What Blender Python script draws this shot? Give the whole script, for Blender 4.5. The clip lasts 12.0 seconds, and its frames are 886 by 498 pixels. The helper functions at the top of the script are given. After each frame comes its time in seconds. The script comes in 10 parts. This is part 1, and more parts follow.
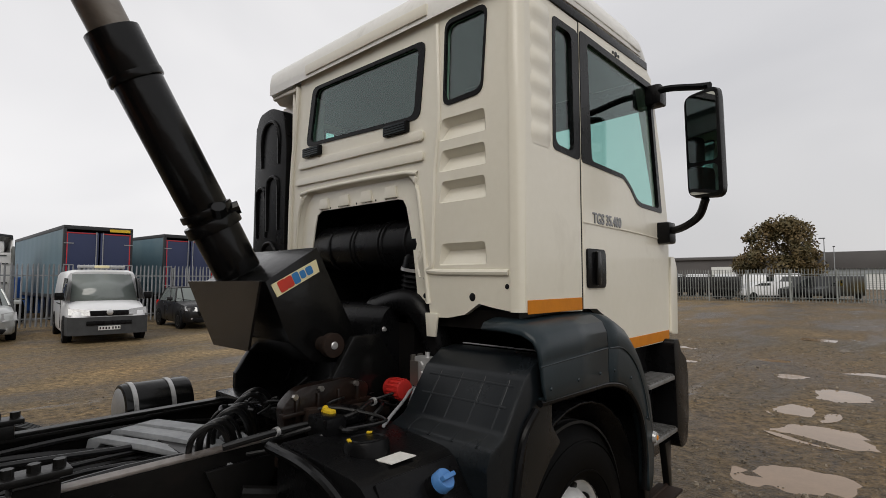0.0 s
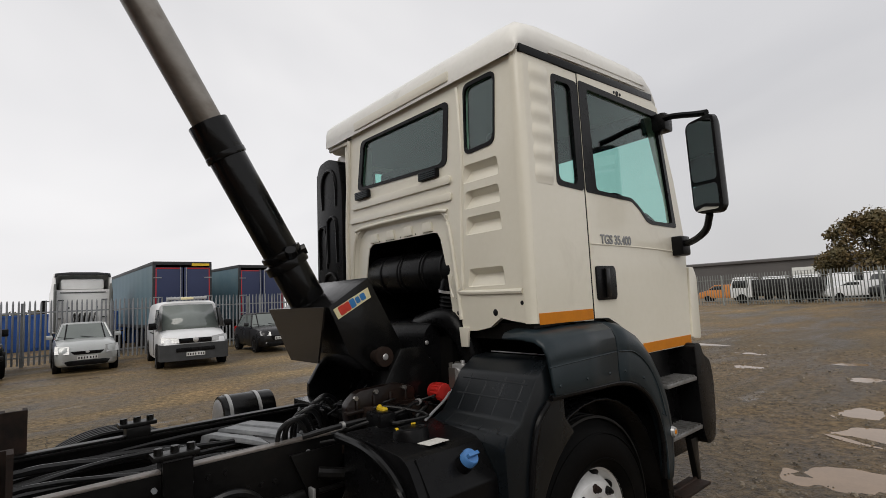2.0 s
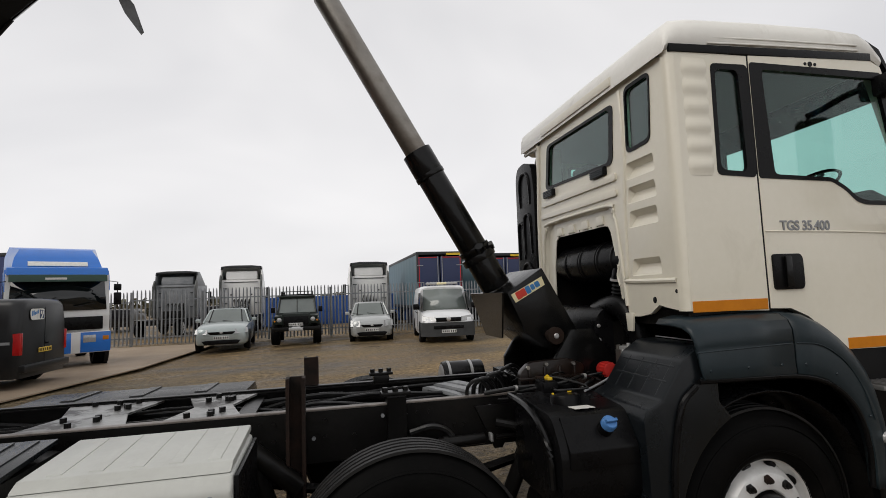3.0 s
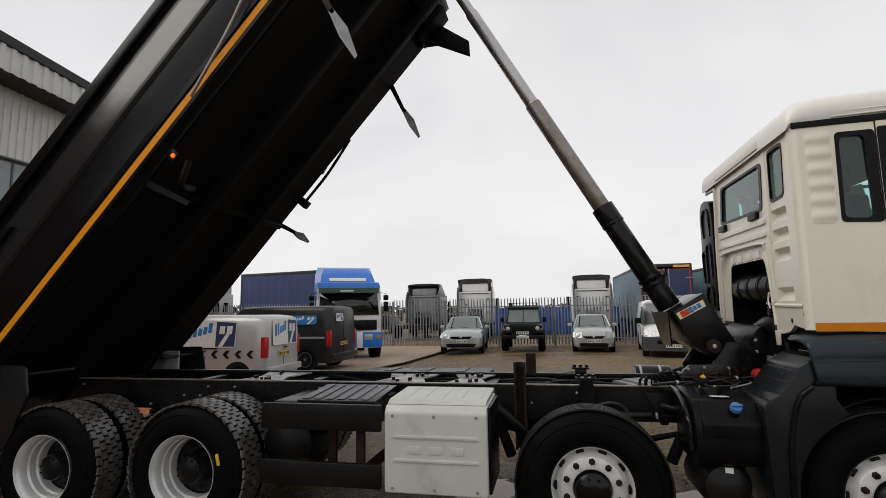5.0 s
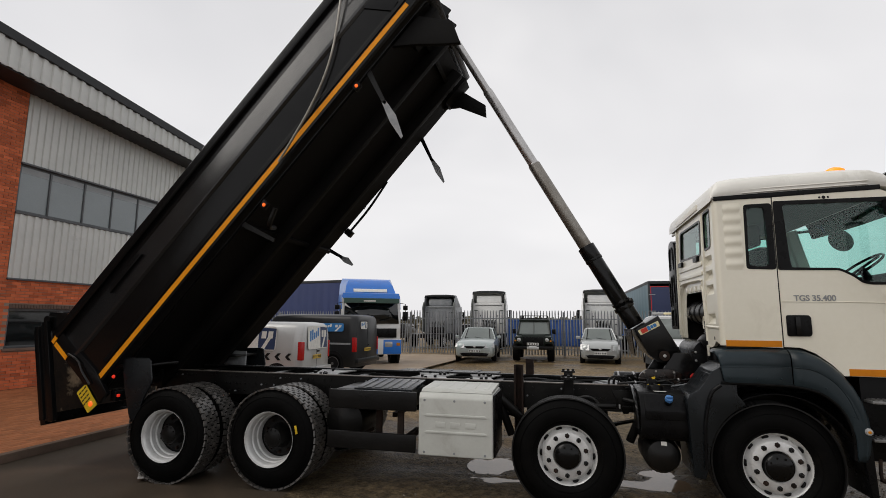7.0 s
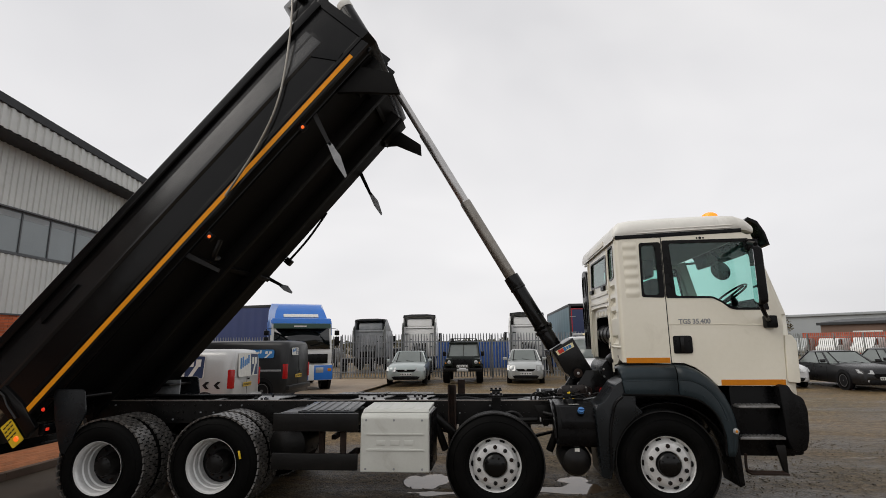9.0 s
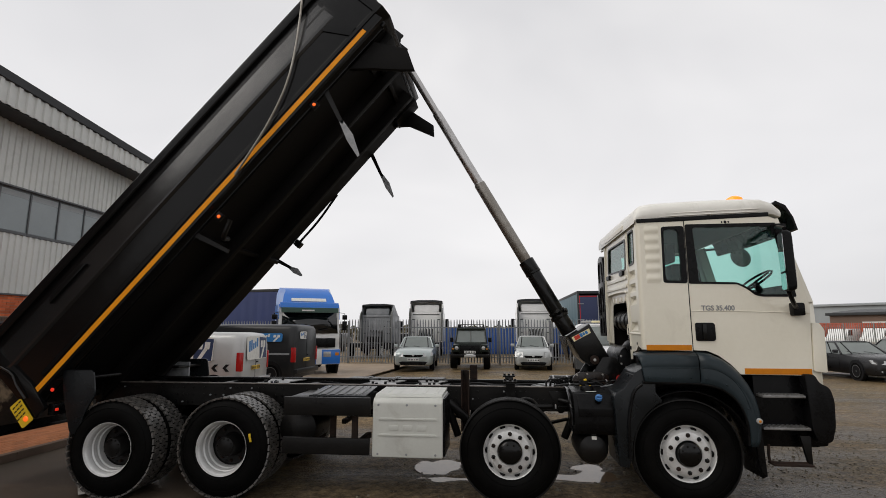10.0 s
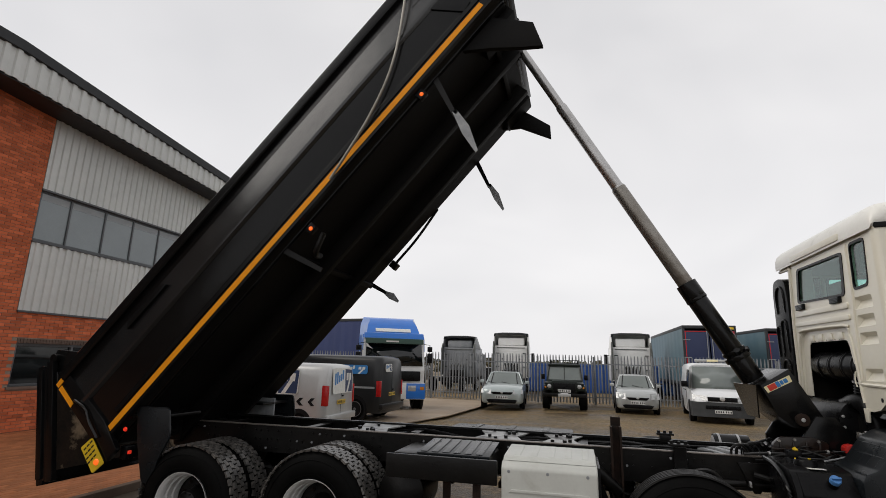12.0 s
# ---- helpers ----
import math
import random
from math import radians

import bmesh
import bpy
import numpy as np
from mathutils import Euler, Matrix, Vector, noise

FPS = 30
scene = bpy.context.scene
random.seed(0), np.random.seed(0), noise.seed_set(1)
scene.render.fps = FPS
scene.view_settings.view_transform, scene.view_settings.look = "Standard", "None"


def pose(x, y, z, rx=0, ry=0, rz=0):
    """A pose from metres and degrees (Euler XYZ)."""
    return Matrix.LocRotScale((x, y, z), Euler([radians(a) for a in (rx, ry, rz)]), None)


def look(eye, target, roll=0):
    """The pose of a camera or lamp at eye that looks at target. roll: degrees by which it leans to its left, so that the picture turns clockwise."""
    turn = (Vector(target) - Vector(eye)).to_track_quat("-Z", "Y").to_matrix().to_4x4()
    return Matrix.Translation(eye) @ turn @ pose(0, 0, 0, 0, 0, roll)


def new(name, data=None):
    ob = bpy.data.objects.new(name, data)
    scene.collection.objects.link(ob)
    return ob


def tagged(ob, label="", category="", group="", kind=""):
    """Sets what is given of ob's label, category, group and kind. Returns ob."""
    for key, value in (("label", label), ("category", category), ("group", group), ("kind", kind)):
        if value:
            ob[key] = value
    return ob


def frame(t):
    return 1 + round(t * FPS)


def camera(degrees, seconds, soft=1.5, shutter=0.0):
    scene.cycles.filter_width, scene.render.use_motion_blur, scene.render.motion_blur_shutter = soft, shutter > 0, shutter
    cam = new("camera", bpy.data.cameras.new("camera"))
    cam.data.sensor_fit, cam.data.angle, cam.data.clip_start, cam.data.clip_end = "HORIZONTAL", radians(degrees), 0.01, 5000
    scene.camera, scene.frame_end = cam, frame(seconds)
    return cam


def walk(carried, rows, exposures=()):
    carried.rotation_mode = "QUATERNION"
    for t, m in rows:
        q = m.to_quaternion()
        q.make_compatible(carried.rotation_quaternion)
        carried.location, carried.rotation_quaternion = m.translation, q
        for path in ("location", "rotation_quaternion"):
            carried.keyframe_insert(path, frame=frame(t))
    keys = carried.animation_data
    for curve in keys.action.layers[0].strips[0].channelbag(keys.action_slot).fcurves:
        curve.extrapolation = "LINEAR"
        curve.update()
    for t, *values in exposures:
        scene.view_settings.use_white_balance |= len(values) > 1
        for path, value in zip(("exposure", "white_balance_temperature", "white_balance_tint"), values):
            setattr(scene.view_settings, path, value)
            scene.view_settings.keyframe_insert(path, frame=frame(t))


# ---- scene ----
cam = camera(82.57, 12.0, 0.75)
PATH = [
    (0, (-2.122, -2.265, 1.732), (-0.649, -0.918, 1.855), -0.11),
    (0.5, (-2.262, -2.372, 1.753), (-0.784, -1.034, 1.913), -0.12),
    (1, (-2.409, -2.453, 1.754), (-0.913, -1.137, 1.924), -1.44),
    (1.5, (-2.452, -2.534, 1.744), (-0.937, -1.241, 1.926), -1.83),
    (2, (-2.347, -2.717, 1.747), (-1.045, -1.212, 1.940), -2.79),
    (2.5, (-2.208, -3.013, 1.721), (-1.385, -1.201, 1.917), -1.92),
    (3, (-2.210, -3.374, 1.734), (-1.751, -1.436, 1.912), -2.11),
    (3.5, (-2.204, -3.728, 1.749), (-2.088, -1.735, 1.883), -2.22),
    (3.7, (-2.198, -3.911, 1.758), (-2.248, -1.917, 1.902), -2.52),
    (5.3, (-2.045, -5.168, 1.769), (-2.474, -3.232, 2.027), -0.76),
    (5.5, (-2.017, -5.317, 1.785), (-2.461, -3.385, 2.048), -0.66),
    (6, (-1.997, -5.735, 1.798), (-2.457, -3.807, 2.065), -0.11),
    (6.5, (-1.956, -6.090, 1.817), (-2.413, -4.162, 2.087), -0.08),
    (7, (-1.832, -6.430, 1.812), (-2.298, -4.506, 2.092), 0.44),
    (7.5, (-1.827, -6.651, 1.833), (-2.146, -4.703, 2.156), 0.90),
    (9.5, (-1.840, -7.039, 1.820), (-2.027, -5.082, 2.189), -0.65),
    (10, (-1.948, -6.852, 1.808), (-2.163, -4.889, 2.124), 0.04),
    (10.5, (-2.082, -6.585, 1.811), (-2.490, -4.652, 2.120), 1.04),
    (11, (-2.290, -6.322, 1.817), (-2.894, -4.436, 2.096), 2.03),
    (11.5, (-2.500, -6.025, 1.883), (-3.060, -4.156, 2.324), 1.82),
    (12, (-2.687, -5.701, 1.866), (-3.192, -3.816, 2.301), 1.53),
]
walk(cam, [(t, look(eye, target, roll)) for t, eye, target, roll in PATH])

# ---- world and light ----
world = bpy.data.worlds.new("overcast")
world.use_nodes = True
scene.world = world
wn, wl = world.node_tree.nodes, world.node_tree.links
wn.clear()
SUN_EL, SUN_AZ = 42.0, 248.0
sky = wn.new("ShaderNodeTexSky")
sky.sky_type = "NISHITA"
sky.sun_disc = False
sky.sun_elevation = radians(SUN_EL)
sky.sun_rotation = radians(SUN_AZ)
sky.dust_density = 4.0
w_co = wn.new("ShaderNodeTexCoord")
w_map = wn.new("ShaderNodeMapping")
w_map.inputs["Scale"].default_value = (1.0, 1.0, 2.0)
w_noise = wn.new("ShaderNodeTexNoise")
w_noise.inputs["Scale"].default_value = 1.5
w_noise.inputs["Detail"].default_value = 3.5
w_noise.inputs["Roughness"].default_value = 0.55
w_noise.inputs["Distortion"].default_value = 0.4
w_ramp = wn.new("ShaderNodeValToRGB")
w_ramp.color_ramp.elements[0].position = 0.3
w_ramp.color_ramp.elements[0].color = (7.9, 7.85, 8.05, 1)
w_ramp.color_ramp.elements[1].position = 0.72
w_ramp.color_ramp.elements[1].color = (9.9, 9.75, 9.8, 1)
w_mix = wn.new("ShaderNodeMixRGB")
w_mix.inputs[0].default_value = 0.93
w_bg = wn.new("ShaderNodeBackground")
w_bg.inputs["Strength"].default_value = 0.098
w_out = wn.new("ShaderNodeOutputWorld")
wl.new(w_co.outputs["Generated"], w_map.inputs["Vector"])
wl.new(w_map.outputs["Vector"], w_noise.inputs["Vector"])
wl.new(w_noise.outputs["Fac"], w_ramp.inputs["Fac"])
wl.new(sky.outputs["Color"], w_mix.inputs[1])
wl.new(w_ramp.outputs["Color"], w_mix.inputs[2])
w_sep = wn.new("ShaderNodeSeparateXYZ")
w_fall = wn.new("ShaderNodeMapRange")
w_fall.inputs["From Min"].default_value, w_fall.inputs["From Max"].default_value = 0.05, 0.75
w_fall.inputs["To Min"].default_value, w_fall.inputs["To Max"].default_value = 1.03, 0.86
w_mul = wn.new("ShaderNodeMixRGB")
w_mul.blend_type = "MULTIPLY"
w_mul.inputs[0].default_value = 1.0
wl.new(w_co.outputs["Generated"], w_sep.inputs[0])
wl.new(w_sep.outputs["Z"], w_fall.inputs["Value"])
wl.new(w_mix.outputs["Color"], w_mul.inputs[1])
wl.new(w_fall.outputs["Result"], w_mul.inputs[2])
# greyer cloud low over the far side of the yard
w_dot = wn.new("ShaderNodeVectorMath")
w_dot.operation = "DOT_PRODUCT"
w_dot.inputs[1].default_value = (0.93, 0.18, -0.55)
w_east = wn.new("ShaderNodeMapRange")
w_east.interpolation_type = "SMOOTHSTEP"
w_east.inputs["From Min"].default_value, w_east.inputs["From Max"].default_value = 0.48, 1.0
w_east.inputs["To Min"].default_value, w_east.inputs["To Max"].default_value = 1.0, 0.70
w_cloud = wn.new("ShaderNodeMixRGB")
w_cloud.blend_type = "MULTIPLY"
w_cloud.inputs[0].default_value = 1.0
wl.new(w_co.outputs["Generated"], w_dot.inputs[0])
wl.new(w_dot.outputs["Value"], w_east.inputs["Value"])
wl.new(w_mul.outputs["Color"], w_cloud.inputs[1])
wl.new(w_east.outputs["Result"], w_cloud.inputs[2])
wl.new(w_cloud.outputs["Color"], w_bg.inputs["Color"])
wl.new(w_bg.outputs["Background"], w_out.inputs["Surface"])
sun = new("sun", bpy.data.lights.new("sun", "SUN"))
sun.data.energy = 1.65
sun.data.angle = radians(50)
sun.data.color = (1.0, 0.95, 0.88)
to_sun = Vector((math.sin(radians(SUN_AZ)) * math.cos(radians(SUN_EL)), math.cos(radians(SUN_AZ)) * math.cos(radians(SUN_EL)), math.sin(radians(SUN_EL))))
sun.matrix_world = look(to_sun * 60, (0, 0, 0))

# ---- materials ----


def nodes_of(name):
    m = bpy.data.materials.new(name)
    m.use_nodes = True
    return m, m.node_tree.nodes, m.node_tree.links, m.node_tree.nodes["Principled BSDF"]


def ramp_of(n, a, b, ca, cb):
    r = n.new("ShaderNodeValToRGB")
    r.color_ramp.elements[0].position, r.color_ramp.elements[1].position = a, b
    r.color_ramp.elements[0].color, r.color_ramp.elements[1].color = (*ca, 1), (*cb, 1)
    return r


def noise_of(n, l, co, scale, detail=4.0, rough=0.55, dist=0.0):
    t = n.new("ShaderNodeTexNoise")
    t.inputs["Scale"].default_value = scale
    t.inputs["Detail"].default_value = detail
    t.inputs["Roughness"].default_value = rough
    t.inputs["Distortion"].default_value = dist
    l.new(co, t.inputs["Vector"])
    return t


def surface(name, base, other=None, rough=0.5, rough2=None, metal=0.0, scale=2.0, fine=40.0, bump=0.0, bscale=60.0, coat=0.0, spec=0.5, dirt=None, dirt_at=(0.55, 0.75), dirt_scale=1.3, vary=0.0):
    """A weathered surface: two tones at a coarse and a fine scale, patches of dirt, uneven gloss and a fine relief."""
    m, n, l, p = nodes_of(name)
    other = other or tuple(c * 0.82 for c in base)
    co = n.new("ShaderNodeTexCoord").outputs["Object"]
    big = noise_of(n, l, co, scale, 5.0, 0.6)
    small = noise_of(n, l, co, fine, 3.0)
    add = n.new("ShaderNodeMath")
    add.operation = "MULTIPLY_ADD"
    add.inputs[1].default_value = 0.35
    l.new(small.outputs["Fac"], add.inputs[0])
    l.new(big.outputs["Fac"], add.inputs[2])
    r = ramp_of(n, 0.48, 0.86, base, other)
    l.new(add.outputs[0], r.inputs["Fac"])
    colour = r.outputs["Color"]
    if dirt:
        d = noise_of(n, l, co, dirt_scale, 6.0, 0.65, 0.6)
        dr = ramp_of(n, *dirt_at, (0, 0, 0), (1, 1, 1))
        l.new(d.outputs["Fac"], dr.inputs["Fac"])
        mx = n.new("ShaderNodeMixRGB")
        mx.inputs[2].default_value = (*dirt, 1)
        l.new(dr.outputs["Color"], mx.inputs[0])
        l.new(colour, mx.inputs[1])
        colour = mx.outputs["Color"]
    if vary:
        info = n.new("ShaderNodeObjectInfo")
        hv = n.new("ShaderNodeHueSaturation")
        mp = n.new("ShaderNodeMapRange")
        mp.inputs["To Min"].default_value, mp.inputs["To Max"].default_value = 1 - vary, 1 + vary
        l.new(info.outputs["Random"], mp.inputs["Value"])
        l.new(mp.outputs["Result"], hv.inputs["Value"])
        l.new(colour, hv.inputs["Color"])
        colour = hv.outputs["Color"]
    l.new(colour, p.inputs["Base Color"])
    mr = n.new("ShaderNodeMapRange")
    mr.inputs["To Min"].default_value = rough
    mr.inputs["To Max"].default_value = rough if rough2 is None else rough2
    l.new(big.outputs["Fac"], mr.inputs["Value"])
    l.new(mr.outputs["Result"], p.inputs["Roughness"])
    p.inputs["Metallic"].default_value = metal
    p.inputs["Coat Weight"].default_value = coat
    p.inputs["Coat Roughness"].default_value = 0.06
    p.inputs["Specular IOR Level"].default_value = spec
    if bump:
        bn = noise_of(n, l, co, bscale, 4.0)
        b = n.new("ShaderNodeBump")
        b.inputs["Strength"].default_value = 0.6
        b.inputs["Distance"].default_value = bump
        l.new(bn.outputs["Fac"], b.inputs["Height"])
        l.new(b.outputs["Normal"], p.inputs["Normal"])
    return m


def glass_of(name, tint, base=0.045, gloss=0.02):
    """A thin pane: tinted see-through with a sharp reflection that grows at grazing angles."""
    m, n, l, p = nodes_of(name)
    n.remove(p)
    tr = n.new("ShaderNodeBsdfTransparent")
    tr.inputs["Color"].default_value = (*tint, 1)
    gl = n.new("ShaderNodeBsdfGlossy")
    gl.inputs["Roughness"].default_value = gloss
    lw = n.new("ShaderNodeLayerWeight")
    lw.inputs["Blend"].default_value = 0.5
    pw = n.new("ShaderNodeMath")
    pw.operation = "POWER"
    pw.inputs[1].default_value = 4.0
    l.new(lw.outputs["Facing"], pw.inputs[0])
    fr = n.new("ShaderNodeMath")
    fr.operation = "MULTIPLY_ADD"
    fr.inputs[1].default_value = 0.6
    fr.inputs[2].default_value = base
    l.new(pw.outputs[0], fr.inputs[0])
    mx = n.new("ShaderNodeMixShader")
    l.new(fr.outputs[0], mx.inputs["Fac"])
    l.new(tr.outputs["BSDF"], mx.inputs[1])
    l.new(gl.outputs["BSDF"], mx.inputs[2])
    l.new(mx.outputs["Shader"], n["Material Output"].inputs["Surface"])
    return m


def glow(name, colour, strength):
    m, n, l, p = nodes_of(name)
    p.inputs["Base Color"].default_value = (*colour, 1)
    p.inputs["Emission Color"].default_value = (*colour, 1)
    p.inputs["Emission Strength"].default_value = strength
    p.inputs["Roughness"].default_value = 0.2
    return m


CREAM = surface("cream_paint", (0.77, 0.735, 0.63), (0.72, 0.685, 0.575), 0.28, 0.36, scale=1.2, fine=25, coat=0.3, dirt=(0.58, 0.54, 0.44), dirt_at=(0.62, 0.9), dirt_scale=2.2)
ROOF_CREAM = surface("weathered_cream_roof", (0.80, 0.79, 0.745), (0.73, 0.72, 0.67), 0.35, 0.5, scale=1.5, fine=30, coat=0.2, dirt=(0.46, 0.44, 0.38), dirt_at=(0.58, 0.88), dirt_scale=2.5)
BLACK = surface("black_chassis_paint", (0.0045, 0.0043, 0.0042), (0.009, 0.0085, 0.008), 0.20, 0.42, scale=3, bump=0.004, bscale=22, spec=0.20, dirt=(0.016, 0.012, 0.010), dirt_at=(0.6, 0.9), dirt_scale=3)
GLOSSY_BLACK = surface("glossy_black_paint", (0.003, 0.003, 0.0032), (0.006, 0.006, 0.006), 0.12, 0.30, scale=2, spec=0.26, bump=0.003, bscale=18, dirt=(0.012, 0.010, 0.009), dirt_at=(0.6, 0.9), dirt_scale=4)
BODY_BLACK = surface("tipper_black_paint", (0.0028, 0.0028, 0.003), (0.006, 0.006, 0.0062), 0.12, 0.30, scale=1.1, fine=14, bump=0.007, bscale=3.2, spec=0.22, dirt=(0.008, 0.0076, 0.0072), dirt_at=(0.54, 0.8), dirt_scale=1.6)
# lighter, glossier black that imitates the sky's sheen on the swage
BODY_SHEEN = surface("black_paint_sky_sheen", (0.008, 0.008, 0.0085), (0.014, 0.014, 0.0145), 0.14, 0.30, scale=0.9, fine=12, bump=0.006, bscale=2.6, spec=0.62, dirt=(0.024, 0.023, 0.022), dirt_at=(0.52, 0.75), dirt_scale=1.4)
UNDER_BLACK = surface("underside_black", (0.0035, 0.0033, 0.0032), (0.007, 0.0064, 0.006), 0.45, 0.65, scale=1.4, bump=0.003, bscale=12, spec=0.10, dirt=(0.010, 0.008, 0.007), dirt_at=(0.55, 0.85))
PLASTIC = surface("dark_grey_plastic", (0.018, 0.028, 0.034), (0.011, 0.018, 0.022), 0.24, 0.40, scale=2, fine=90, bump=0.0006, bscale=300, spec=0.26, dirt=(0.036, 0.04, 0.042), dirt_at=(0.6, 0.9), dirt_scale=4)
MUD_PLASTIC = surface("mudguard_plastic", (0.0075, 0.0098, 0.0118), (0.0045, 0.006, 0.0074), 0.20, 0.36, scale=2.5, fine=70, spec=0.30, bump=0.0006, bscale=260, dirt=(0.013, 0.0145, 0.0155), dirt_at=(0.58, 0.88), dirt_scale=5)
BLACK_PLASTIC = surface("black_plastic", (0.0032, 0.0032, 0.0036), (0.006, 0.006, 0.0064), 0.18, 0.38, scale=5, bump=0.0015, bscale=120, spec=0.13)
RUBBER = surface("tyre_rubber", (0.0022, 0.0022, 0.0022), (0.0042, 0.004, 0.0038), 0.45, 0.7, scale=6, bump=0.001, bscale=80, spec=0.05, dirt=(0.008, 0.0068, 0.0058), dirt_at=(0.58, 0.88), dirt_scale=5)
TREAD = surface("tread_rubber", (0.035, 0.033, 0.031), (0.075, 0.071, 0.066), 0.22, 0.45, scale=9, bump=0.001, spec=0.6, dirt=(0.15, 0.135, 0.12), dirt_at=(0.48, 0.70), dirt_scale=14)
STEER_TREAD = surface("ribbed_tread_rubber", (0.008, 0.0077, 0.0075), (0.014, 0.0135, 0.013), 0.45, 0.6, scale=7, spec=0.2, dirt=(0.022, 0.02, 0.018), dirt_at=(0.5, 0.75), dirt_scale=9)
WORN_PLATE = surface("worn_bright_plate", (0.42, 0.42, 0.41), (0.28, 0.28, 0.27), 0.3, 0.5, metal=0.5, scale=5, dirt=(0.035, 0.03, 0.027), dirt_at=(0.5, 0.6), dirt_scale=5)
BOX_WHITE = surface("off_white_plastic", (0.56, 0.57, 0.53), (0.50, 0.505, 0.47), 0.35, 0.5, scale=3, dirt=(0.36, 0.35, 0.31), dirt_at=(0.58, 0.85), dirt_scale=3)
RIM = surface("silver_rim_paint", (0.72, 0.72, 0.71), (0.60, 0.60, 0.59), 0.35, 0.5, metal=0.3, scale=6, dirt=(0.2, 0.18, 0.15), dirt_at=(0.58, 0.85), dirt_scale=7)
GREASE = surface("greasy_brown_casting", (0.012, 0.006, 0.004), (0.006, 0.004, 0.003), 0.20, 0.42, scale=9, bump=0.003, bscale=40, spec=0.45, dirt=(0.022, 0.012, 0.008), dirt_at=(0.5, 0.75), dirt_scale=7)
# pale tone stands in for sky reflected off the wet rail top
CAPPING = surface("rail_capping_sky_shine", (0.27, 0.24, 0.215), (0.15, 0.13, 0.115), 0.35, 0.55, metal=0.4, scale=5, dirt=(0.03, 0.025, 0.02), dirt_at=(0.55, 0.75), dirt_scale=4)
CAR_RIM = surface("grey_car_rim", (0.20, 0.20, 0.205), (0.15, 0.15, 0.155), 0.35, 0.5, metal=0.5, scale=8)
STEEL = surface("bare_steel", (0.48, 0.46, 0.43), (0.36, 0.34, 0.31), 0.28, 0.42, metal=0.9, scale=3, fine=60)
CHROME_GREY = surface("ram_chrome", (0.30, 0.28, 0.25), (0.20, 0.185, 0.165), 0.3, 0.5, metal=0.75, scale=1.5, fine=20, dirt=(0.13, 0.10, 0.075), dirt_at=(0.5, 0.8), dirt_scale=2.2)
RAM_STEEL = surface("ram_bright_stage", (0.56, 0.55, 0.54), (0.42, 0.41, 0.40), 0.26, 0.4, metal=0.8, scale=2, dirt=(0.2, 0.18, 0.16), dirt_at=(0.56, 0.85), dirt_scale=3)
ALLOY = surface("mill_aluminium", (0.55, 0.55, 0.55), (0.44, 0.44, 0.43), 0.3, 0.5, metal=0.6, scale=6)
STEP_ALLOY = surface("dull_step_aluminium", (0.26, 0.26, 0.26), (0.17, 0.17, 0.165), 0.35, 0.55, metal=0.5, scale=7, dirt=(0.06, 0.052, 0.045), dirt_at=(0.5, 0.75), dirt_scale=5)
RUST = surface("rusty_steel", (0.030, 0.016, 0.011), (0.014, 0.010, 0.008), 0.7, 0.85, scale=7, bump=0.003, bscale=50, spec=0.2, dirt=(0.006, 0.0055, 0.005), dirt_at=(0.5, 0.7), dirt_scale=5)
RUST_INNER = surface("worn_tailgate_inside", (0.040, 0.022, 0.013), (0.010, 0.008, 0.006), 0.55, 0.8, scale=3, spec=0.25, dirt=(0.42, 0.30, 0.19), dirt_at=(0.56, 0.68), dirt_scale=2.6)
ORANGE = surface("amber_reflective_tape", (0.92, 0.34, 0.012), (0.84, 0.30, 0.010), 0.4, 0.5, scale=10, spec=0.15, dirt=(0.5, 0.18, 0.02), dirt_at=(0.6, 0.9))
ORANGE_FLAT = surface("orange_reflector", (0.58, 0.20, 0.008), (0.52, 0.175, 0.008), 0.35, 0.45, scale=10, spec=0.2)
YELLOW = surface("yellow_marker", (0.78, 0.52, 0.02), None, 0.4, 0.5, scale=6)
RED = surface("red_plastic", (0.52, 0.025, 0.02), (0.42, 0.02, 0.016), 0.4, 0.5, scale=20)
BLUE_CAP = surface("blue_plastic_cap", (0.05, 0.17, 0.42), (0.07, 0.2, 0.45), 0.4, 0.5, scale=20)
WHITE = surface("white_paint", (0.74, 0.74, 0.73), (0.68, 0.68, 0.66), 0.3, 0.42, scale=2, coat=0.3, dirt=(0.5, 0.48, 0.44), dirt_at=(0.62, 0.9))
LABEL_WHITE = surface("paper_white", (0.78, 0.77, 0.72), None, 0.6, 0.7, scale=12)
HOSE = surface("rubber_hose", (0.004, 0.004, 0.0045), (0.007, 0.007, 0.007), 0.25, 0.45, scale=10, spec=0.5)
WRAP = surface("grey_hose_wrap", (0.34, 0.35, 0.36), (0.22, 0.23, 0.24), 0.5, 0.6, scale=9)
SILVER_CAR = surface("silver_car_paint", (0.42, 0.435, 0.43), (0.37, 0.385, 0.38), 0.25, 0.35, metal=0.35, scale=1.5, coat=0.6)
BLUE_SILVER = surface("pale_blue_car_paint", (0.40, 0.445, 0.44), (0.35, 0.395, 0.39), 0.25, 0.35, metal=0.3, scale=1.5, coat=0.6)
GREEN_CAR = surface("dark_green_car_paint", (0.005, 0.010, 0.007), None, 0.28, 0.4, scale=1.5, spec=0.35)
DARK_CAR = surface("dark_grey_car_paint", (0.008, 0.008, 0.009), (0.011, 0.0105, 0.011), 0.22, 0.34, scale=1.5, spec=0.4)
GREY_VAN = surface("charcoal_van_paint", (0.014, 0.0145, 0.0155), None, 0.25, 0.35, scale=1.5, spec=0.4)
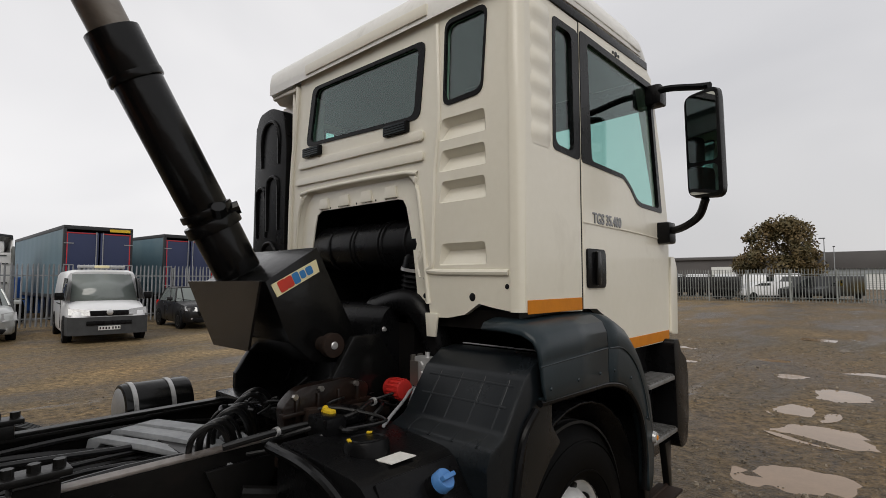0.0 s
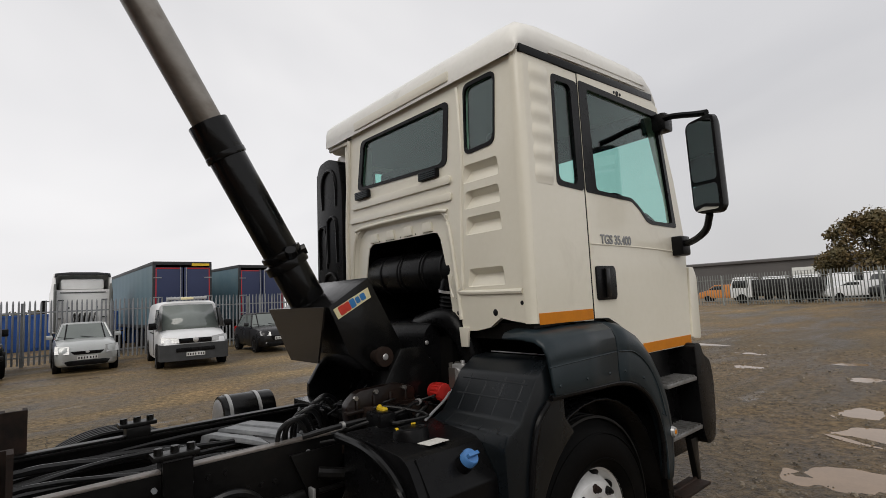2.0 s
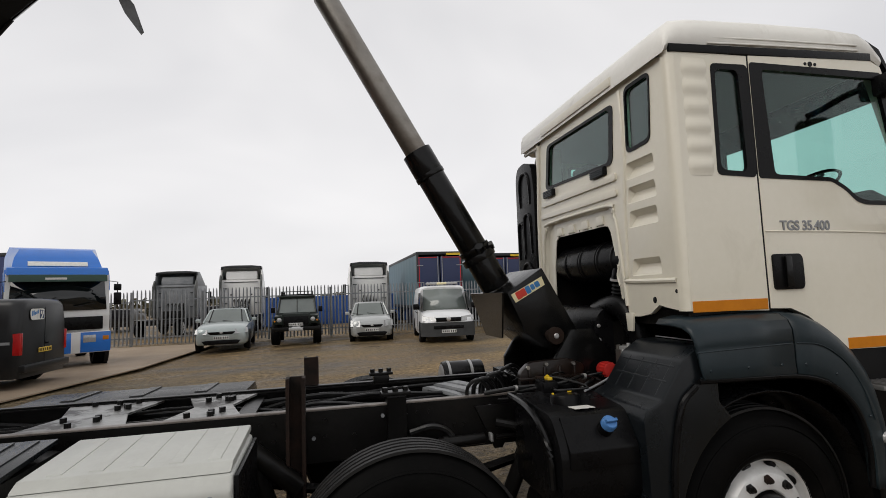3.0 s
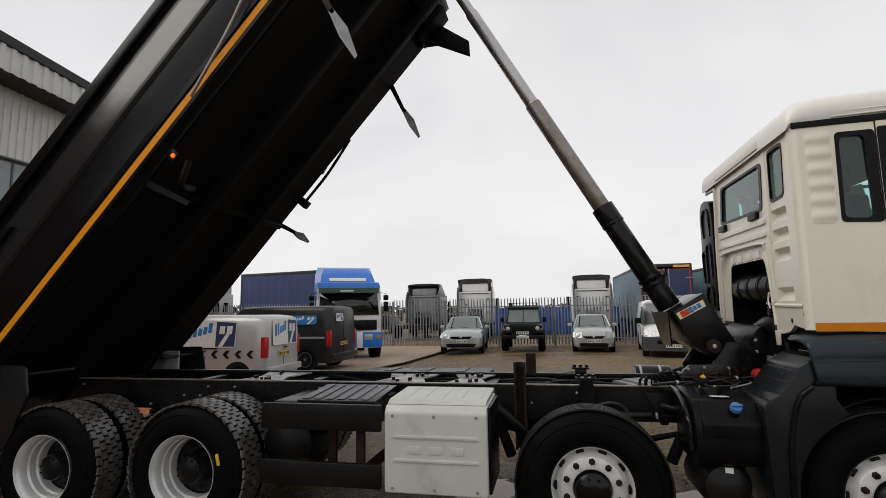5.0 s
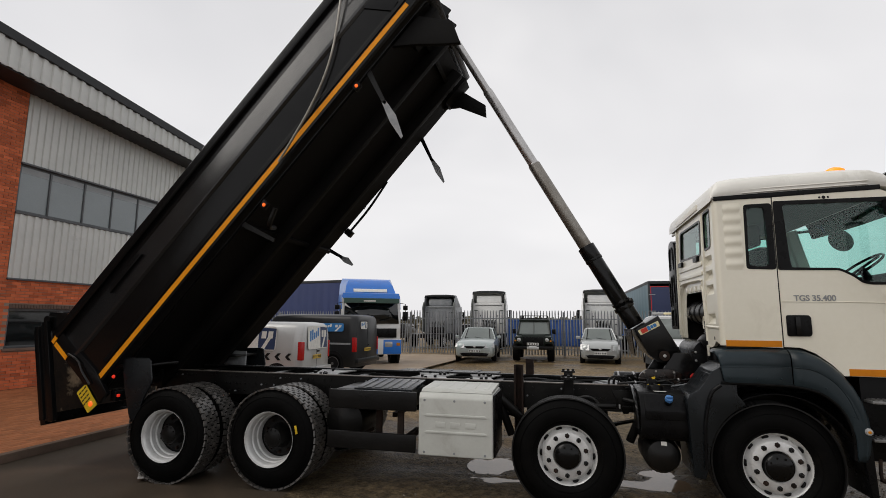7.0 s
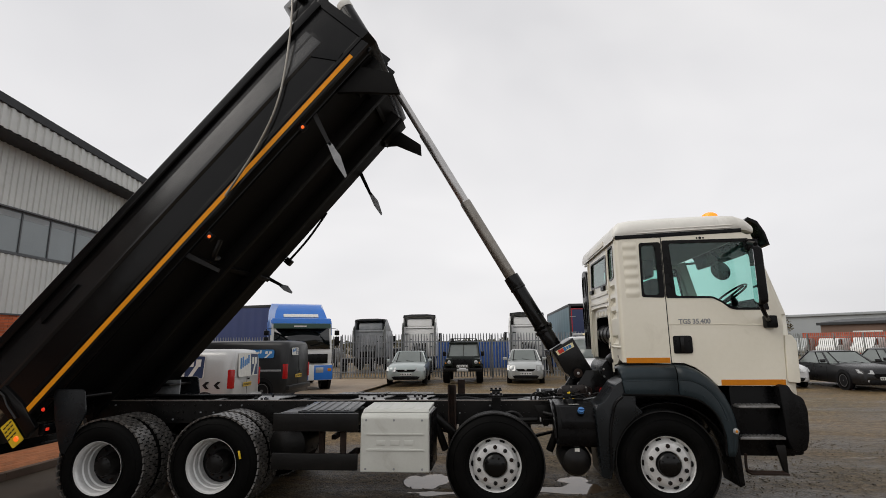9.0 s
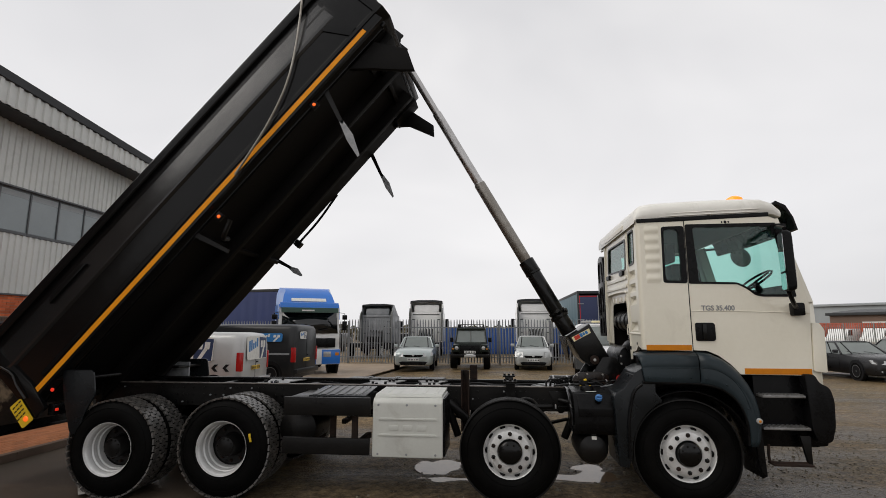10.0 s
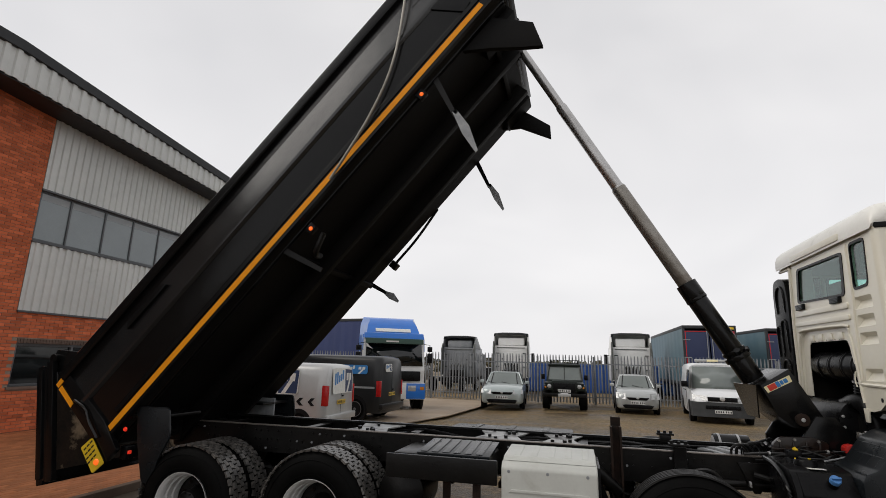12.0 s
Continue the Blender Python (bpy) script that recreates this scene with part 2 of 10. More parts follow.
BUMPER_GREY = surface("grey_bumper_plastic", (0.05, 0.052, 0.054), (0.035, 0.037, 0.039), 0.5, 0.65, scale=4, spec=0.3)
VAN_WHITE = surface("van_white_paint", (0.66, 0.67, 0.68), (0.6, 0.61, 0.62), 0.25, 0.35, scale=1.3, coat=0.4, dirt=(0.4, 0.37, 0.33), dirt_at=(0.6, 0.88))
VAN_SILVER = surface("van_silver_paint", (0.50, 0.50, 0.49), (0.44, 0.44, 0.43), 0.25, 0.4, metal=0.3, scale=1.3, coat=0.4, dirt=(0.33, 0.31, 0.28), dirt_at=(0.6, 0.88))
TRUCK_BLUE = surface("bright_blue_paint", (0.004, 0.155, 0.60), (0.004, 0.14, 0.54), 0.28, 0.36, scale=2, coat=0.4)
DEEP_BLUE = surface("deep_blue_curtain", (0.018, 0.034, 0.13), (0.014, 0.028, 0.11), 0.45, 0.6, scale=1.0, bump=0.01, bscale=2.5)
DARK_GREEN = surface("dark_green_visor", (0.01, 0.05, 0.03), None, 0.3, 0.4)
TEAL_CURTAIN = surface("faded_blue_curtain", (0.06, 0.115, 0.15), (0.09, 0.145, 0.17), 0.5, 0.6, scale=1.2, bump=0.012, bscale=2.0)
NAVY = surface("navy_door", (0.012, 0.022, 0.075), (0.016, 0.026, 0.085), 0.35, 0.5, scale=1.0)
FENCE = surface("galvanised_palisade", (0.27, 0.28, 0.29), (0.19, 0.20, 0.21), 0.5, 0.65, metal=0.35, scale=3, dirt=(0.13, 0.12, 0.11), dirt_at=(0.58, 0.85), vary=0.18)
FENCE_DARK = surface("dark_palisade", (0.20, 0.21, 0.20), (0.13, 0.14, 0.135), 0.5, 0.65, scale=3, vary=0.2)
CLAD = surface("silver_grey_cladding", (0.62, 0.625, 0.60), (0.55, 0.56, 0.54), 0.38, 0.5, metal=0.15, scale=0.8, fine=6, dirt=(0.42, 0.42, 0.40), dirt_at=(0.6, 0.9))
ROOF_GREY = surface("dark_roof_trim", (0.035, 0.037, 0.04), None, 0.5, 0.6, spec=0.3)
FRAME = surface("grey_window_frame", (0.085, 0.09, 0.095), None, 0.4, 0.5)
MORTAR = surface("mortar", (0.30, 0.24, 0.19), (0.24, 0.19, 0.15), 0.85, 0.95, scale=4, bump=0.002, bscale=80)
BRICK = surface("red_brick", (0.60, 0.160, 0.066), (0.45, 0.112, 0.048), 0.75, 0.9, scale=3, fine=50, bump=0.002, bscale=120, spec=0.25, vary=0.28)


def island_vary(name, source, amount):
    """A copy of a material whose tone changes from piece to piece of one joined mesh."""
    m = source.copy()
    m.name = name
    n, l = m.node_tree.nodes, m.node_tree.links
    for h in [q for q in n if q.type == "HUE_SAT"]:
        info = n.new("ShaderNodeNewGeometry")
        mp = n.new("ShaderNodeMapRange")
        mp.inputs["To Min"].default_value, mp.inputs["To Max"].default_value = 1 - amount, 1 + amount
        l.new(info.outputs["Random Per Island"], mp.inputs["Value"])
        l.new(mp.outputs["Result"], h.inputs["Value"])
    return m


BRICK_DARK = surface("dark_brick_course", (0.16, 0.11, 0.085), (0.12, 0.08, 0.06), 0.75, 0.9, scale=3, vary=0.25)
# grey base colour imitates the bright reflection in the panes
WINDOW_GLASS = surface("window_glass_sky_tone", (0.20, 0.235, 0.245), (0.16, 0.19, 0.20), 0.04, 0.08, scale=0.5, spec=1.0)
BLIND = surface("pale_roller_blind", (0.34, 0.36, 0.37), None, 0.7, 0.8)
DARK_GLASS = surface("dark_tinted_glass", (0.006, 0.008, 0.009), None, 0.03, 0.05, spec=0.6)
# grey-green base carries the sky's reflection in car windows
CAR_GLASS = surface("car_window_glass", (0.14, 0.16, 0.15), (0.11, 0.125, 0.12), 0.07, 0.12, scale=1, spec=0.8)
CAB_GLASS = glass_of("cab_tinted_glass", (0.72, 0.90, 0.865))
REAR_GLASS = glass_of("cab_rear_glass", (0.70, 0.88, 0.85), 0.075)
CRADLE_BLACK = surface("worn_cradle_paint", (0.022, 0.019, 0.017), (0.010, 0.009, 0.008), 0.13, 0.28, scale=3, spec=0.9, dirt=(0.05, 0.042, 0.036), dirt_at=(0.55, 0.85), dirt_scale=4)
MIRROR, _n, _l, _p = nodes_of("mirror_glass")
_p.inputs["Base Color"].default_value = (0.6, 0.62, 0.63, 1)
_p.inputs["Metallic"].default_value = 1.0
_p.inputs["Roughness"].default_value = 0.02
LAMP_CLEAR = surface("lamp_lens", (0.46, 0.47, 0.47), (0.36, 0.36, 0.36), 0.1, 0.2, metal=0.3, scale=20)
LAMP_RED = surface("red_tail_lens", (0.48, 0.012, 0.012), (0.38, 0.01, 0.01), 0.15, 0.25, scale=9)
LAMP_AMBER = glow("lit_amber_lens", (0.9, 0.13, 0.015), 0.9)
BEACON = glow("lit_beacon_lens", (1.0, 0.26, 0.008), 0.75)
LAMP_RED_ON = glow("lit_red_lens", (0.8, 0.035, 0.015), 0.45)
PLATE_W = surface("white_number_plate", (0.7, 0.7, 0.68), None, 0.4, 0.5)
PLATE_Y = surface("yellow_number_plate", (0.72, 0.48, 0.06), None, 0.4, 0.5)
INK = surface("dark_print", (0.008, 0.008, 0.009), None, 0.5, 0.6, spec=0.2)
BLUE_PRINT = surface("blue_print", (0.03, 0.20, 0.50), None, 0.4, 0.5)
NAVY_PRINT = surface("navy_print", (0.02, 0.04, 0.11), None, 0.4, 0.5)
RED_PRINT = surface("red_print", (0.62, 0.04, 0.02), None, 0.4, 0.5)
CREAM_LABEL = surface("cream_label", (0.78, 0.70, 0.42), (0.74, 0.66, 0.40), 0.45, 0.55, scale=10)
GREY_PRINT = surface("grey_print", (0.25, 0.26, 0.27), None, 0.4, 0.5)
SEAT = surface("dark_seat_cloth", (0.012, 0.0125, 0.014), None, 0.8, 0.9, scale=8, spec=0.2)
TRIM_GREY = surface("grey_cab_trim", (0.09, 0.10, 0.10), None, 0.7, 0.8)
BARK = surface("bark", (0.07, 0.055, 0.042), (0.05, 0.04, 0.03), 0.85, 0.95, scale=4, bump=0.01, bscale=12)
LEAF = surface("autumn_leaf", (0.105, 0.066, 0.021), (0.055, 0.048, 0.017), 0.6, 0.75, scale=0.7, vary=0.2)
LEAF_GREEN = surface("hedge_leaf", (0.05, 0.055, 0.02), (0.075, 0.06, 0.025), 0.6, 0.75, scale=0.3)


def ground_material():
    """Gravel and mud: brown-grey stones, wet dark patches, and a fine stony relief."""
    m, n, l, p = nodes_of("gravel_and_mud")
    co = n.new("ShaderNodeTexCoord").outputs["Object"]
    stretch = n.new("ShaderNodeMapping")
    stretch.inputs["Scale"].default_value = (0.35, 1.0, 1.0)
    stretch.inputs["Rotation"].default_value = (0, 0, radians(62))
    l.new(co, stretch.inputs["Vector"])
    tone = noise_of(n, l, co, 0.16, 6.0, 0.6)
    track = noise_of(n, l, stretch.outputs["Vector"], 0.55, 7.0, 0.65, 0.5)
    grit = noise_of(n, l, co, 9.0, 6.0, 0.75)
    vor = n.new("ShaderNodeTexVoronoi")
    vor.inputs["Scale"].default_value = 34.0
    l.new(co, vor.inputs["Vector"])
    base = ramp_of(n, 0.32, 0.70, (0.040, 0.030, 0.019), (0.190, 0.148, 0.093))
    l.new(track.outputs["Fac"], base.inputs["Fac"])
    warm = n.new("ShaderNodeMixRGB")
    warm.blend_type = "MULTIPLY"
    warm.inputs[0].default_value = 1.0
    warm_r = ramp_of(n, 0.38, 0.62, (0.80, 0.80, 0.78), (1.09, 0.98, 0.83))
    l.new(tone.outputs["Fac"], warm_r.inputs["Fac"])
    l.new(base.outputs["Color"], warm.inputs[1])
    l.new(warm_r.outputs["Color"], warm.inputs[2])
    stone = n.new("ShaderNodeMixRGB")
    stone.blend_type = "MULTIPLY"
    stone.inputs[0].default_value = 1.0
    stone_r = ramp_of(n, 0.34, 0.70, (0.24, 0.235, 0.22), (1.95, 1.92, 1.85))
    l.new(grit.outputs["Fac"], stone_r.inputs["Fac"])
    l.new(warm.outputs["Color"], stone.inputs[1])
    l.new(stone_r.outputs["Color"], stone.inputs[2])
    speck = n.new("ShaderNodeMixRGB")
    speck.blend_type = "MULTIPLY"
    speck.inputs[0].default_value = 0.7
    l.new(stone.outputs["Color"], speck.inputs[1])
    vr = ramp_of(n, 0.0, 1.0, (0.55, 0.52, 0.5), (1.3, 1.3, 1.3))
    l.new(vor.outputs["Color"], vr.inputs["Fac"])
    l.new(vr.outputs["Color"], speck.inputs[2])
    # gravel blends to a paler tone towards the back fence
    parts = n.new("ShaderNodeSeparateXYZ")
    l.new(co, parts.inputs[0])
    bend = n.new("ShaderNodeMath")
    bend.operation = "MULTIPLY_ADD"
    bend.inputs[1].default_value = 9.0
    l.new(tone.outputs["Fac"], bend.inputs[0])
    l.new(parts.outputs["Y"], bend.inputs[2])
    fence_fade = n.new("ShaderNodeMapRange")
    fence_fade.inputs["From Min"].default_value, fence_fade.inputs["From Max"].default_value = 7.0, 14.0
    fence_fade.inputs["To Min"].default_value, fence_fade.inputs["To Max"].default_value = 0.0, 1.0
    l.new(bend.outputs[0], fence_fade.inputs["Value"])
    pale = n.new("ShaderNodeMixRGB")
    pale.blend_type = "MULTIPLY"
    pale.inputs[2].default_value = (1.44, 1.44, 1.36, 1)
    l.new(fence_fade.outputs["Result"], pale.inputs[0])
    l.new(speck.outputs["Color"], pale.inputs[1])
    wet = ramp_of(n, 0.40, 0.58, (0.36, 0.36, 0.36), (0.72, 0.72, 0.72))
    l.new(track.outputs["Fac"], wet.inputs["Fac"])
    # thin films of standing water that follow the wheel tracks
    film = noise_of(n, l, stretch.outputs["Vector"], 1.5, 9.0, 0.68, 0.8)
    pool = ramp_of(n, 0.60, 0.69, (0, 0, 0), (1, 1, 1))
    l.new(film.outputs["Fac"], pool.inputs["Fac"])
    damp = n.new("ShaderNodeMixRGB")
    damp.blend_type = "MULTIPLY"
    damp.inputs[2].default_value = (0.72, 0.66, 0.57, 1)
    l.new(pool.outputs["Color"], damp.inputs[0])
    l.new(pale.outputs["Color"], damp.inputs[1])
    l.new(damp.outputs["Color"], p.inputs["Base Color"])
    gloss = n.new("ShaderNodeMixRGB")
    gloss.inputs[2].default_value = (0.17, 0.17, 0.17, 1)
    l.new(pool.outputs["Color"], gloss.inputs[0])
    l.new(wet.outputs["Color"], gloss.inputs[1])
    l.new(gloss.outputs["Color"], p.inputs["Roughness"])
    shine = n.new("ShaderNodeMapRange")
    shine.inputs["To Min"].default_value, shine.inputs["To Max"].default_value = 0.18, 0.32
    l.new(pool.outputs["Color"], shine.inputs["Value"])
    l.new(shine.outputs["Result"], p.inputs["Specular IOR Level"])
    b = n.new("ShaderNodeBump")
    flat = n.new("ShaderNodeMapRange")
    flat.inputs["To Min"].default_value, flat.inputs["To Max"].default_value = 0.85, 0.05
    l.new(pool.outputs["Color"], flat.inputs["Value"])
    l.new(flat.outputs["Result"], b.inputs["Strength"])
    b.inputs["Distance"].default_value = 0.03
    l.new(grit.outputs["Fac"], b.inputs["Height"])
    b2 = n.new("ShaderNodeBump")
    l.new(flat.outputs["Result"], b2.inputs["Strength"])
    b2.inputs["Distance"].default_value = 0.012
    l.new(vor.outputs["Distance"], b2.inputs["Height"])
    l.new(b.outputs["Normal"], b2.inputs["Normal"])
    l.new(b2.outputs["Normal"], p.inputs["Normal"])
    return m


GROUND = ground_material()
STONE = island_vary("loose_stone", surface("stone", (0.17, 0.145, 0.11), (0.12, 0.10, 0.075), 0.5, 0.7, scale=20, spec=0.3, vary=0.1), 0.6)
PUDDLE = surface("muddy_water", (0.27, 0.185, 0.118), (0.21, 0.145, 0.092), 0.03, 0.09, scale=1.6, spec=0.22, bump=0.001, bscale=3)
ASPHALT = surface("wet_asphalt", (0.048, 0.038, 0.028), (0.078, 0.060, 0.043), 0.32, 0.6, scale=0.7, fine=60, spec=0.2, bump=0.004, bscale=90, dirt=(0.12, 0.085, 0.06), dirt_at=(0.5, 0.75), dirt_scale=0.6)
CONCRETE = surface("pale_concrete_slab", (0.34, 0.265, 0.19), (0.26, 0.20, 0.145), 0.5, 0.7, spec=0.2, scale=0.6, fine=40, bump=0.003, bscale=60)
PAVER = surface("red_block_paving", (0.45, 0.175, 0.074), (0.35, 0.132, 0.058), 0.45, 0.7, spec=0.18, scale=0.6, fine=30, bump=0.002, bscale=60, vary=0.22)
PAVER_JOINT = surface("paving_sand_bed", (0.19, 0.075, 0.038), (0.14, 0.058, 0.032), 0.6, 0.8, scale=0.6, spec=0.15)
KERB = surface("kerb_concrete", (0.17, 0.12, 0.09), (0.12, 0.085, 0.065), 0.6, 0.8, scale=2, spec=0.2)
LINE = surface("worn_white_line", (0.42, 0.40, 0.37), (0.2, 0.18, 0.15), 0.6, 0.8, scale=3)
BRICK_ISLAND = island_vary("red_brick_joined", BRICK, 0.28)
PAVER_ISLAND = island_vary("red_block_paving_joined", PAVER, 0.2)

# ---- mesh tools ----


def join(bm, other):
    """Adds one bmesh to another and frees it."""
    me = bpy.data.meshes.new("tmp")
    other.to_mesh(me)
    other.free()
    bm.from_mesh(me)
    bpy.data.meshes.remove(me)
    return bm


def box(bm, x0, x1, y0, y1, z0, z1, bev=0.0, m=None, seg=2):
    b = bmesh.new()
    bmesh.ops.create_cube(b, size=1.0)
    for v in b.verts:
        v.co = Vector((x0 + (v.co.x + 0.5) * (x1 - x0), y0 + (v.co.y + 0.5) * (y1 - y0), z0 + (v.co.z + 0.5) * (z1 - z0)))
    if bev:
        bmesh.ops.bevel(b, geom=b.edges[:], offset=bev, segments=seg, profile=0.6, affect="EDGES")
    if m is not None:
        b.transform(m)
    return join(bm, b)


def prism(bm, pts, a0, a1, axis="y", bev=0.0, m=None, seg=2):
    """A polygon, in x-z (axis y), y-z (axis x) or x-y (axis z), made solid between a0 and a1."""
    def at(p, a):
        return {"y": (p[0], a, p[1]), "x": (a, p[0], p[1]), "z": (p[0], p[1], a)}[axis]
    b = bmesh.new()
    lo = [b.verts.new(at(p, a0)) for p in pts]
    hi = [b.verts.new(at(p, a1)) for p in pts]
    b.faces.new(lo)
    b.faces.new(hi[::-1])
    for i in range(len(pts)):
        j = (i + 1) % len(pts)
        b.faces.new((lo[j], lo[i], hi[i], hi[j]))
    bmesh.ops.recalc_face_normals(b, faces=b.faces[:])
    if bev:
        bmesh.ops.bevel(b, geom=b.edges[:], offset=bev, segments=seg, profile=0.6, affect="EDGES", clamp_overlap=True)
    if m is not None:
        b.transform(m)
    return join(bm, b)


def frame_to(p, q):
    """The matrix that stands the z axis along p to q, at p."""
    d = Vector(q) - Vector(p)
    return Matrix.Translation(p) @ d.to_track_quat("Z", "Y").to_matrix().to_4x4()


def cyl(bm, p, q, r, r2=None, seg=20, bev=0.0):
    r2 = r if r2 is None else r2
    h = (Vector(q) - Vector(p)).length
    b = bmesh.new()
    lo = [b.verts.new((r * math.cos(6.283185 * i / seg), r * math.sin(6.283185 * i / seg), 0)) for i in range(seg)]
    hi = [b.verts.new((r2 * math.cos(6.283185 * i / seg), r2 * math.sin(6.283185 * i / seg), h)) for i in range(seg)]
    f0, f1 = b.faces.new(lo[::-1]), b.faces.new(hi)
    for i in range(seg):
        j = (i + 1) % seg
        b.faces.new((lo[i], lo[j], hi[j], hi[i]))
    if bev:
        bmesh.ops.bevel(b, geom=list(f0.edges) + list(f1.edges), offset=bev, segments=2, profile=0.6, affect="EDGES")
    b.transform(frame_to(p, q))
    return join(bm, b)


def lathe(bm, prof, m, seg=32, closed=False):
    """Turns a profile of (radius, height) round the z axis of m."""
    b = bmesh.new()
    rings = []
    for r, h in prof:
        if r < 1e-5:
            rings.append([b.verts.new((0, 0, h))])
        else:
            rings.append([b.verts.new((r * math.cos(6.283185 * i / seg), r * math.sin(6.283185 * i / seg), h)) for i in range(seg)])
    pairs = list(zip(rings, rings[1:])) + ([(rings[-1], rings[0])] if closed else [])
    for a, c in pairs:
        for i in range(seg):
            j = (i + 1) % seg
            if len(a) == 1 and len(c) == 1:
                continue
            if len(a) == 1:
                b.faces.new((a[0], c[j], c[i]))
            elif len(c) == 1:
                b.faces.new((a[i], a[j], c[0]))
            else:
                b.faces.new((a[i], a[j], c[j], c[i]))
    bmesh.ops.recalc_face_normals(b, faces=b.faces[:])
    b.transform(m)
    return join(bm, b)


def smooth_path(pts, n=6):
    """Catmull-Rom points through pts."""
    p = [Vector(q) for q in pts]
    p = [2 * p[0] - p[1]] + p + [2 * p[-1] - p[-2]]
    out = []
    for i in range(1, len(p) - 2):
        for k in range(n):
            t = k / n
            out.append(0.5 * ((2 * p[i]) + (p[i + 1] - p[i - 1]) * t + (2 * p[i - 1] - 5 * p[i] + 4 * p[i + 1] - p[i + 2]) * t * t + (3 * p[i] - p[i - 1] - 3 * p[i + 1] + p[i + 2]) * t ** 3))
    out.append(p[-2])
    return out


def tube(bm, pts, r, seg=8, n=6, smooth=True):
    path = smooth_path(pts, n) if smooth and len(pts) > 2 else [Vector(q) for q in pts]
    b = bmesh.new()
    rings = []
    up = Vector((0.137, 0.31, 0.94)).normalized()
    for i, c in enumerate(path):
        d = (path[min(i + 1, len(path) - 1)] - path[max(i - 1, 0)]).normalized()
        s = d.cross(up)
        if s.length < 1e-3:
            s = d.cross(Vector((1, 0, 0)))
        s.normalize()
        w = s.cross(d)
        rings.append([b.verts.new(c + r * (math.cos(6.283185 * k / seg) * s + math.sin(6.283185 * k / seg) * w)) for k in range(seg)])
    for a, c in zip(rings, rings[1:]):
        for k in range(seg):
            j = (k + 1) % seg
            b.faces.new((a[k], a[j], c[j], c[k]))
    b.faces.new(rings[0][::-1])
    b.faces.new(rings[-1])
    bmesh.ops.recalc_face_normals(b, faces=b.faces[:])
    return join(bm, b)


def rounded(pts, r, n=4):
    """A polygon with its corners rounded by r."""
    out = []
    k = len(pts)
    for i in range(k):
        p, a, c = Vector(pts[i]), Vector(pts[i - 1]), Vector(pts[(i + 1) % k])
        u, v = (a - p), (c - p)
        rr = min(r, u.length * 0.45, v.length * 0.45)
        s, e = p + u.normalized() * rr, p + v.normalized() * rr
        for j in range(n + 1):
            t = j / n
            q = (1 - t) ** 2 * s + 2 * t * (1 - t) * p + t * t * e
            out.append((q.x, q.y))
    return out


def sheet(bm, outer, holes, a0, a1, axis="y", m=None):
    """A plate between a0 and a1 with an outline and holes that go through it."""
    def at(p, a):
        return {"y": (p[0], a, p[1]), "x": (a, p[0], p[1]), "z": (p[0], p[1], a)}[axis]
    b = bmesh.new()
    edges = []
    for loop in [outer] + holes:
        vs = [b.verts.new(at(p, a0)) for p in loop]
        edges += [b.edges.new((vs[i], vs[(i + 1) % len(vs)])) for i in range(len(vs))]
    bmesh.ops.triangle_fill(b, edges=edges, use_beauty=True)
    faces = b.faces[:]
    ret = bmesh.ops.extrude_face_region(b, geom=faces)
    vs = [v for v in ret["geom"] if isinstance(v, bmesh.types.BMVert)]
    d = Vector(at((0, 0), a1)) - Vector(at((0, 0), a0))
    bmesh.ops.translate(b, verts=vs, vec=d)
    bmesh.ops.recalc_face_normals(b, faces=b.faces[:])
    if m is not None:
        b.transform(m)
    return join(bm, b)


def loft(bm, loops, cap=True, close=True):
    """Skins a row of loops that have the same number of points."""
    b = bmesh.new()
    rings = [[b.verts.new(p) for p in lp] for lp in loops]
    k = len(rings[0])
    for a, c in zip(rings, rings[1:]):
        for i in range(k if close else k - 1):
            j = (i + 1) % k
            b.faces.new((a[i], a[j], c[j], c[i]))
    if cap:
        b.faces.new(rings[0][::-1])
        b.faces.new(rings[-1])
    bmesh.ops.recalc_face_normals(b, faces=b.faces[:])
    return join(bm, b)


def mesh_of(name, bm, material, sharp=35):
    me = bpy.data.meshes.new(name)
    bm.to_mesh(me)
    bm.free()
    me.materials.append(material)
    for f in me.polygons:
        f.use_smooth = True
    me.set_sharp_from_angle(angle=radians(sharp))
    return me


def part(name, bm, material, parent=None, label="", m=None, sharp=35):
    ob = new(name, mesh_of(name, bm, material, sharp))
    ob.parent = parent
    if m is not None:
        ob.matrix_basis = m
    return tagged(ob, label) if label else ob


def thing(name, label, category, group="", m=None):
    ob = new(name)
    if m is not None:
        ob.matrix_basis = m
    return tagged(ob, label, category, group)


def structure(name, bm, material, label="", category="", sharp=35):
    return tagged(part(name, bm, material, None, "", None, sharp), label, category, "", "structure")


def writing(text, size, material, parent, m, extrude=0.001, shear=0.0, bold=0.0, space=1.0, name="lettering"):
    cu = bpy.data.curves.new(name, "FONT")
    cu.body = text
    cu.size = size
    cu.extrude = extrude
    cu.shear = shear
    cu.offset = bold
    cu.space_character = space
    cu.align_x = "CENTER"
    cu.align_y = "CENTER"
    tmp = bpy.data.objects.new("tmp", cu)
    me = bpy.data.meshes.new_from_object(tmp)
    bpy.data.objects.remove(tmp)
    bpy.data.curves.remove(cu)
    me.name = name
    me.materials.clear()
    me.materials.append(material)
    ob = new(name, me)
    ob.parent = parent
    ob.matrix_basis = m
    return ob

# ---- ground ----


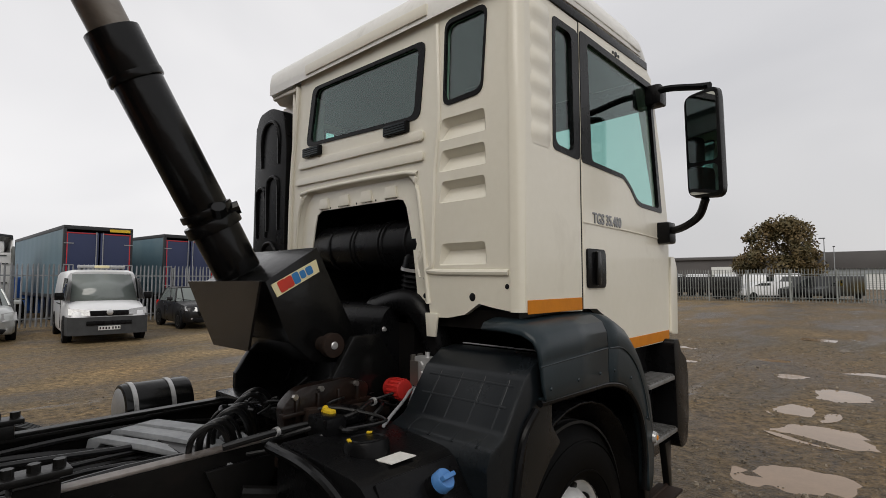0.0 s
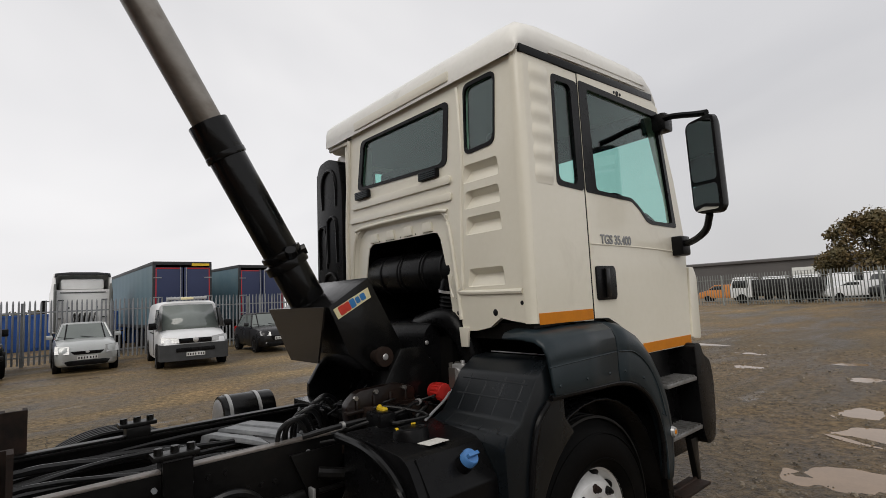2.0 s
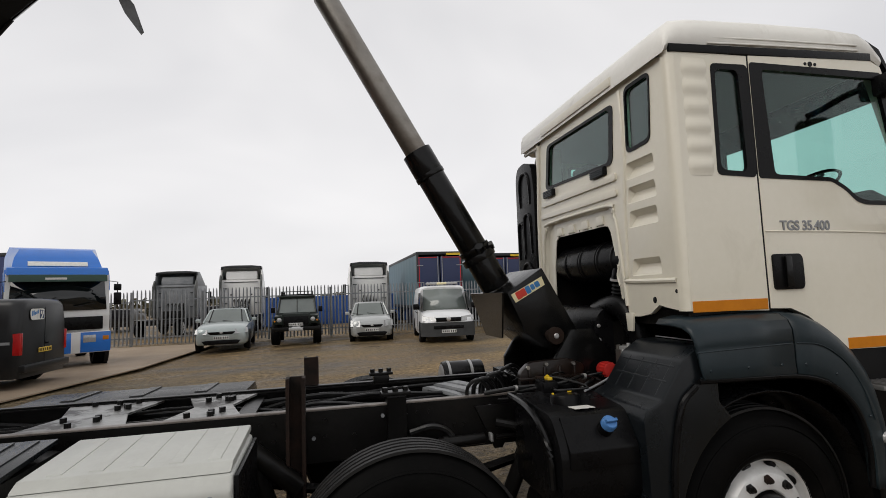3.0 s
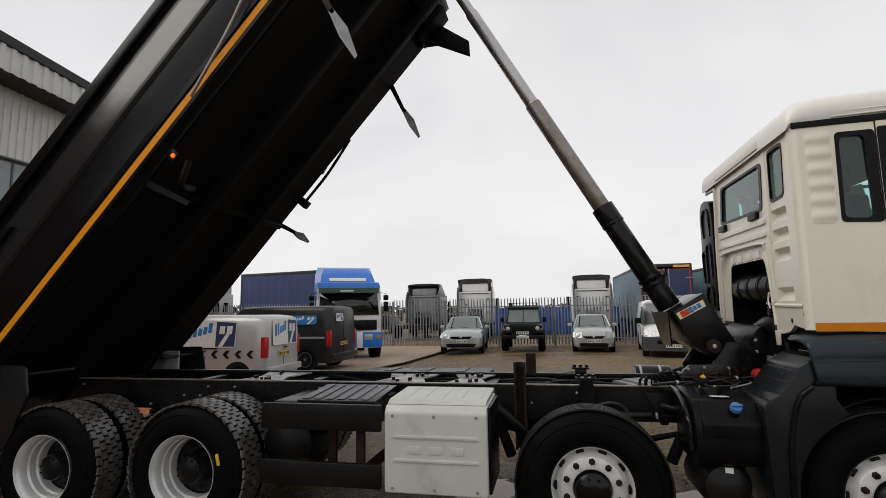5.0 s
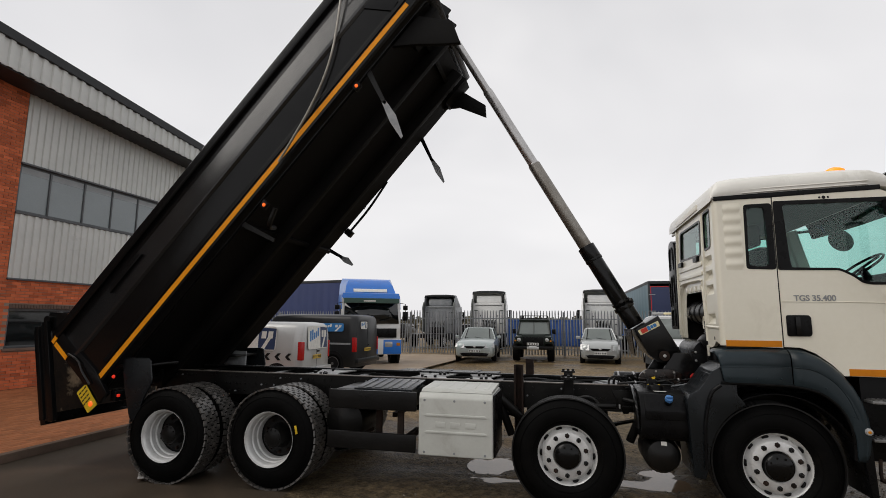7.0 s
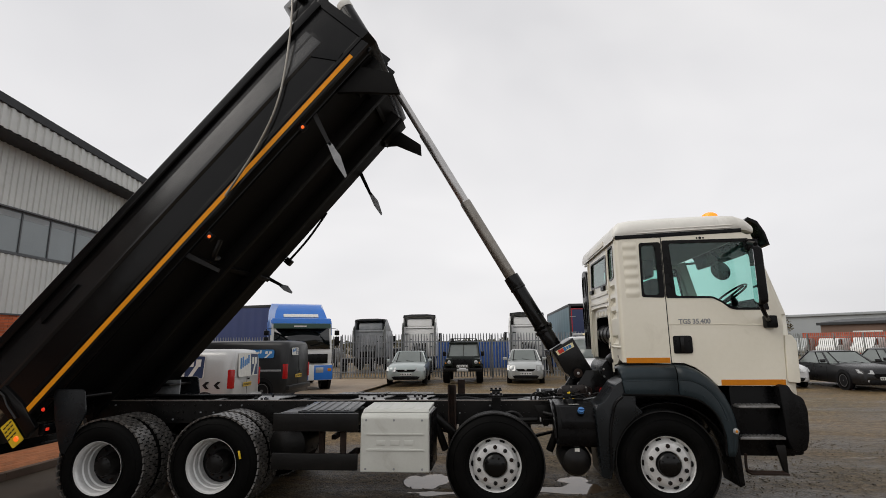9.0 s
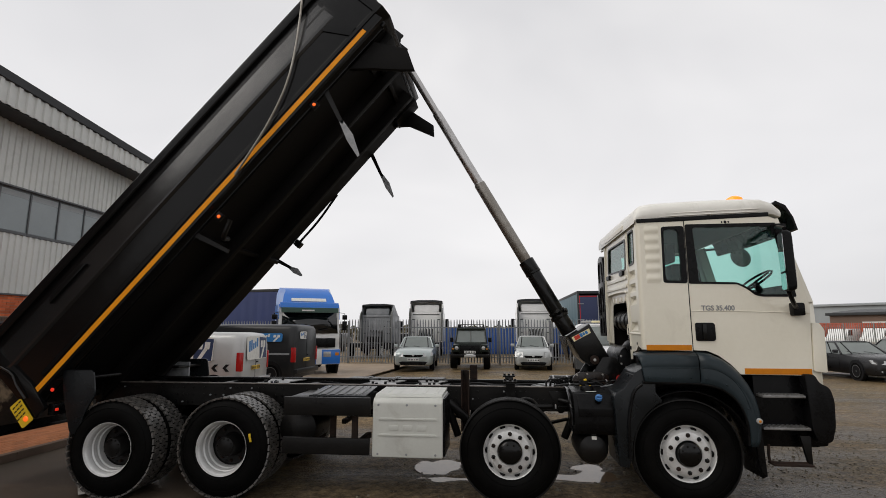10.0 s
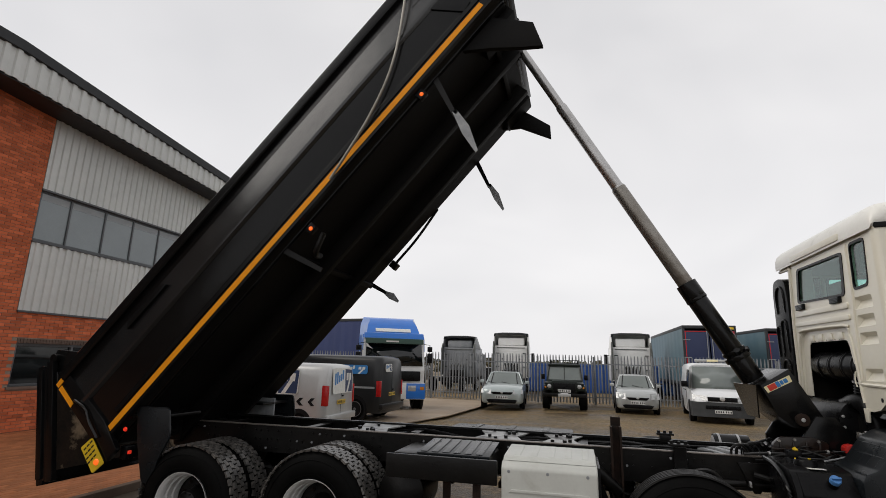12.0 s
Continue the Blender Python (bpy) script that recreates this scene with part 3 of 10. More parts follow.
PUDDLES = (
    (8.89, -0.74, 0.304, 0.251, 0), (7.58, -1.5, 0.418, 0.38, 20), (6.06, -1.18, 0.35, 0.274, 10), (5, -1.53, 0.319, 0.426, -12),
    (3.27, -1.49, 0.365, 0.35, 15), (7.43, -2.44, 0.19, 0.319, 0), (9.54, 1.32, 0.167, 0.342, -15), (13.34, 3.61, 0.19, 0.76, -20),
    (16.03, -0.27, 0.228, 0.684, -20), (-2.5, -0.28, 0.32, 0.16, 10), (-0.9, -0.05, 0.5, 0.26, 8), (-1.75, 0.55, 0.5, 0.2, 4),
    (-2.72, 0.3, 0.25, 0.3, 0), (-0.85, 0.45, 0.28, 0.2, 20), (-2.05, 0.05, 0.3, 0.14, -8), (10.82, -0.12, 0.22, 0.36, 10),
    (11.81, 2.13, 0.16, 0.5, -15), (6.75, -3.02, 0.3, 0.3, 0), (5.33, -2.49, 0.2, 0.24, 30), (10, -1.76, 0.28, 0.4, 0))


def hollow(x, y):
    """How deep the yard dips at x, y, and how near the closest hollow is."""
    deep, near = 0.0, 0.0
    for seed, (cx, cy, rx, ry, turn) in enumerate(PUDDLES, 1):
        c, s = math.cos(radians(turn)), math.sin(radians(turn))
        u, v = c * (x - cx) + s * (y - cy), -s * (x - cx) + c * (y - cy)
        d = math.hypot(u / rx, v / ry) / (1 + 0.7 * noise.noise((x * 1.6, y * 1.6, seed)) + 0.4 * noise.noise((x * 4.6, y * 4.6, seed)))
        if d < 1.9:
            deep = max(deep, 0.034 * max(0.0, 1 - (d / 1.25) ** 2))
            near = max(near, min(1.0, (1.9 - d) / 0.6))
    return deep, near


def dip(x):
    """The wheel-worn asphalt apron lies a little lower than the yard and the kerb."""
    knots = ((-9, -0.02), (-8, -0.07), (-7, -0.103), (-6.2, -0.103), (-5.6, -0.08), (-5, -0.062), (-4, -0.04), (-3, -0.022), (-2, -0.015), (-1, 0.0))
    for (a, za), (c, zc) in zip(knots, knots[1:]):
        if a <= x <= c:
            return za + (zc - za) * (x - a) / (c - a)
    return 0.0


def build_ground():
    """One sheet to the horizon: close rows near the yard with a gentle unevenness and hollows, wide rows far off."""
    far = [-1500, -600, -250, -110, -60, -36]
    xs = far + [i * 1.0 for i in range(-24, -3)] + [-3.0 + 0.11 * i for i in range(1, 146)] + [i * 1.0 for i in range(14, 61)] + [75, 110, 250, 600, 1500]
    ys = far + [i * 1.0 for i in range(-24, -4)] + [-4.0 + 0.11 * i for i in range(1, 64)] + [i * 1.0 for i in range(4, 61)] + [75, 110, 250, 600, 1500]
    bm = bmesh.new()
    grid = []
    for y in ys:
        row = []
        for x in xs:
            local = abs(x) < 60 and abs(y) < 60
            yard = max(0.0, min(1.0, (x - 2.5) / 3)) if local else 0.0
            z = (0.03 * noise.noise((x * 0.35, y * 0.35, 0)) - 0.012) * yard + dip(x)
            if -3.2 < x < 18 and -4.2 < y < 4.2:
                deep, near = hollow(x, y)
                z = z * (1 - near) - deep
                z += 0.010 * noise.noise((x * 2.3, y * 2.3, 4)) + 0.007 * noise.noise((x * 6.1, y * 6.1, 9))
            row.append(bm.verts.new((x, y, z)))
        grid.append(row)
    for a, c in zip(grid, grid[1:]):
        for i in range(len(xs) - 1):
            bm.faces.new((a[i], a[i + 1], c[i + 1], c[i]))
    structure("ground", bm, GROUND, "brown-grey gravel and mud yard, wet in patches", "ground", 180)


def build_puddle(cx, cy, rx, ry, turn, seed, label="shallow puddle of muddy brown water on the gravel"):
    """Still water standing in a hollow; the uneven ground cuts its shore."""
    bm = bmesh.new()
    c, s = math.cos(radians(turn)), math.sin(radians(turn))
    ring = []
    for i in range(36):
        a = 6.283185 * i / 36
        x, y = 1.55 * rx * math.cos(a), 1.55 * ry * math.sin(a)
        ring.append(bm.verts.new((cx + c * x - s * y, cy + s * x + c * y, -0.0125 - 0.0003 * seed)))
    bm.faces.new(ring)
    tagged(part("puddle", bm, PUDDLE), label, "puddle", "puddles in the yard", "structure")


build_ground()
for seed, row in enumerate(PUDDLES, 1):
    build_puddle(*row, seed)


def build_stones():
    """Loose stones scattered over the mud, thicker towards the near right of the yard."""
    rnd = random.Random(21)
    verts, faces = [], []
    for k in range(17000):
        if k < 14000:
            x, y = rnd.uniform(1.2, 13.5), rnd.uniform(-5.0, 3.6)
        else:
            x, y = rnd.uniform(-3.6, 3.0), rnd.uniform(-2.2, 7.0)
        if noise.noise((x * 0.9, y * 0.9, 2)) < rnd.uniform(-0.5, 0.35):
            continue
        deep, near = hollow(x, y)
        if deep > 0.012:
            continue
        r = rnd.uniform(0.006, 0.016) if rnd.random() < 0.93 else rnd.uniform(0.016, 0.032)
        z0 = (0.03 * noise.noise((x * 0.35, y * 0.35, 0)) - 0.012) * max(0.0, min(1.0, (x - 2.5) / 3)) * (1 - near) - deep
        z0 += 0.010 * noise.noise((x * 2.3, y * 2.3, 4)) + 0.007 * noise.noise((x * 6.1, y * 6.1, 9)) if -4.2 < y < 4.2 else 0.0
        a = rnd.uniform(0, 6.28)
        o = len(verts)
        for i in range(5):
            q = a + 1.2566 * i
            rr = r * rnd.uniform(0.75, 1.25)
            verts.append((x + rr * math.cos(q), y + rr * math.sin(q), z0 - 0.004))
        for i in range(5):
            q = a + 1.2566 * i + 0.3
            rr = r * rnd.uniform(0.45, 0.8)
            verts.append((x + rr * math.cos(q), y + rr * math.sin(q), z0 + r * rnd.uniform(0.5, 0.9)))
        for i in range(5):
            j = (i + 1) % 5
            faces.append((o + i, o + j, o + 5 + j, o + 5 + i))
        faces.append((o + 5, o + 6, o + 7, o + 8, o + 9))
    me = bpy.data.meshes.new("loose_stones")
    me.from_pydata(verts, [], faces)
    me.materials.append(STONE)
    tagged(new("loose_stones", me), "loose brown-grey stones scattered over the mud", "gravel", "", "stuff")


build_stones()



def build_road():
    """The asphalt apron: a sheet that follows the dip, with a ragged edge towards the gravel."""
    edge = ((-30, -4.5), (-8, -4.2), (-2, -4.6), (1.5, -5.1), (4.5, -6.2), (6.4, -8.75))
    ys = [-30, -24, -18, -14, -11] + [-9 + 0.22 * i for i in range(71)]
    bm = bmesh.new()
    rows_of = []
    for y in ys:
        x1 = -8.7
        for (ya, xa), (yc, xc) in zip(edge, edge[1:]):
            if ya <= y <= yc:
                x1 = xa + (xc - xa) * (y - ya) / (yc - ya) + 0.10 * noise.noise((y * 0.9, 3, 0)) + 0.05 * noise.noise((y * 3.1, 7, 0))
        x1 = max(x1, -8.7)
        xs = [-8.8] + [k for k in (-8.4, -8, -7.5, -7, -6.5, -6, -5.5, -5, -4.6, -4.3) if k < x1 - 0.02]
        xs += [x1] * (12 - len(xs))
        rows_of.append([(x, y, dip(x) + (0.006 if x < x1 - 0.001 else -0.004)) for x in xs])
    loft(bm, rows_of, cap=False, close=False)
    bmesh.ops.dissolve_degenerate(bm, dist=0.0005, edges=bm.edges[:])
    structure("road", bm, ASPHALT, "wet dark worn asphalt apron beside the kerb", "road", 180)


build_road()
bm = bmesh.new()
prism(bm, [(-14.9, 6.5), (-8.6, 6.6), (-7.2, 12.5), (-6.6, 20.2), (-22, 20.4), (-22, 12.0)], -0.02, 0.007, "z")
structure("concrete_apron", bm, CONCRETE, "pale worn concrete slab by the gate", "ground")
bm = bmesh.new()
prism(bm, [(-6.75, -1.22), (-6.67, -1.14), (-7.55, -0.17), (-7.63, -0.25)], -0.054, -0.038, "z")
structure("road_marking", bm, LINE, "worn white painted parking line", "road marking")

# ---- paved forecourt and kerb ----
bm = bmesh.new()
box(bm, -15.45, -8.92, -30, 6.3, -0.1, 0.055)
forecourt = structure("pavement", bm, PAVER_JOINT, "red block-paved forecourt, damp", "pavement")
KB = bmesh.new()
box(KB, -0.06, 0.06, -0.445, 0.445, -0.1, 0.085, 0.012)
kerb_mesh = mesh_of("kerb_stone", KB, KERB)
kerb = structure("kerb", box(bmesh.new(), -8.91, -8.80, -30, 6.3, -0.1, 0.05), KERB, "low concrete kerb edging the forecourt", "kerb")
for i in range(40):
    k = new("kerb_stone", kerb_mesh)
    k.parent = kerb
    k.matrix_basis = pose(-8.855, 5.85 - 0.9 * i, 0.0)

# ---- brick and cladding building ----
WX = -14.9  # face of the brickwork
Y_PIER0, Y_PIER1, Y_END = 1.45, 3.10, 11.4


def top_at(y):
    return 8.60 - 0.085 * max(0.0, y - 1.5)


def soffit_at(y):
    return 7.66 - 0.058 * max(0.0, y - 1.5)


def corrugated(bm, x, y0, y1, low, high, pitch=0.19, depth=0.035, face=1):
    """Vertical trapezoid ribs between two heights, either of them a number or a rule along y."""
    lo_at = low if callable(low) else (lambda y: low)
    hi_at = high if callable(high) else (lambda y: high)
    b = bmesh.new()
    ys, k, y = [], 0, y0
    steps = ((0.0, 0), (0.42, 0), (0.52, 1), (0.90, 1))
    while y < y1:
        for f, d in steps:
            yy = y + f * pitch
            if yy <= y1:
                ys.append((yy, d))
        y += pitch
    prev = None
    for yy, d in ys:
        xx = x + face * depth * d
        cur = (b.verts.new((xx, yy, lo_at(yy))), b.verts.new((xx, yy, hi_at(yy))))
        if prev:
            b.faces.new((prev[0], cur[0], cur[1], prev[1]))
        prev = cur
    ret = bmesh.ops.extrude_face_region(b, geom=b.faces[:])
    bmesh.ops.translate(b, verts=[v for v in ret["geom"] if isinstance(v, bmesh.types.BMVert)], vec=(-face * 0.02, 0, 0))
    bmesh.ops.recalc_face_normals(b, faces=b.faces[:])
    return join(bm, b)


def build_building():
    wall = bmesh.new()
    # brick backing with the ground-floor window opening and the upper window band
    lower = [(Y_PIER1, 0), (Y_END, 0), (Y_END, 2.76), (Y_PIER1, 2.76)]
    g_win = [[(3.24, 1.05), (6.05, 1.05), (6.05, 2.03), (3.24, 2.03)], [(7.2, 1.05), (10.0, 1.05), (10.0, 2.03), (7.2, 2.03)]]
    sheet(wall, lower, [w[::-1] for w in g_win], WX - 0.3, WX - 0.012, "x")
    box(wall, WX - 0.6, WX - 0.012, Y_PIER0, Y_PIER1, 0, 7.9)
    box(wall, WX - 9, WX - 0.3, Y_END - 0.3, Y_END, 0, 7.0)
    box(wall, WX - 9, WX - 0.3, -14, -13.7, 0, 8.4)
    box(wall, WX - 9.3, WX - 9, -14, Y_END, 0, 8.0)
    building = structure("brick_building", wall, MORTAR, "two-storey red brick and silver-clad office building with a curved eave", "building")
    # upper band: recess, panes, frames
    bm = bmesh.new()
    box(bm, WX - 0.35, WX - 0.1, Y_PIER1, Y_END, 2.78, 7.9)
    part("backing_wall", bm, MORTAR, building)
    bm = bmesh.new()
    corrugated(bm, WX - 0.0, Y_PIER1 + 0.02, Y_END, 2.76, 4.40)
    part("lower_cladding", bm, CLAD, building, "vertical ribbed silver-grey cladding", sharp=20)
    bm = bmesh.new()
    corrugated(bm, WX - 0.0, Y_PIER1 + 0.02, Y_END, 5.72, lambda y: soffit_at(y) + 0.35)
    part("upper_cladding", bm, CLAD, building, "vertical ribbed silver-grey cladding", sharp=20)
    bm = bmesh.new()
    for z in (2.74, 4.40, 5.68):
        box(bm, WX - 0.1, WX + 0.045, Y_PIER1, Y_END, z - 0.012, z + 0.035, 0.004)
    part("flashing", bm, FRAME, building)
    edges = [3.13, 3.93, 4.93, 5.85, 6.80, 7.75, 8.70, 9.65, 10.5, Y_END - 0.05]
    for a, c in zip(edges, edges[1:]):
        bm = bmesh.new()
        box(bm, WX - 0.09, WX - 0.03, a - 0.022, a + 0.022, 4.44, 5.68, 0.004)
        for z in (4.44, 5.63):
            box(bm, WX - 0.09, WX - 0.034, a + 0.022, c - 0.022, z, z + 0.05, 0.004)
        w = part("upper_window", bm, FRAME, building)
        bm = bmesh.new()
        box(bm, WX - 0.075, WX - 0.06, a + 0.022, c - 0.022, 4.49, 5.63)
        part("pane", bm, WINDOW_GLASS, w)
        if c - a > 0.5:
            bm = bmesh.new()
            box(bm, WX - 0.058, WX - 0.055, a + 0.05, c - 0.05, 5.46, 5.61)
            part("blind", bm, BLIND, w)
    for g in g_win:
        a, c = g[0][0], g[1][0]
        bm = bmesh.new()
        for y in (a + 0.03, (a + c) / 2, c - 0.03):
            box(bm, WX - 0.14, WX - 0.05, y - 0.03, y + 0.03, 1.05, 2.03, 0.004)
        for z in (1.05, 1.97):
            box(bm, WX - 0.14, WX - 0.054, a, c, z, z + 0.06, 0.004)
        w = part("ground_window", bm, FRAME, building)
        bm = bmesh.new()
        box(bm, WX - 0.11, WX - 0.10, a, c, 1.1, 1.98)
        part("pane", bm, DARK_GLASS, w)
        bm = bmesh.new()
        box(bm, WX - 0.1, WX + 0.03, a - 0.05, c + 0.05, 0.98, 1.05, 0.008)
        part("sill", bm, BRICK_DARK, w)
        bm = bmesh.new()
        for i in range(int((c - a) / 0.075)):
            box(bm, WX - 0.05, WX + 0.004, a + i * 0.075 + 0.004, a + i * 0.075 + 0.069, 2.035, 2.135, 0.004, None, 1)
        part("soldier_course", bm, BRICK_DARK, w)
    # eave: soffit, ribbed fascia, roof edge
    FX = -14.15
    bm = bmesh.new()
    corrugated(bm, FX, -14, Y_END + 0.4, lambda y: soffit_at(y), lambda y: top_at(y) - 0.24, 0.26, 0.04)
    part("fascia", bm, CLAD, building, "ribbed silver fascia under the curved roof edge", sharp=20)
    n = 40
    ys = [-14 + (Y_END + 14.5) * i / n for i in range(n + 1)]
    bm = bmesh.new()
    loft(bm, [[(FX - 0.02, y, soffit_at(y) + 0.02), (FX - 0.02, y, soffit_at(y) - 0.03), (WX - 0.6, y, soffit_at(y) - 0.03), (WX - 0.6, y, soffit_at(y) + 0.02)] for y in ys])
    part("soffit", bm, ROOF_GREY, building, "dark grey soffit")
    bm = bmesh.new()
    loft(bm, [[(FX + 0.08, y, top_at(y) - 0.02), (FX + 0.08, y, top_at(y) - 0.25), (FX - 0.02, y, top_at(y) - 0.27), (WX - 9.2, y, top_at(y) - 0.20), (WX - 9.2, y, top_at(y))] for y in ys])
    part("roof", bm, ROOF_GREY, building, "dark grey curved roof edge")
    # entrance: sign over a deep glazed recess
    bm = bmesh.new()
    box(bm, WX - 0.5, WX - 0.02, -6.0, Y_PIER0, 6.42, 7.9)
    part("entrance_lintel", bm, BRICK_DARK, building)
    bm = bmesh.new()
    box(bm, WX - 0.02, WX + 0.06, -5.0, Y_PIER0 - 0.02, 6.48, 7.56, 0.01)
    sign = part("fascia_sign", bm, LABEL_WHITE, building, "white framed sign with a navy panel and a white cross shape")
    bm = bmesh.new()
    box(bm, WX + 0.062, WX + 0.066, -4.8, Y_PIER0 - 0.2, 6.82, 7.46)
    part("sign_panel", bm, NAVY_PRINT, sign)
    for dy, ang in ((0.45, 32), (0.45, -32)):
        bm = bmesh.new()
        box(bm, -0.003, 0.003, -0.07, 0.07, -0.3, 0.3)
        part("cross_stroke", bm, LABEL_WHITE, sign, m=pose(WX + 0.07 + 0.001 * (ang > 0), Y_PIER0 - 0.2 - dy, 7.14, ang, 0, 0))
    for k in range(7):
        bm = bmesh.new()
        box(bm, WX + 0.061, WX + 0.065, Y_PIER0 - 0.32 - 0.16 * k - 0.07, Y_PIER0 - 0.32 - 0.16 * k, 6.58, 6.70)
        part("print_bar", bm, GREY_PRINT, sign)
    bm = bmesh.new()
    for y in (-6.0, -4.2, -2.6, -1.1, 0.2, 1.40):
        box(bm, -15.72, -15.6, y - 0.05, y + 0.05, 0.05, 6.42, 0.005)
    for z in (0.05, 2.3, 4.3, 6.3):
        box(bm, -15.71, -15.61, -6.0, 1.4, z, z + 0.1, 0.005)
    ent = part("entrance_screen", bm, FRAME, building, "tall dark glazed entrance screen")
    for a, c in ((-6.0, -4.2), (-4.2, -2.6), (-2.6, -1.1), (-1.1, 0.2), (0.2, 1.4)):
        bm = bmesh.new()
        box(bm, -15.67, -15.655, a + 0.05, c - 0.05, 0.15, 6.3)
        part("pane", bm, DARK_GLASS, ent)
    bm = bmesh.new()
    box(bm, -15.7, -15.3, -6.0, 1.42, 2.9, 3.25, 0.02)
    part("entrance_canopy", bm, ROOF_GREY, building)
    bm = bmesh.new()
    box(bm, WX - 0.6, WX, -14, -6.0, 0, 7.9)
    part("brick_return", bm, BRICK_DARK, building)
    # notice on the pier
    bm = bmesh.new()
    box(bm, WX + 0.004, WX + 0.014, 1.98, 2.60, 0.99, 1.80, 0.003, None, 1)
    notice = tagged(part("notice", bm, LABEL_WHITE), "yellow and white printed safety notice on the brick pier", "sign")
    notice.matrix_basis = pose(-0.25, -0.03, 0)
    bm = bmesh.new()
    box(bm, WX + 0.0145, WX + 0.0165, 2.02, 2.56, 1.42, 1.70)
    part("yellow_field", bm, YELLOW, notice)
    writing("COVID-19", 0.105, INK, notice, pose(WX + 0.0168, 2.29, 1.63, 90, 0, 90), 0.0006)
    writing("PRECAUTIONS", 0.068, INK, notice, pose(WX + 0.0168, 2.29, 1.52, 90, 0, 90), 0.0006)
    for k, (mt, z0, z1) in enumerate(((BLUE_PRINT, 1.24, 1.36), (RED_PRINT, 1.18, 1.225), (BLUE_PRINT, 1.12, 1.165), (GREY_PRINT, 1.03, 1.09))):
        bm = bmesh.new()
        box(bm, WX + 0.0145, WX + 0.0165, 2.05, 2.53, z0, z1)
        part("print_bar", bm, mt, notice)
    return building


building = build_building()
building.matrix_basis = pose(-0.25, -0.03, 0)


def build_bollard(x, y):
    """A round post with navy, amber and grey bands."""
    b = thing("bollard", "round bollard banded navy, amber and grey on the paving", "bollard", "bollards by the entrance", pose(x, y, 0.05))
    cols = (("navy", NAVY_PRINT), ("amber", ORANGE), ("grey", WRAP))
    h, k = 0.0, 2
    for i in range(7):
        bm = bmesh.new()
        cyl(bm, (0, 0, h), (0, 0, h + 0.14), 0.10, seg=20, bev=0.003)
        part("band", bm, cols[(i + k) % 3][1], b)
        h += 0.14
    return b


for x, y in ((-13.45, 1.5), (-13.5, 0.43)):
    build_bollard(x, y)

# ---- fences ----


def build_fence(name, a, c, height, spacing, material, label, group, step=0.0):
    """Palisade: rails, posts and W-section pales with split pointed tops."""
    a, c = Vector((*a, 0)), Vector((*c, 0))
    length = (c - a).length
    ang = math.degrees(math.atan2(c.y - a.y, c.x - a.x))
    bm = bmesh.new()
    for z in (0.35, height - 0.45):
        box(bm, 0, length, 0.02, 0.07, z - 0.025, z + 0.025)
    f = part(name, bm, material, None, m=pose(a.x, a.y, 0, 0, 0, ang))
    tagged(f, label, "fence", group, "structure")
    pb = bmesh.new()
    box(pb, -0.05, 0.05, 0.07, 0.17, 0, height - 0.1)
    post_mesh = mesh_of("post", pb, material)
    n = int(length / 2.75)
    for i in range(n + 1):
        p = new("post", post_mesh)
        p.parent = f
        p.matrix_basis = pose(i * 2.75, 0, 0)
    w = 0.034
    prof = [(-w, 0.012), (-w * 0.6, -0.004), (-w * 0.2, -0.012), (0, -0.006), (w * 0.2, -0.012), (w * 0.6, -0.004), (w, 0.012)]
    pb = bmesh.new()
    t = height
    tops = [t - 0.16, t - 0.05, t, t - 0.055, t, t - 0.05, t - 0.16]
    lo = [pb.verts.new((x, y, 0.06)) for x, y in prof]
    hi = [pb.verts.new((x * (0.9 if i in (0, 6) else 1.2 if i in (2, 4) else 1), y, z)) for i, ((x, y), z) in enumerate(zip(prof, tops))]
    for i in range(6):
        pb.faces.new((lo[i], lo[i + 1], hi[i + 1], hi[i]))
    ret = bmesh.ops.extrude_face_region(pb, geom=pb.faces[:])
    bmesh.ops.translate(pb, verts=[v for v in ret["geom"] if isinstance(v, bmesh.types.BMVert)], vec=(0, 0.004, 0))
    bmesh.ops.recalc_face_normals(pb, faces=pb.faces[:])
    pale = mesh_of("pale", pb, material)
    count = int(length / spacing)
    if count <= 300:
        for i in range(count):
            p = new("pale", pale)
            p.parent = f
            p.matrix_basis = pose((i + 0.5) * spacing, random.uniform(-0.003, 0.003), random.uniform(-0.012, 0.012), 0, random.uniform(-0.5, 0.5), 0)
    else:
        bm = bmesh.new()
        tmp = bmesh.new()
        tmp.from_mesh(pale)
        vs = [v.co.copy() for v in tmp.verts]
        fs = [[v.index for v in fc.verts] for fc in tmp.faces]
        tmp.free()
        verts, faces = [], []
        for i in range(count):
            o = len(verts)
            verts += [(v.x + (i + 0.5) * spacing, v.y, v.z) for v in vs]
            faces += [[k + o for k in fc] for fc in fs]
        me = bpy.data.meshes.new("pales")
        me.from_pydata(verts, [], faces)
        me.materials.append(material)
        p = new("pales", me)
        p.parent = f
        tagged(p, kind="stuff")
    return f


build_fence("palisade_fence", (-10.17, 20.46), (12.61, 21.76), 2.38, 0.155, FENCE, "galvanised steel palisade fence along the back of the yard", "yard fences")
build_fence("palisade_fence", (-26.5, 20.5), (-10.17, 20.46), 2.3, 0.155, FENCE, "galvanised steel palisade fence beside the gate", "yard fences")
for a, c in (((46.4, -39.8), (42.8, 14.1)), ((42.8, 14.1), (41.1, 28.0)), ((41.1, 28.0), (30.9, 51.6)), ((30.9, 51.6), (10.7, 60.6))):
    build_fence("far_fence", a, c, 2.55, 0.20, FENCE_DARK, "weathered grey steel palisade fence on the far side of the yard", "far fences")

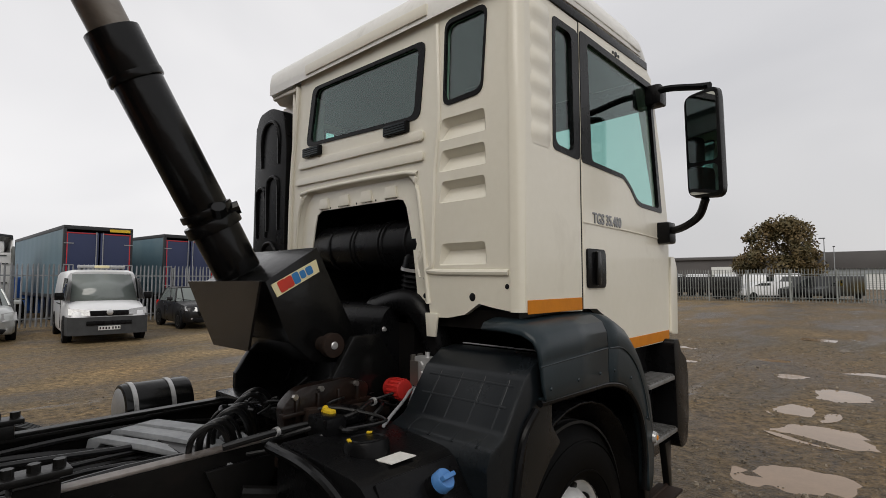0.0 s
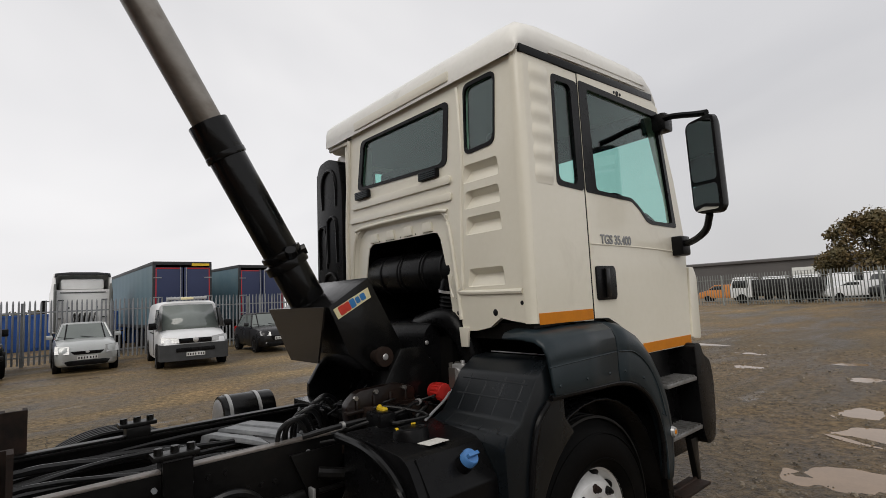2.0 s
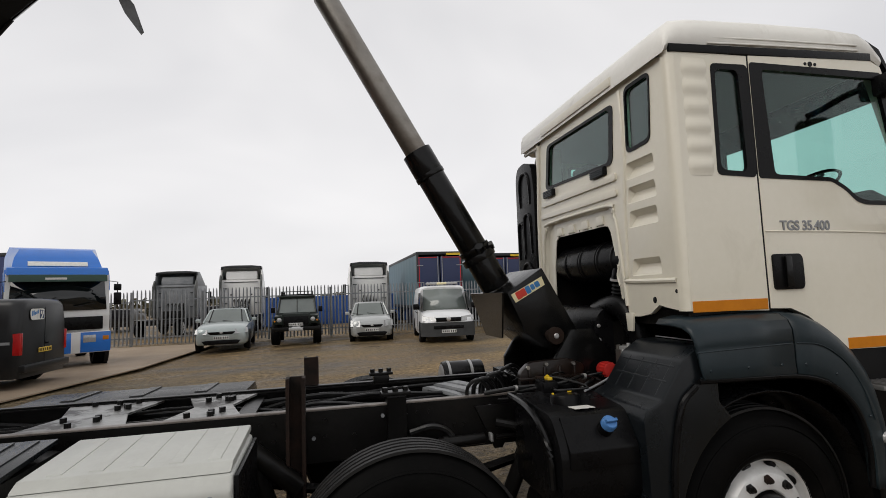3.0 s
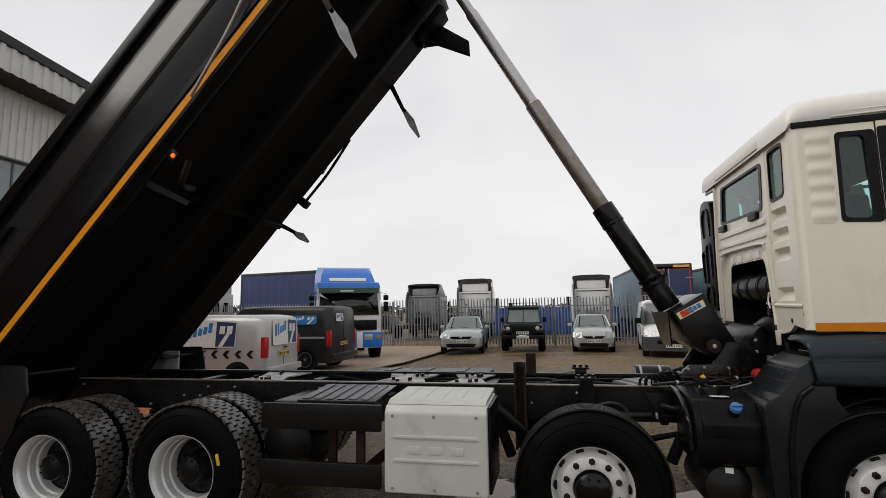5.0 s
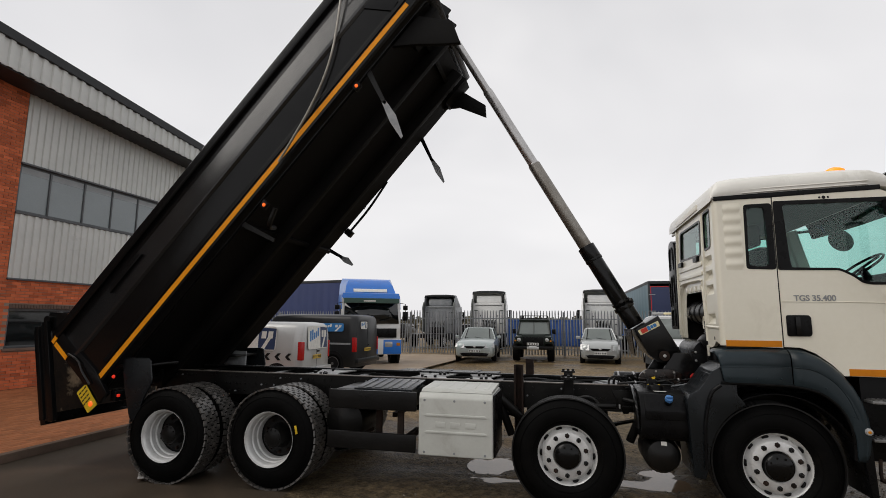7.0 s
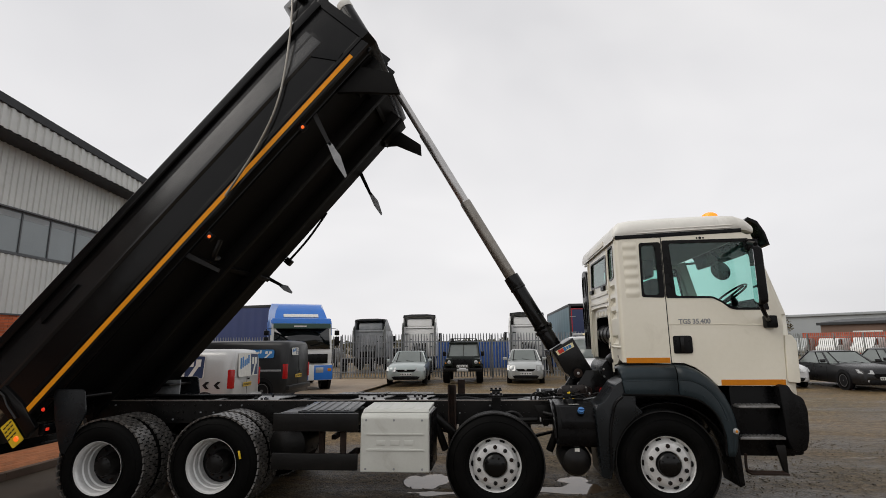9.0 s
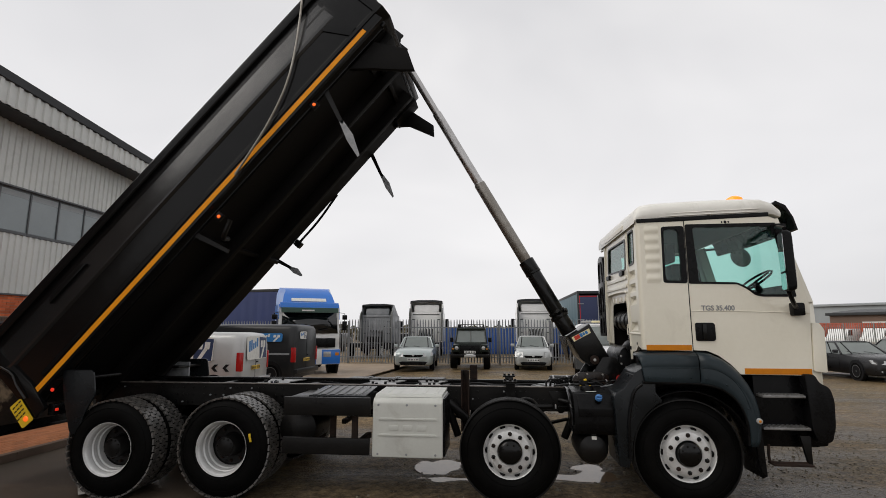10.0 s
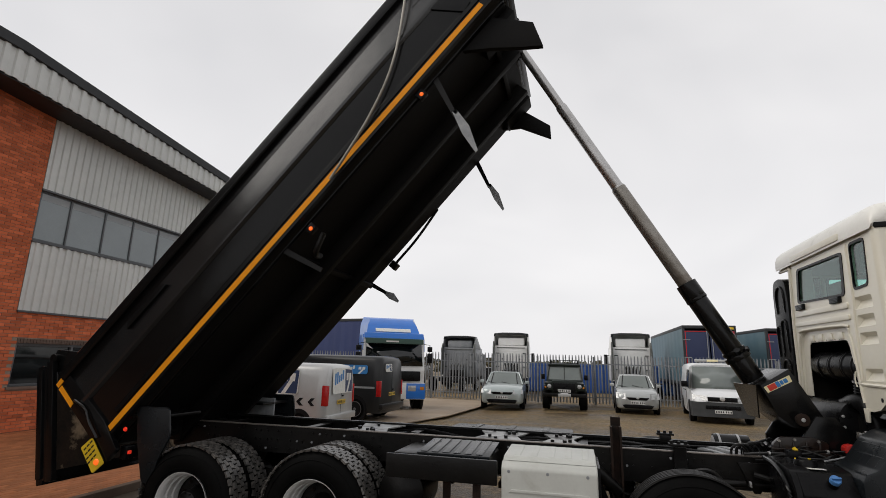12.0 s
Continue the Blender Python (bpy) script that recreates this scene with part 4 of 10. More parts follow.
# ---- the tipper lorry ----
truck = thing("tipper_lorry", "cream-cabbed eight-wheel tipper lorry with its black body raised", "lorry")
S = -1.13  # right-hand side of the cab


def build_wheel(x, side, kind):
    """A wheel at axle x; side -1 is the right-hand side. kind: steer, or twin."""
    prof_y = 1.14 if kind == "steer" else 1.205
    turn = random.uniform(0, 360) if side > 0 else 17
    m = pose(x, side * prof_y, HUBS[x], 90 if side < 0 else -90) @ pose(0, 0, 0, 0, 0, turn)
    # local z points outward from the lorry
    R = 0.535
    bm = bmesh.new()
    if kind == "steer":
        lathe(bm, [(0.285, -0.015), (0.298, 0.0), (0.298, -0.012), (0.275, -0.03), (0.262, -0.06), (0.255, -0.075), (0.235, -0.035), (0.215, -0.012), (0.19, -0.004), (0.140, -0.002), (0.133, -0.006), (0.130, -0.03)], Matrix(), 40)
    else:
        lathe(bm, [(0.288, -0.006), (0.296, 0.012), (0.300, 0.012), (0.296, 0.004), (0.283, -0.012), (0.272, -0.035), (0.268, -0.085), (0.257, -0.10), (0.250, -0.15), (0.238, -0.165), (0.230, -0.235)], Matrix(), 40)
    w = part("wheel", bm, RIM, truck, "silver steel wheel", m, 28)
    # tyre
    bm = bmesh.new()
    shoulder, wd = R - 0.03, 0.295
    z0 = 0.018 if kind == "steer" else 0.002
    lathe(bm, [(0.292, z0 - 0.02), (0.315, z0 + 0.0), (0.36, z0 + 0.012), (0.42, z0 + 0.008), (0.47, z0 - 0.01), (shoulder - 0.005, z0 - 0.035), (R - 0.006, z0 - 0.062), (R, z0 - 0.10), (R, z0 - wd + 0.10), (R - 0.01, z0 - wd + 0.06), (shoulder - 0.01, z0 - wd + 0.03), (0.42, z0 - wd), (0.30, z0 - wd + 0.03), (0.285, z0 - wd + 0.05), (0.285, z0 - 0.03)], Matrix(), 56, True)
    tyre = part("tyre", bm, RUBBER, w, "", None, 30)
    # a moulded ring on the sidewall
    bm = bmesh.new()
    lathe(bm, [(0.455, z0 - 0.008), (0.459, z0 + 0.001), (0.466, z0 - 0.004), (0.466, z0 - 0.02)], Matrix(), 56)
    lathe(bm, [(0.33, z0 + 0.001), (0.333, z0 + 0.010), (0.339, z0 + 0.010), (0.342, z0 + 0.001)], Matrix(), 56)
    part("sidewall_ring", bm, RUBBER, w)
    # tread
    bm = bmesh.new()
    if kind == "steer":
        for zc in (-0.055, -0.10, -0.145, -0.19, -0.235):
            lathe(bm, [(R - 0.004, z0 + zc - 0.014), (R + 0.009, z0 + zc - 0.012), (R + 0.009, z0 + zc + 0.012), (R - 0.004, z0 + zc + 0.014)], Matrix(), 72)
    else:
        n = 44
        for i in range(n):
            for zc, ww, off in ((-0.052, 0.044, 0.0), (-0.105, 0.05, 0.5), (-0.16, 0.05, 0.0), (-0.212, 0.05, 0.5), (-0.262, 0.044, 0.0)):
                a = 360.0 * (i + off) / n
                mm = pose(0, 0, z0 + zc, 0, 0, a) @ pose(R - 0.004, 0, 0, 10 if off else -10, 0, 0)
                ln = 6.283 * R / n * 0.40
                box(bm, 0, 0.019, -ln, ln, -ww / 2, ww / 2, 0, mm)
    part("tread", bm, TREAD if kind != "steer" else STEER_TREAD, w)
    if kind == "steer":
        # hand holes, nuts, hub
        for i in range(10):
            a = 36.0 * i + 18
            bm = bmesh.new()
            lathe(bm, [(0, 0.004), (0.02, 0.004), (0.026, 0.0), (0.027, -0.03)], pose(0, 0, -0.052, 0, 0, a) @ pose(0.247, 0, 0, 0, -28, 0) @ Matrix.Diagonal((0.8, 1.15, 1, 1)), 14)
            part("hand_hole", bm, BLACK_PLASTIC, w)
        for i in range(10):
            a = radians(36.0 * i)
            bm = bmesh.new()
            lathe(bm, [(0, 0.034), (0.010, 0.034), (0.012, 0.028), (0.012, 0.02), (0.019, 0.019), (0.019, 0.006), (0.024, 0.004), (0.024, -0.008)], pose(0.185 * math.cos(a), 0.185 * math.sin(a), -0.004), 6)
            part("wheel_nut", bm, BLACK if i % 2 else RUST, w)
        bm = bmesh.new()
        lathe(bm, [(0.0, 0.066), (0.045, 0.064), (0.10, 0.050), (0.116, 0.035), (0.120, 0.0), (0.124, -0.02), (0.13, -0.04)], Matrix(), 32)
        for i in range(8):
            a = radians(45.0 * i)
            cyl(bm, (0.088 * math.cos(a), 0.088 * math.sin(a), 0.045), (0.088 * math.cos(a), 0.088 * math.sin(a), 0.062), 0.009, seg=6)
        part("hub", bm, GLOSSY_BLACK, w, "black wheel hub")
    else:
        bm = bmesh.new()
        lathe(bm, [(0.0, 0.02), (0.06, 0.018), (0.105, 0.0), (0.112, -0.02), (0.118, -0.15), (0.15, -0.20), (0.15, -0.26)], pose(0, 0, -0.07), 28)
        for i in range(10):
            a = radians(36.0 * i + 10)
            cyl(bm, (0.09 * math.cos(a), 0.09 * math.sin(a), -0.075), (0.09 * math.cos(a), 0.09 * math.sin(a), -0.055), 0.009, seg=6)
        lathe(bm, [(0.232, -0.225), (0.22, -0.242), (0.165, -0.25), (0.13, -0.25)], Matrix(), 36)
        part("hub", bm, BLACK, w, "black drive hub deep in the wheel")
        for i in range(10):
            a = radians(36.0 * i)
            bm = bmesh.new()
            lathe(bm, [(0, 0.03), (0.012, 0.03), (0.018, 0.02), (0.022, 0.0)], pose(0.185 * math.cos(a), 0.185 * math.sin(a), -0.245), 6)
            part("wheel_nut", bm, RUST, w)
        for i in range(5):
            a = radians(72.0 * i + 20)
            bm = bmesh.new()
            lathe(bm, [(0, 0.003), (0.022, 0.003), (0.026, 0.0)], pose(0.212 * math.cos(a), 0.212 * math.sin(a), -0.2425), 12)
            part("hand_hole", bm, BLACK_PLASTIC, w)
    return w


def copy_wheel_inner(x, side):
    """The inner tyre of a twin."""
    m = pose(x, side * 0.85, HUBS[x], 90 if side < 0 else -90) @ pose(0, 0, 0, 0, 0, 40)
    R = 0.535
    bm = bmesh.new()
    lathe(bm, [(0.30, -0.02), (0.42, 0.0), (0.50, -0.03), (R, -0.09), (R, -0.19), (0.50, -0.26), (0.42, -0.29), (0.30, -0.27)], Matrix(), 48, True)
    w = part("inner_tyre", bm, RUBBER, truck, "", m)
    bm = bmesh.new()
    n = 44
    for i in range(n):
        for zc, off in ((-0.035, 0.0), (-0.09, 0.5), (-0.145, 0.0), (-0.2, 0.5), (-0.25, 0.0)):
            mm = pose(0, 0, zc, 0, 0, 360.0 * (i + off) / n) @ pose(R - 0.004, 0, 0, 10 if off else -10, 0, 0)
            box(bm, 0, 0.019, -0.03, 0.03, -0.024, 0.024, 0, mm)
    part("tread", bm, TREAD, w)


AXLES = (-0.022, -1.852, -5.071, -6.454)
HUBS = {-0.022: 0.543, -1.852: 0.516, -5.071: 0.489, -6.454: 0.445}  # height of each hub over the yard
for x in AXLES[:2]:
    for side in (-1, 1):
        build_wheel(x, side, "steer")
for x in AXLES[2:]:
    for side in (-1, 1):
        build_wheel(x, side, "twin")
        copy_wheel_inner(x, side)


bm = bmesh.new()
box(bm, -0.012, 0.012, -1.238, -1.226, -0.045, 0.045, 0.003, pose(-4.728, 0, 0.615, 0, -14, 0))
part("paint_mark", bm, YELLOW, truck, "yellow paint mark on the tyre wall")


def build_chassis():
    for s in (-1, 1):
        bm = bmesh.new()
        prism(bm, [(s * 0.42, 0.835), (s * 0.42, 1.112), (s * 0.345, 1.112), (s * 0.345, 1.102), (s * 0.411, 1.102), (s * 0.411, 0.845), (s * 0.345, 0.845), (s * 0.345, 0.835)], -7.313, 0.55, "x")
        rail = part("chassis_rail", bm, BLACK, truck, "long black steel chassis rail")
        # near strip has the painted shine, far strip is plain black
        bm = bmesh.new()
        box(bm, -7.261, -0.8, s * 0.395 - 0.026, s * 0.395 + 0.026, 1.113, 1.124, 0.003)
        part("rail_capping", bm, CAPPING if s < 0 else BLACK, rail, "thin capping strip along the rail top")
        x = -7.
        while x < -0.55:
            for z in (0.88, 0.97, 1.06):
                if random.random() < 0.72:
                    bm = bmesh.new()
                    cyl(bm, (x, s * 0.419, z), (x, s * 0.436, z), 0.011, seg=6)
                    part("bolt", bm, GREY_PRINT if random.random() < 0.2 else BLACK, rail)
            x += random.choice((0.07, 0.09, 0.16, 0.06))
    for x in (-6.895, -5.747, -4.494, -3.45, -2.667, -1.3, -0.6, 0.4):
        bm = bmesh.new()
        prism(bm, [(x - 0.05, 0.86), (x + 0.05, 0.86), (x + 0.05, 0.88), (x - 0.03, 0.88), (x - 0.03, 1.06), (x + 0.05, 1.06), (x + 0.05, 1.08), (x - 0.05, 1.08)], -0.41, 0.41, "y")
        part("cross_member", bm, BLACK, truck)
    # bright bolted splice plates over the suspension
    for x0, x1 in ((-3.784, -3.241), (-3.085, -2.667), (-5.225, -4.703)):
        bm = bmesh.new()
        sheet(bm, [(x0, -0.34), (x1, -0.34), (x1 - 0.1, 0.0), (x1, 0.34), (x0, 0.34), (x0 + 0.1, 0.0)], [], 1.095, 1.108, "z")
        plate = part("splice_plate", bm, WORN_PLATE, truck, "worn bright cross plate with bolts")
        for k in range(10):
            bm = bmesh.new()
            xx, yy = random.uniform(x0 + 0.12, x1 - 0.12), random.choice((-1, 1)) * random.uniform(0.12, 0.31)
            cyl(bm, (xx, yy, 1.108), (xx, yy, 1.135), 0.018, seg=6)
            part("bolt", bm, BLACK, plate)
    # upright stakes and twist brackets on both rails
    for s, x in ((-1, -2.37), (1, -2.312)):
        bm = bmesh.new()
        z0 = 0.60 if s < 0 else 0.95
        sheet(bm, [(x - 0.05, z0), (x + 0.05, z0), (x + 0.05, 1.315), (x - 0.05, 1.315)], [], s * 0.437, s * 0.455, "y")
        box(bm, x + 0.032, x + 0.05, s * 0.455, s * 0.53, z0, 1.315)
        box(bm, x - 0.05, x - 0.032, s * 0.455, s * 0.53, z0, 1.315)
        part("stake", bm, RUST, truck, "rusty channel steel body stake")
    for s in (-1, 1):
        x = -1.82
        bm = bmesh.new()
        box(bm, x - 0.055, x + 0.055, s * 0.395 - 0.05, s * 0.395 + 0.05, 1.11, 1.165, 0.006)
        box(bm, x - 0.085, x + 0.085, s * 0.395 - 0.045, s * 0.395 + 0.045, 1.165, 1.185, 0.004)
        box(bm, x - 0.055, x + 0.055, s * 0.43, s * 0.447, 0.93, 1.16, 0.004)
        for dx in (-0.06, 0.0, 0.06):
            cyl(bm, (x + dx, s * 0.395, 1.185), (x + dx, s * 0.395, 1.208), 0.017, seg=6)
        part("body_guide", bm, BLACK, truck, "black bolted body guide bracket")
    # leaf springs, axle beams and struts
    for x in AXLES:
        bm = bmesh.new()
        cyl(bm, (x, -0.95, HUBS[x]), (x, 0.95, HUBS[x]), 0.07, seg=14)
        if x < -4:
            lathe(bm, [(0, -0.24), (0.12, -0.22), (0.2, -0.1), (0.22, 0.0), (0.2, 0.1), (0.12, 0.22), (0, 0.24)], pose(x, 0, HUBS[x], 0, 90, 0), 18)
        part("axle", bm, BLACK, truck, "black axle beam")
    for x, ln in ((0.0, 0.8), (-1.795, 0.8), (-5.747, 0.95)):
        for s in (-1, 1):
            bm = bmesh.new()
            for k in range(4 if x > -4 else 6):
                l2 = ln * (1 - 0.13 * k)
                pts = [(x - l2, 0.80 - 0.02 * k), (x - l2 * 0.5, 0.72 - 0.022 * k), (x, 0.68 - 0.022 * k), (x + l2 * 0.5, 0.72 - 0.022 * k), (x + l2, 0.80 - 0.02 * k)]
                prism(bm, pts + [(p[0], p[1] - 0.018) for p in pts[::-1]], s * 0.43 - 0.045 + s * 0.05, s * 0.43 + 0.045 + s * 0.05, "y")
            part("leaf_spring", bm, BLACK, truck)
    for x in (-1.2, -2.458):
        bm = bmesh.new()
        cyl(bm, (x, -0.5, 0.55), (x + (0.18 if x > -2 else -0.15), -0.55, 0.98), 0.045, seg=14)
        cyl(bm, (x + 0.1, -0.5, 0.75), (x + (0.18 if x > -2 else -0.15), -0.55, 0.98), 0.055, seg=14)
        part("shock_absorber", bm, BLACK, truck)
    # bracket, strap and steering gear under the front of the rail
    bm = bmesh.new()
    prism(bm, [(-1.36, 1.07), (-1.08, 1.07), (-1.10, 0.99), (-1.20, 0.82), (-1.25, 0.82)], -0.455, -0.437, "y", 0.004)
    part("gusset", bm, BLACK, truck, "black triangular gusset plate")
    bm = bmesh.new()
    tube(bm, [(-1.25, -0.5, 0.98), (-1.0, -0.62, 0.93), (-0.72, -0.75, 0.84)], 0.028, 10)
    part("drag_link", bm, BLACK, truck)
    bm = bmesh.new()
    tube(bm, [(-1.75, -0.47, 0.96), (-1.62, -0.5, 0.99), (-1.52, -0.5, 0.93), (-1.50, -0.55, 0.80)], 0.02, 8)
    part("air_hose", bm, HOSE, truck)
    # loose hoses and cables along the frame
    for k in range(16):
        y0 = -0.30 + 0.04 * k + random.uniform(-0.02, 0.02)
        pts = [(-6.478 + 0.1 * k if k % 3 else -4.181, y0, 1.0)]
        x = pts[0][0]
        while x < -0.9:
            x += random.uniform(0.45, 0.8)
            pts.append((x, y0 + random.uniform(-0.05, 0.05), 1.02 + random.uniform(-0.05, 0.08)))
        pts.append((-0.6, y0 * 0.6 - 0.1, 1.12 + random.uniform(-0.05, 0.1)))
        bm = bmesh.new()
        tube(bm, pts, random.choice((0.010, 0.013, 0.018)), 7, 5)
        part("chassis_cable", bm, HOSE, truck)
    for x, wd, z in ((-1.36, 0.026, 1.075), (-1.27, 0.036, 1.092), (-1.18, 0.040, 1.10)):
        bm = bmesh.new()
        prism(bm, [(0.36, 1.0), (0.34, z - 0.01), (0.28, z + 0.004), (0.0, z + 0.008), (-0.22, z), (-0.29, z - 0.03), (-0.27, z - 0.045), (-0.2, z - 0.02), (0.26, z - 0.02), (0.31, 1.0)], -wd, wd, "x", 0.006, pose(x - 0.03, 0, 0, 0, 0, 20))
        part("cross_plate", bm, WRAP, truck, "worn pale grey plate")


def build_under():
    # battery and equipment box
    bm = bmesh.new()
    prism(bm, [(-1.205, 0.465), (-1.205, 1.035), (-1.165, 1.085), (-0.62, 1.10), (-0.62, 0.465)], -3.356, -2.589, "x", 0.018, None, 3)
    b = part("equipment_box", bm, BOX_WHITE, truck, "off-white plastic battery box with a dark end", pose(0.025, -0.05, -0.012))
    bm = bmesh.new()
    prism(bm, [(-1.16, 1.088), (-1.10, 1.118), (-0.60, 1.138), (-0.60, 1.105)], -3.346, -2.599, "x", 0.008)
    part("lid", bm, BOX_WHITE, b, "ribbed off-white lid")
    for k in range(5):
        x = -3.262 + 0.14 * k
        bm = bmesh.new()
        prism(bm, [(-1.08, 1.116), (-1.07, 1.1225), (-0.62, 1.1405), (-0.61, 1.13)], x, x + 0.05, "x", 0.003)
        part("lid_rib", bm, BOX_WHITE, b)
    bm = bmesh.new()
    box(bm, -2.588, -2.568, -1.17, -0.62, 0.48, 1.08, 0.008)
    part("end_panel", bm, BLACK_PLASTIC, b, "black end panel")
    for z in (0.50, 1.01):
        for x in (-3.294, -2.98, -2.667):
            bm = bmesh.new()
            lathe(bm, [(0, 0.003), (0.010, 0.003), (0.013, 0.0)], pose(x, -1.2055, z, 90, 0, 0), 10)
            part("screw", bm, GREY_PRINT, b)
    for z in (0.69, 0.855):
        bm = bmesh.new()
        prism(bm, rounded([(-3.294, z), (-2.646, z), (-2.667, z + 0.02), (-3.273, z + 0.02)], 0.006), -1.214, -1.203, "y", 0.003)
        part("pressed_rib", bm, BOX_WHITE, b)
    for k, x in enumerate((-3.127, -2.97, -2.813)):
        bm = bmesh.new()
        box(bm, x - 0.05, x + 0.05, -1.2095, -1.204, 0.745, 0.80, 0.002)
        part("raised_badge_bar", bm, BOX_WHITE, b, "pale raised badge bars")
    # side guards on the right, and their mirror on the left
    for s in (-1, 1):
        for z0, z1 in ((0.868, 1.065), (0.458, 0.635)) if s < 0 else ((0.458, 0.56),):
            bm = bmesh.new()
            box(bm, -4.36, -3.37, s * 1.205 - 0.02, s * 1.205 + 0.02, z0, z1, 0.012)
            g = part("side_guard", bm, BLACK, truck, "black box-section side guard")
            for x in (-4.16, -3.575):
                bm = bmesh.new()
                box(bm, x - 0.03, x + 0.03, min(s * 0.42, s * 1.19), max(s * 0.42, s * 1.19), z0 + 0.03, z0 + 0.09)
                part("guard_arm", bm, RUST, g)
        bm = bmesh.new()
        box(bm, -3.586, -3.523, s * 1.15 - 0.02, s * 1.15 + 0.02, 0.5, 1.0)
        part("guard_post", bm, RUST, truck)
        bm = bmesh.new()
        box(bm, -3.889, -3.826, s * 0.98 - 0.02, s * 0.98 + 0.02, 0.5, 1.0)
        part("guard_post", bm, RUST, truck)
    bm = bmesh.new()
    prism(bm, [(-1.12, 1.075), (-0.55, 1.118), (-0.55, 1.095), (-1.12, 1.05)], -4.108, -3.45, "x", 0.004)
    cv = part("tank_cover", bm, MUD_PLASTIC, truck, "dark ribbed plastic cover")
    for k in range(6):
        x = -4.077 + 0.1 * k
        bm = bmesh.new()
        prism(bm, [(-1.10, 1.077), (-0.57, 1.117), (-0.57, 1.123), (-1.09, 1.083)], x, x + 0.06, "x", 0.002)
        part("cover_rib", bm, MUD_PLASTIC, cv)
    bm = bmesh.new()
    box(bm, -4.338, -3.45, -1.1, -0.5, 0.875, 1.06, 0.03)
    part("hydraulic_tank", bm, BLACK, truck, "black tank behind the side guard")
    bm = bmesh.new()
    lathe(bm, [(0, 0.0), (0.1, 0.02), (0.22, 0.05), (0.24, 0.12), (0.24, 0.5), (0.2, 0.55)], pose(-4.33, -0.90, 0.66, -90, 0, 0), 24)
    part("air_reservoir", bm, BLACK, truck)
    # pale cover on the left-hand side
    bm = bmesh.new()
    prism(bm, [(0.55, 1.10), (1.10, 1.085), (1.19, 1.03), (1.19, 0.60), (0.55, 0.60)], -4.233, -2.772, "x", 0.02)
    lb = part("left_battery_box", bm, BLACK_PLASTIC, truck, "black cover box on the far side")
    for x in (-3.92, -3.502, -3.085):
        bm = bmesh.new()
        prism(bm, [(0.60, 1.098), (0.62, 1.108), (1.06, 1.096), (1.08, 1.085)], x - 0.04, x + 0.04, "x", 0.003)
        part("lid_rib", bm, BLACK_PLASTIC, lb)
    # tank behind the front mudguard
    bm = bmesh.new()
    prism(bm, rounded([(-1.12, 0.70), (-1.155, 0.80), (-1.155, 0.98), (-1.06, 1.13), (-0.58, 1.165), (-0.58, 0.70)], 0.06), -1.16, -0.71, "x", 0.02)
    t = part("adblue_tank", bm, BLACK_PLASTIC, truck, "black plastic tank with a blue filler cap and a white label")
    bm = bmesh.new()
    prism(bm, [(-1.165, 0.90), (-1.165, 0.985), (-1.07, 1.125), (-1.05, 1.11), (-1.05, 0.9)], -1.12, -0.76, "x", 0.01)
    part("filler_panel", bm, BLACK_PLASTIC, t)
    bm = bmesh.new()
    box(bm, -1.012, -0.902, -0.04, 0.04, 0.0, 0.003)
    part("label", bm, LABEL_WHITE, t, "blank white label", m=pose(0, -0.985, 1.1385, -4.2, 0, 0))
    bm = bmesh.new()
    cyl(bm, (-0.915, -1.05, 1.0), (-0.905, -1.135, 1.08), 0.038, seg=20)
    neck = part("filler_neck", bm, BLACK_PLASTIC, t)
    bm = bmesh.new()
    for i in range(12):
        a = 6.283 * i / 12
        box(bm, -0.012, 0.012, -0.003, 0.003, 0, 0.012, 0, frame_to((-0.912, -1.085, 1.03), (-0.905, -1.135, 1.08)) @ pose(0.050 * math.cos(a), 0.047 * math.sin(a), 0, 0, 0, math.degrees(a) + 90))
    part("neck_collar", bm, LABEL_WHITE, t, "ring of white marks round the filler neck")
    bm = bmesh.new()
    mm = frame_to((-0.905, -1.135, 1.08), (-0.90, -1.185, 1.126)) @ Matrix.Diagonal((0.84, 0.84, 0.9, 1))
    lathe(bm, [(0.036, 0.0), (0.043, 0.004), (0.043, 0.035), (0.038, 0.042), (0.0, 0.043)], mm, 20)
    box(bm, -0.036, 0.036, -0.009, 0.009, 0.04, 0.062, 0.004, mm)
    part("filler_cap", bm, BLUE_CAP, t, "blue plastic filler cap")
    bm = bmesh.new()
    tube(bm, [(-1.175, -0.55, 1.135), (-1.18, -0.80, 1.125), (-1.182, -0.98, 1.07), (-1.182, -1.07, 0.97), (-1.18, -1.09, 0.80)], 0.020, 10)
    part("tank_strap", bm, GLOSSY_BLACK, truck, "glossy black tank strap")
    bm = bmesh.new()
    lathe(bm, [(0, 0.0), (0.07, 0.012), (0.14, 0.05), (0.168, 0.11), (0.17, 0.5), (0.14, 0.56), (0, 0.6)], pose(-0.97, -1.13, 0.555, -90, 0, 0), 26)
    r = part("air_tank", bm, BLACK, truck, "black round-ended air tank")
    bm = bmesh.new()
    box(bm, -0.985, -0.935, -1.1, -1.06, 0.655, 0.69)
    part("label", bm, LABEL_WHITE, r)
    # left-hand tank, a bright cylinder over the far rail
    bm = bmesh.new()
    cyl(bm, (-1.20, 1.12, 0.98), (-0.83, 1.12, 0.98), 0.15, seg=28, bev=0.02)
    straps = []
    for x in (-1.15, -0.95):
        straps.append(bmesh.new())
        lathe(straps[-1], [(0.15, -0.012), (0.156, -0.012), (0.156, 0.012), (0.15, 0.012)], pose(x, 1.12, 0.98, 0, 90, 0), 28)
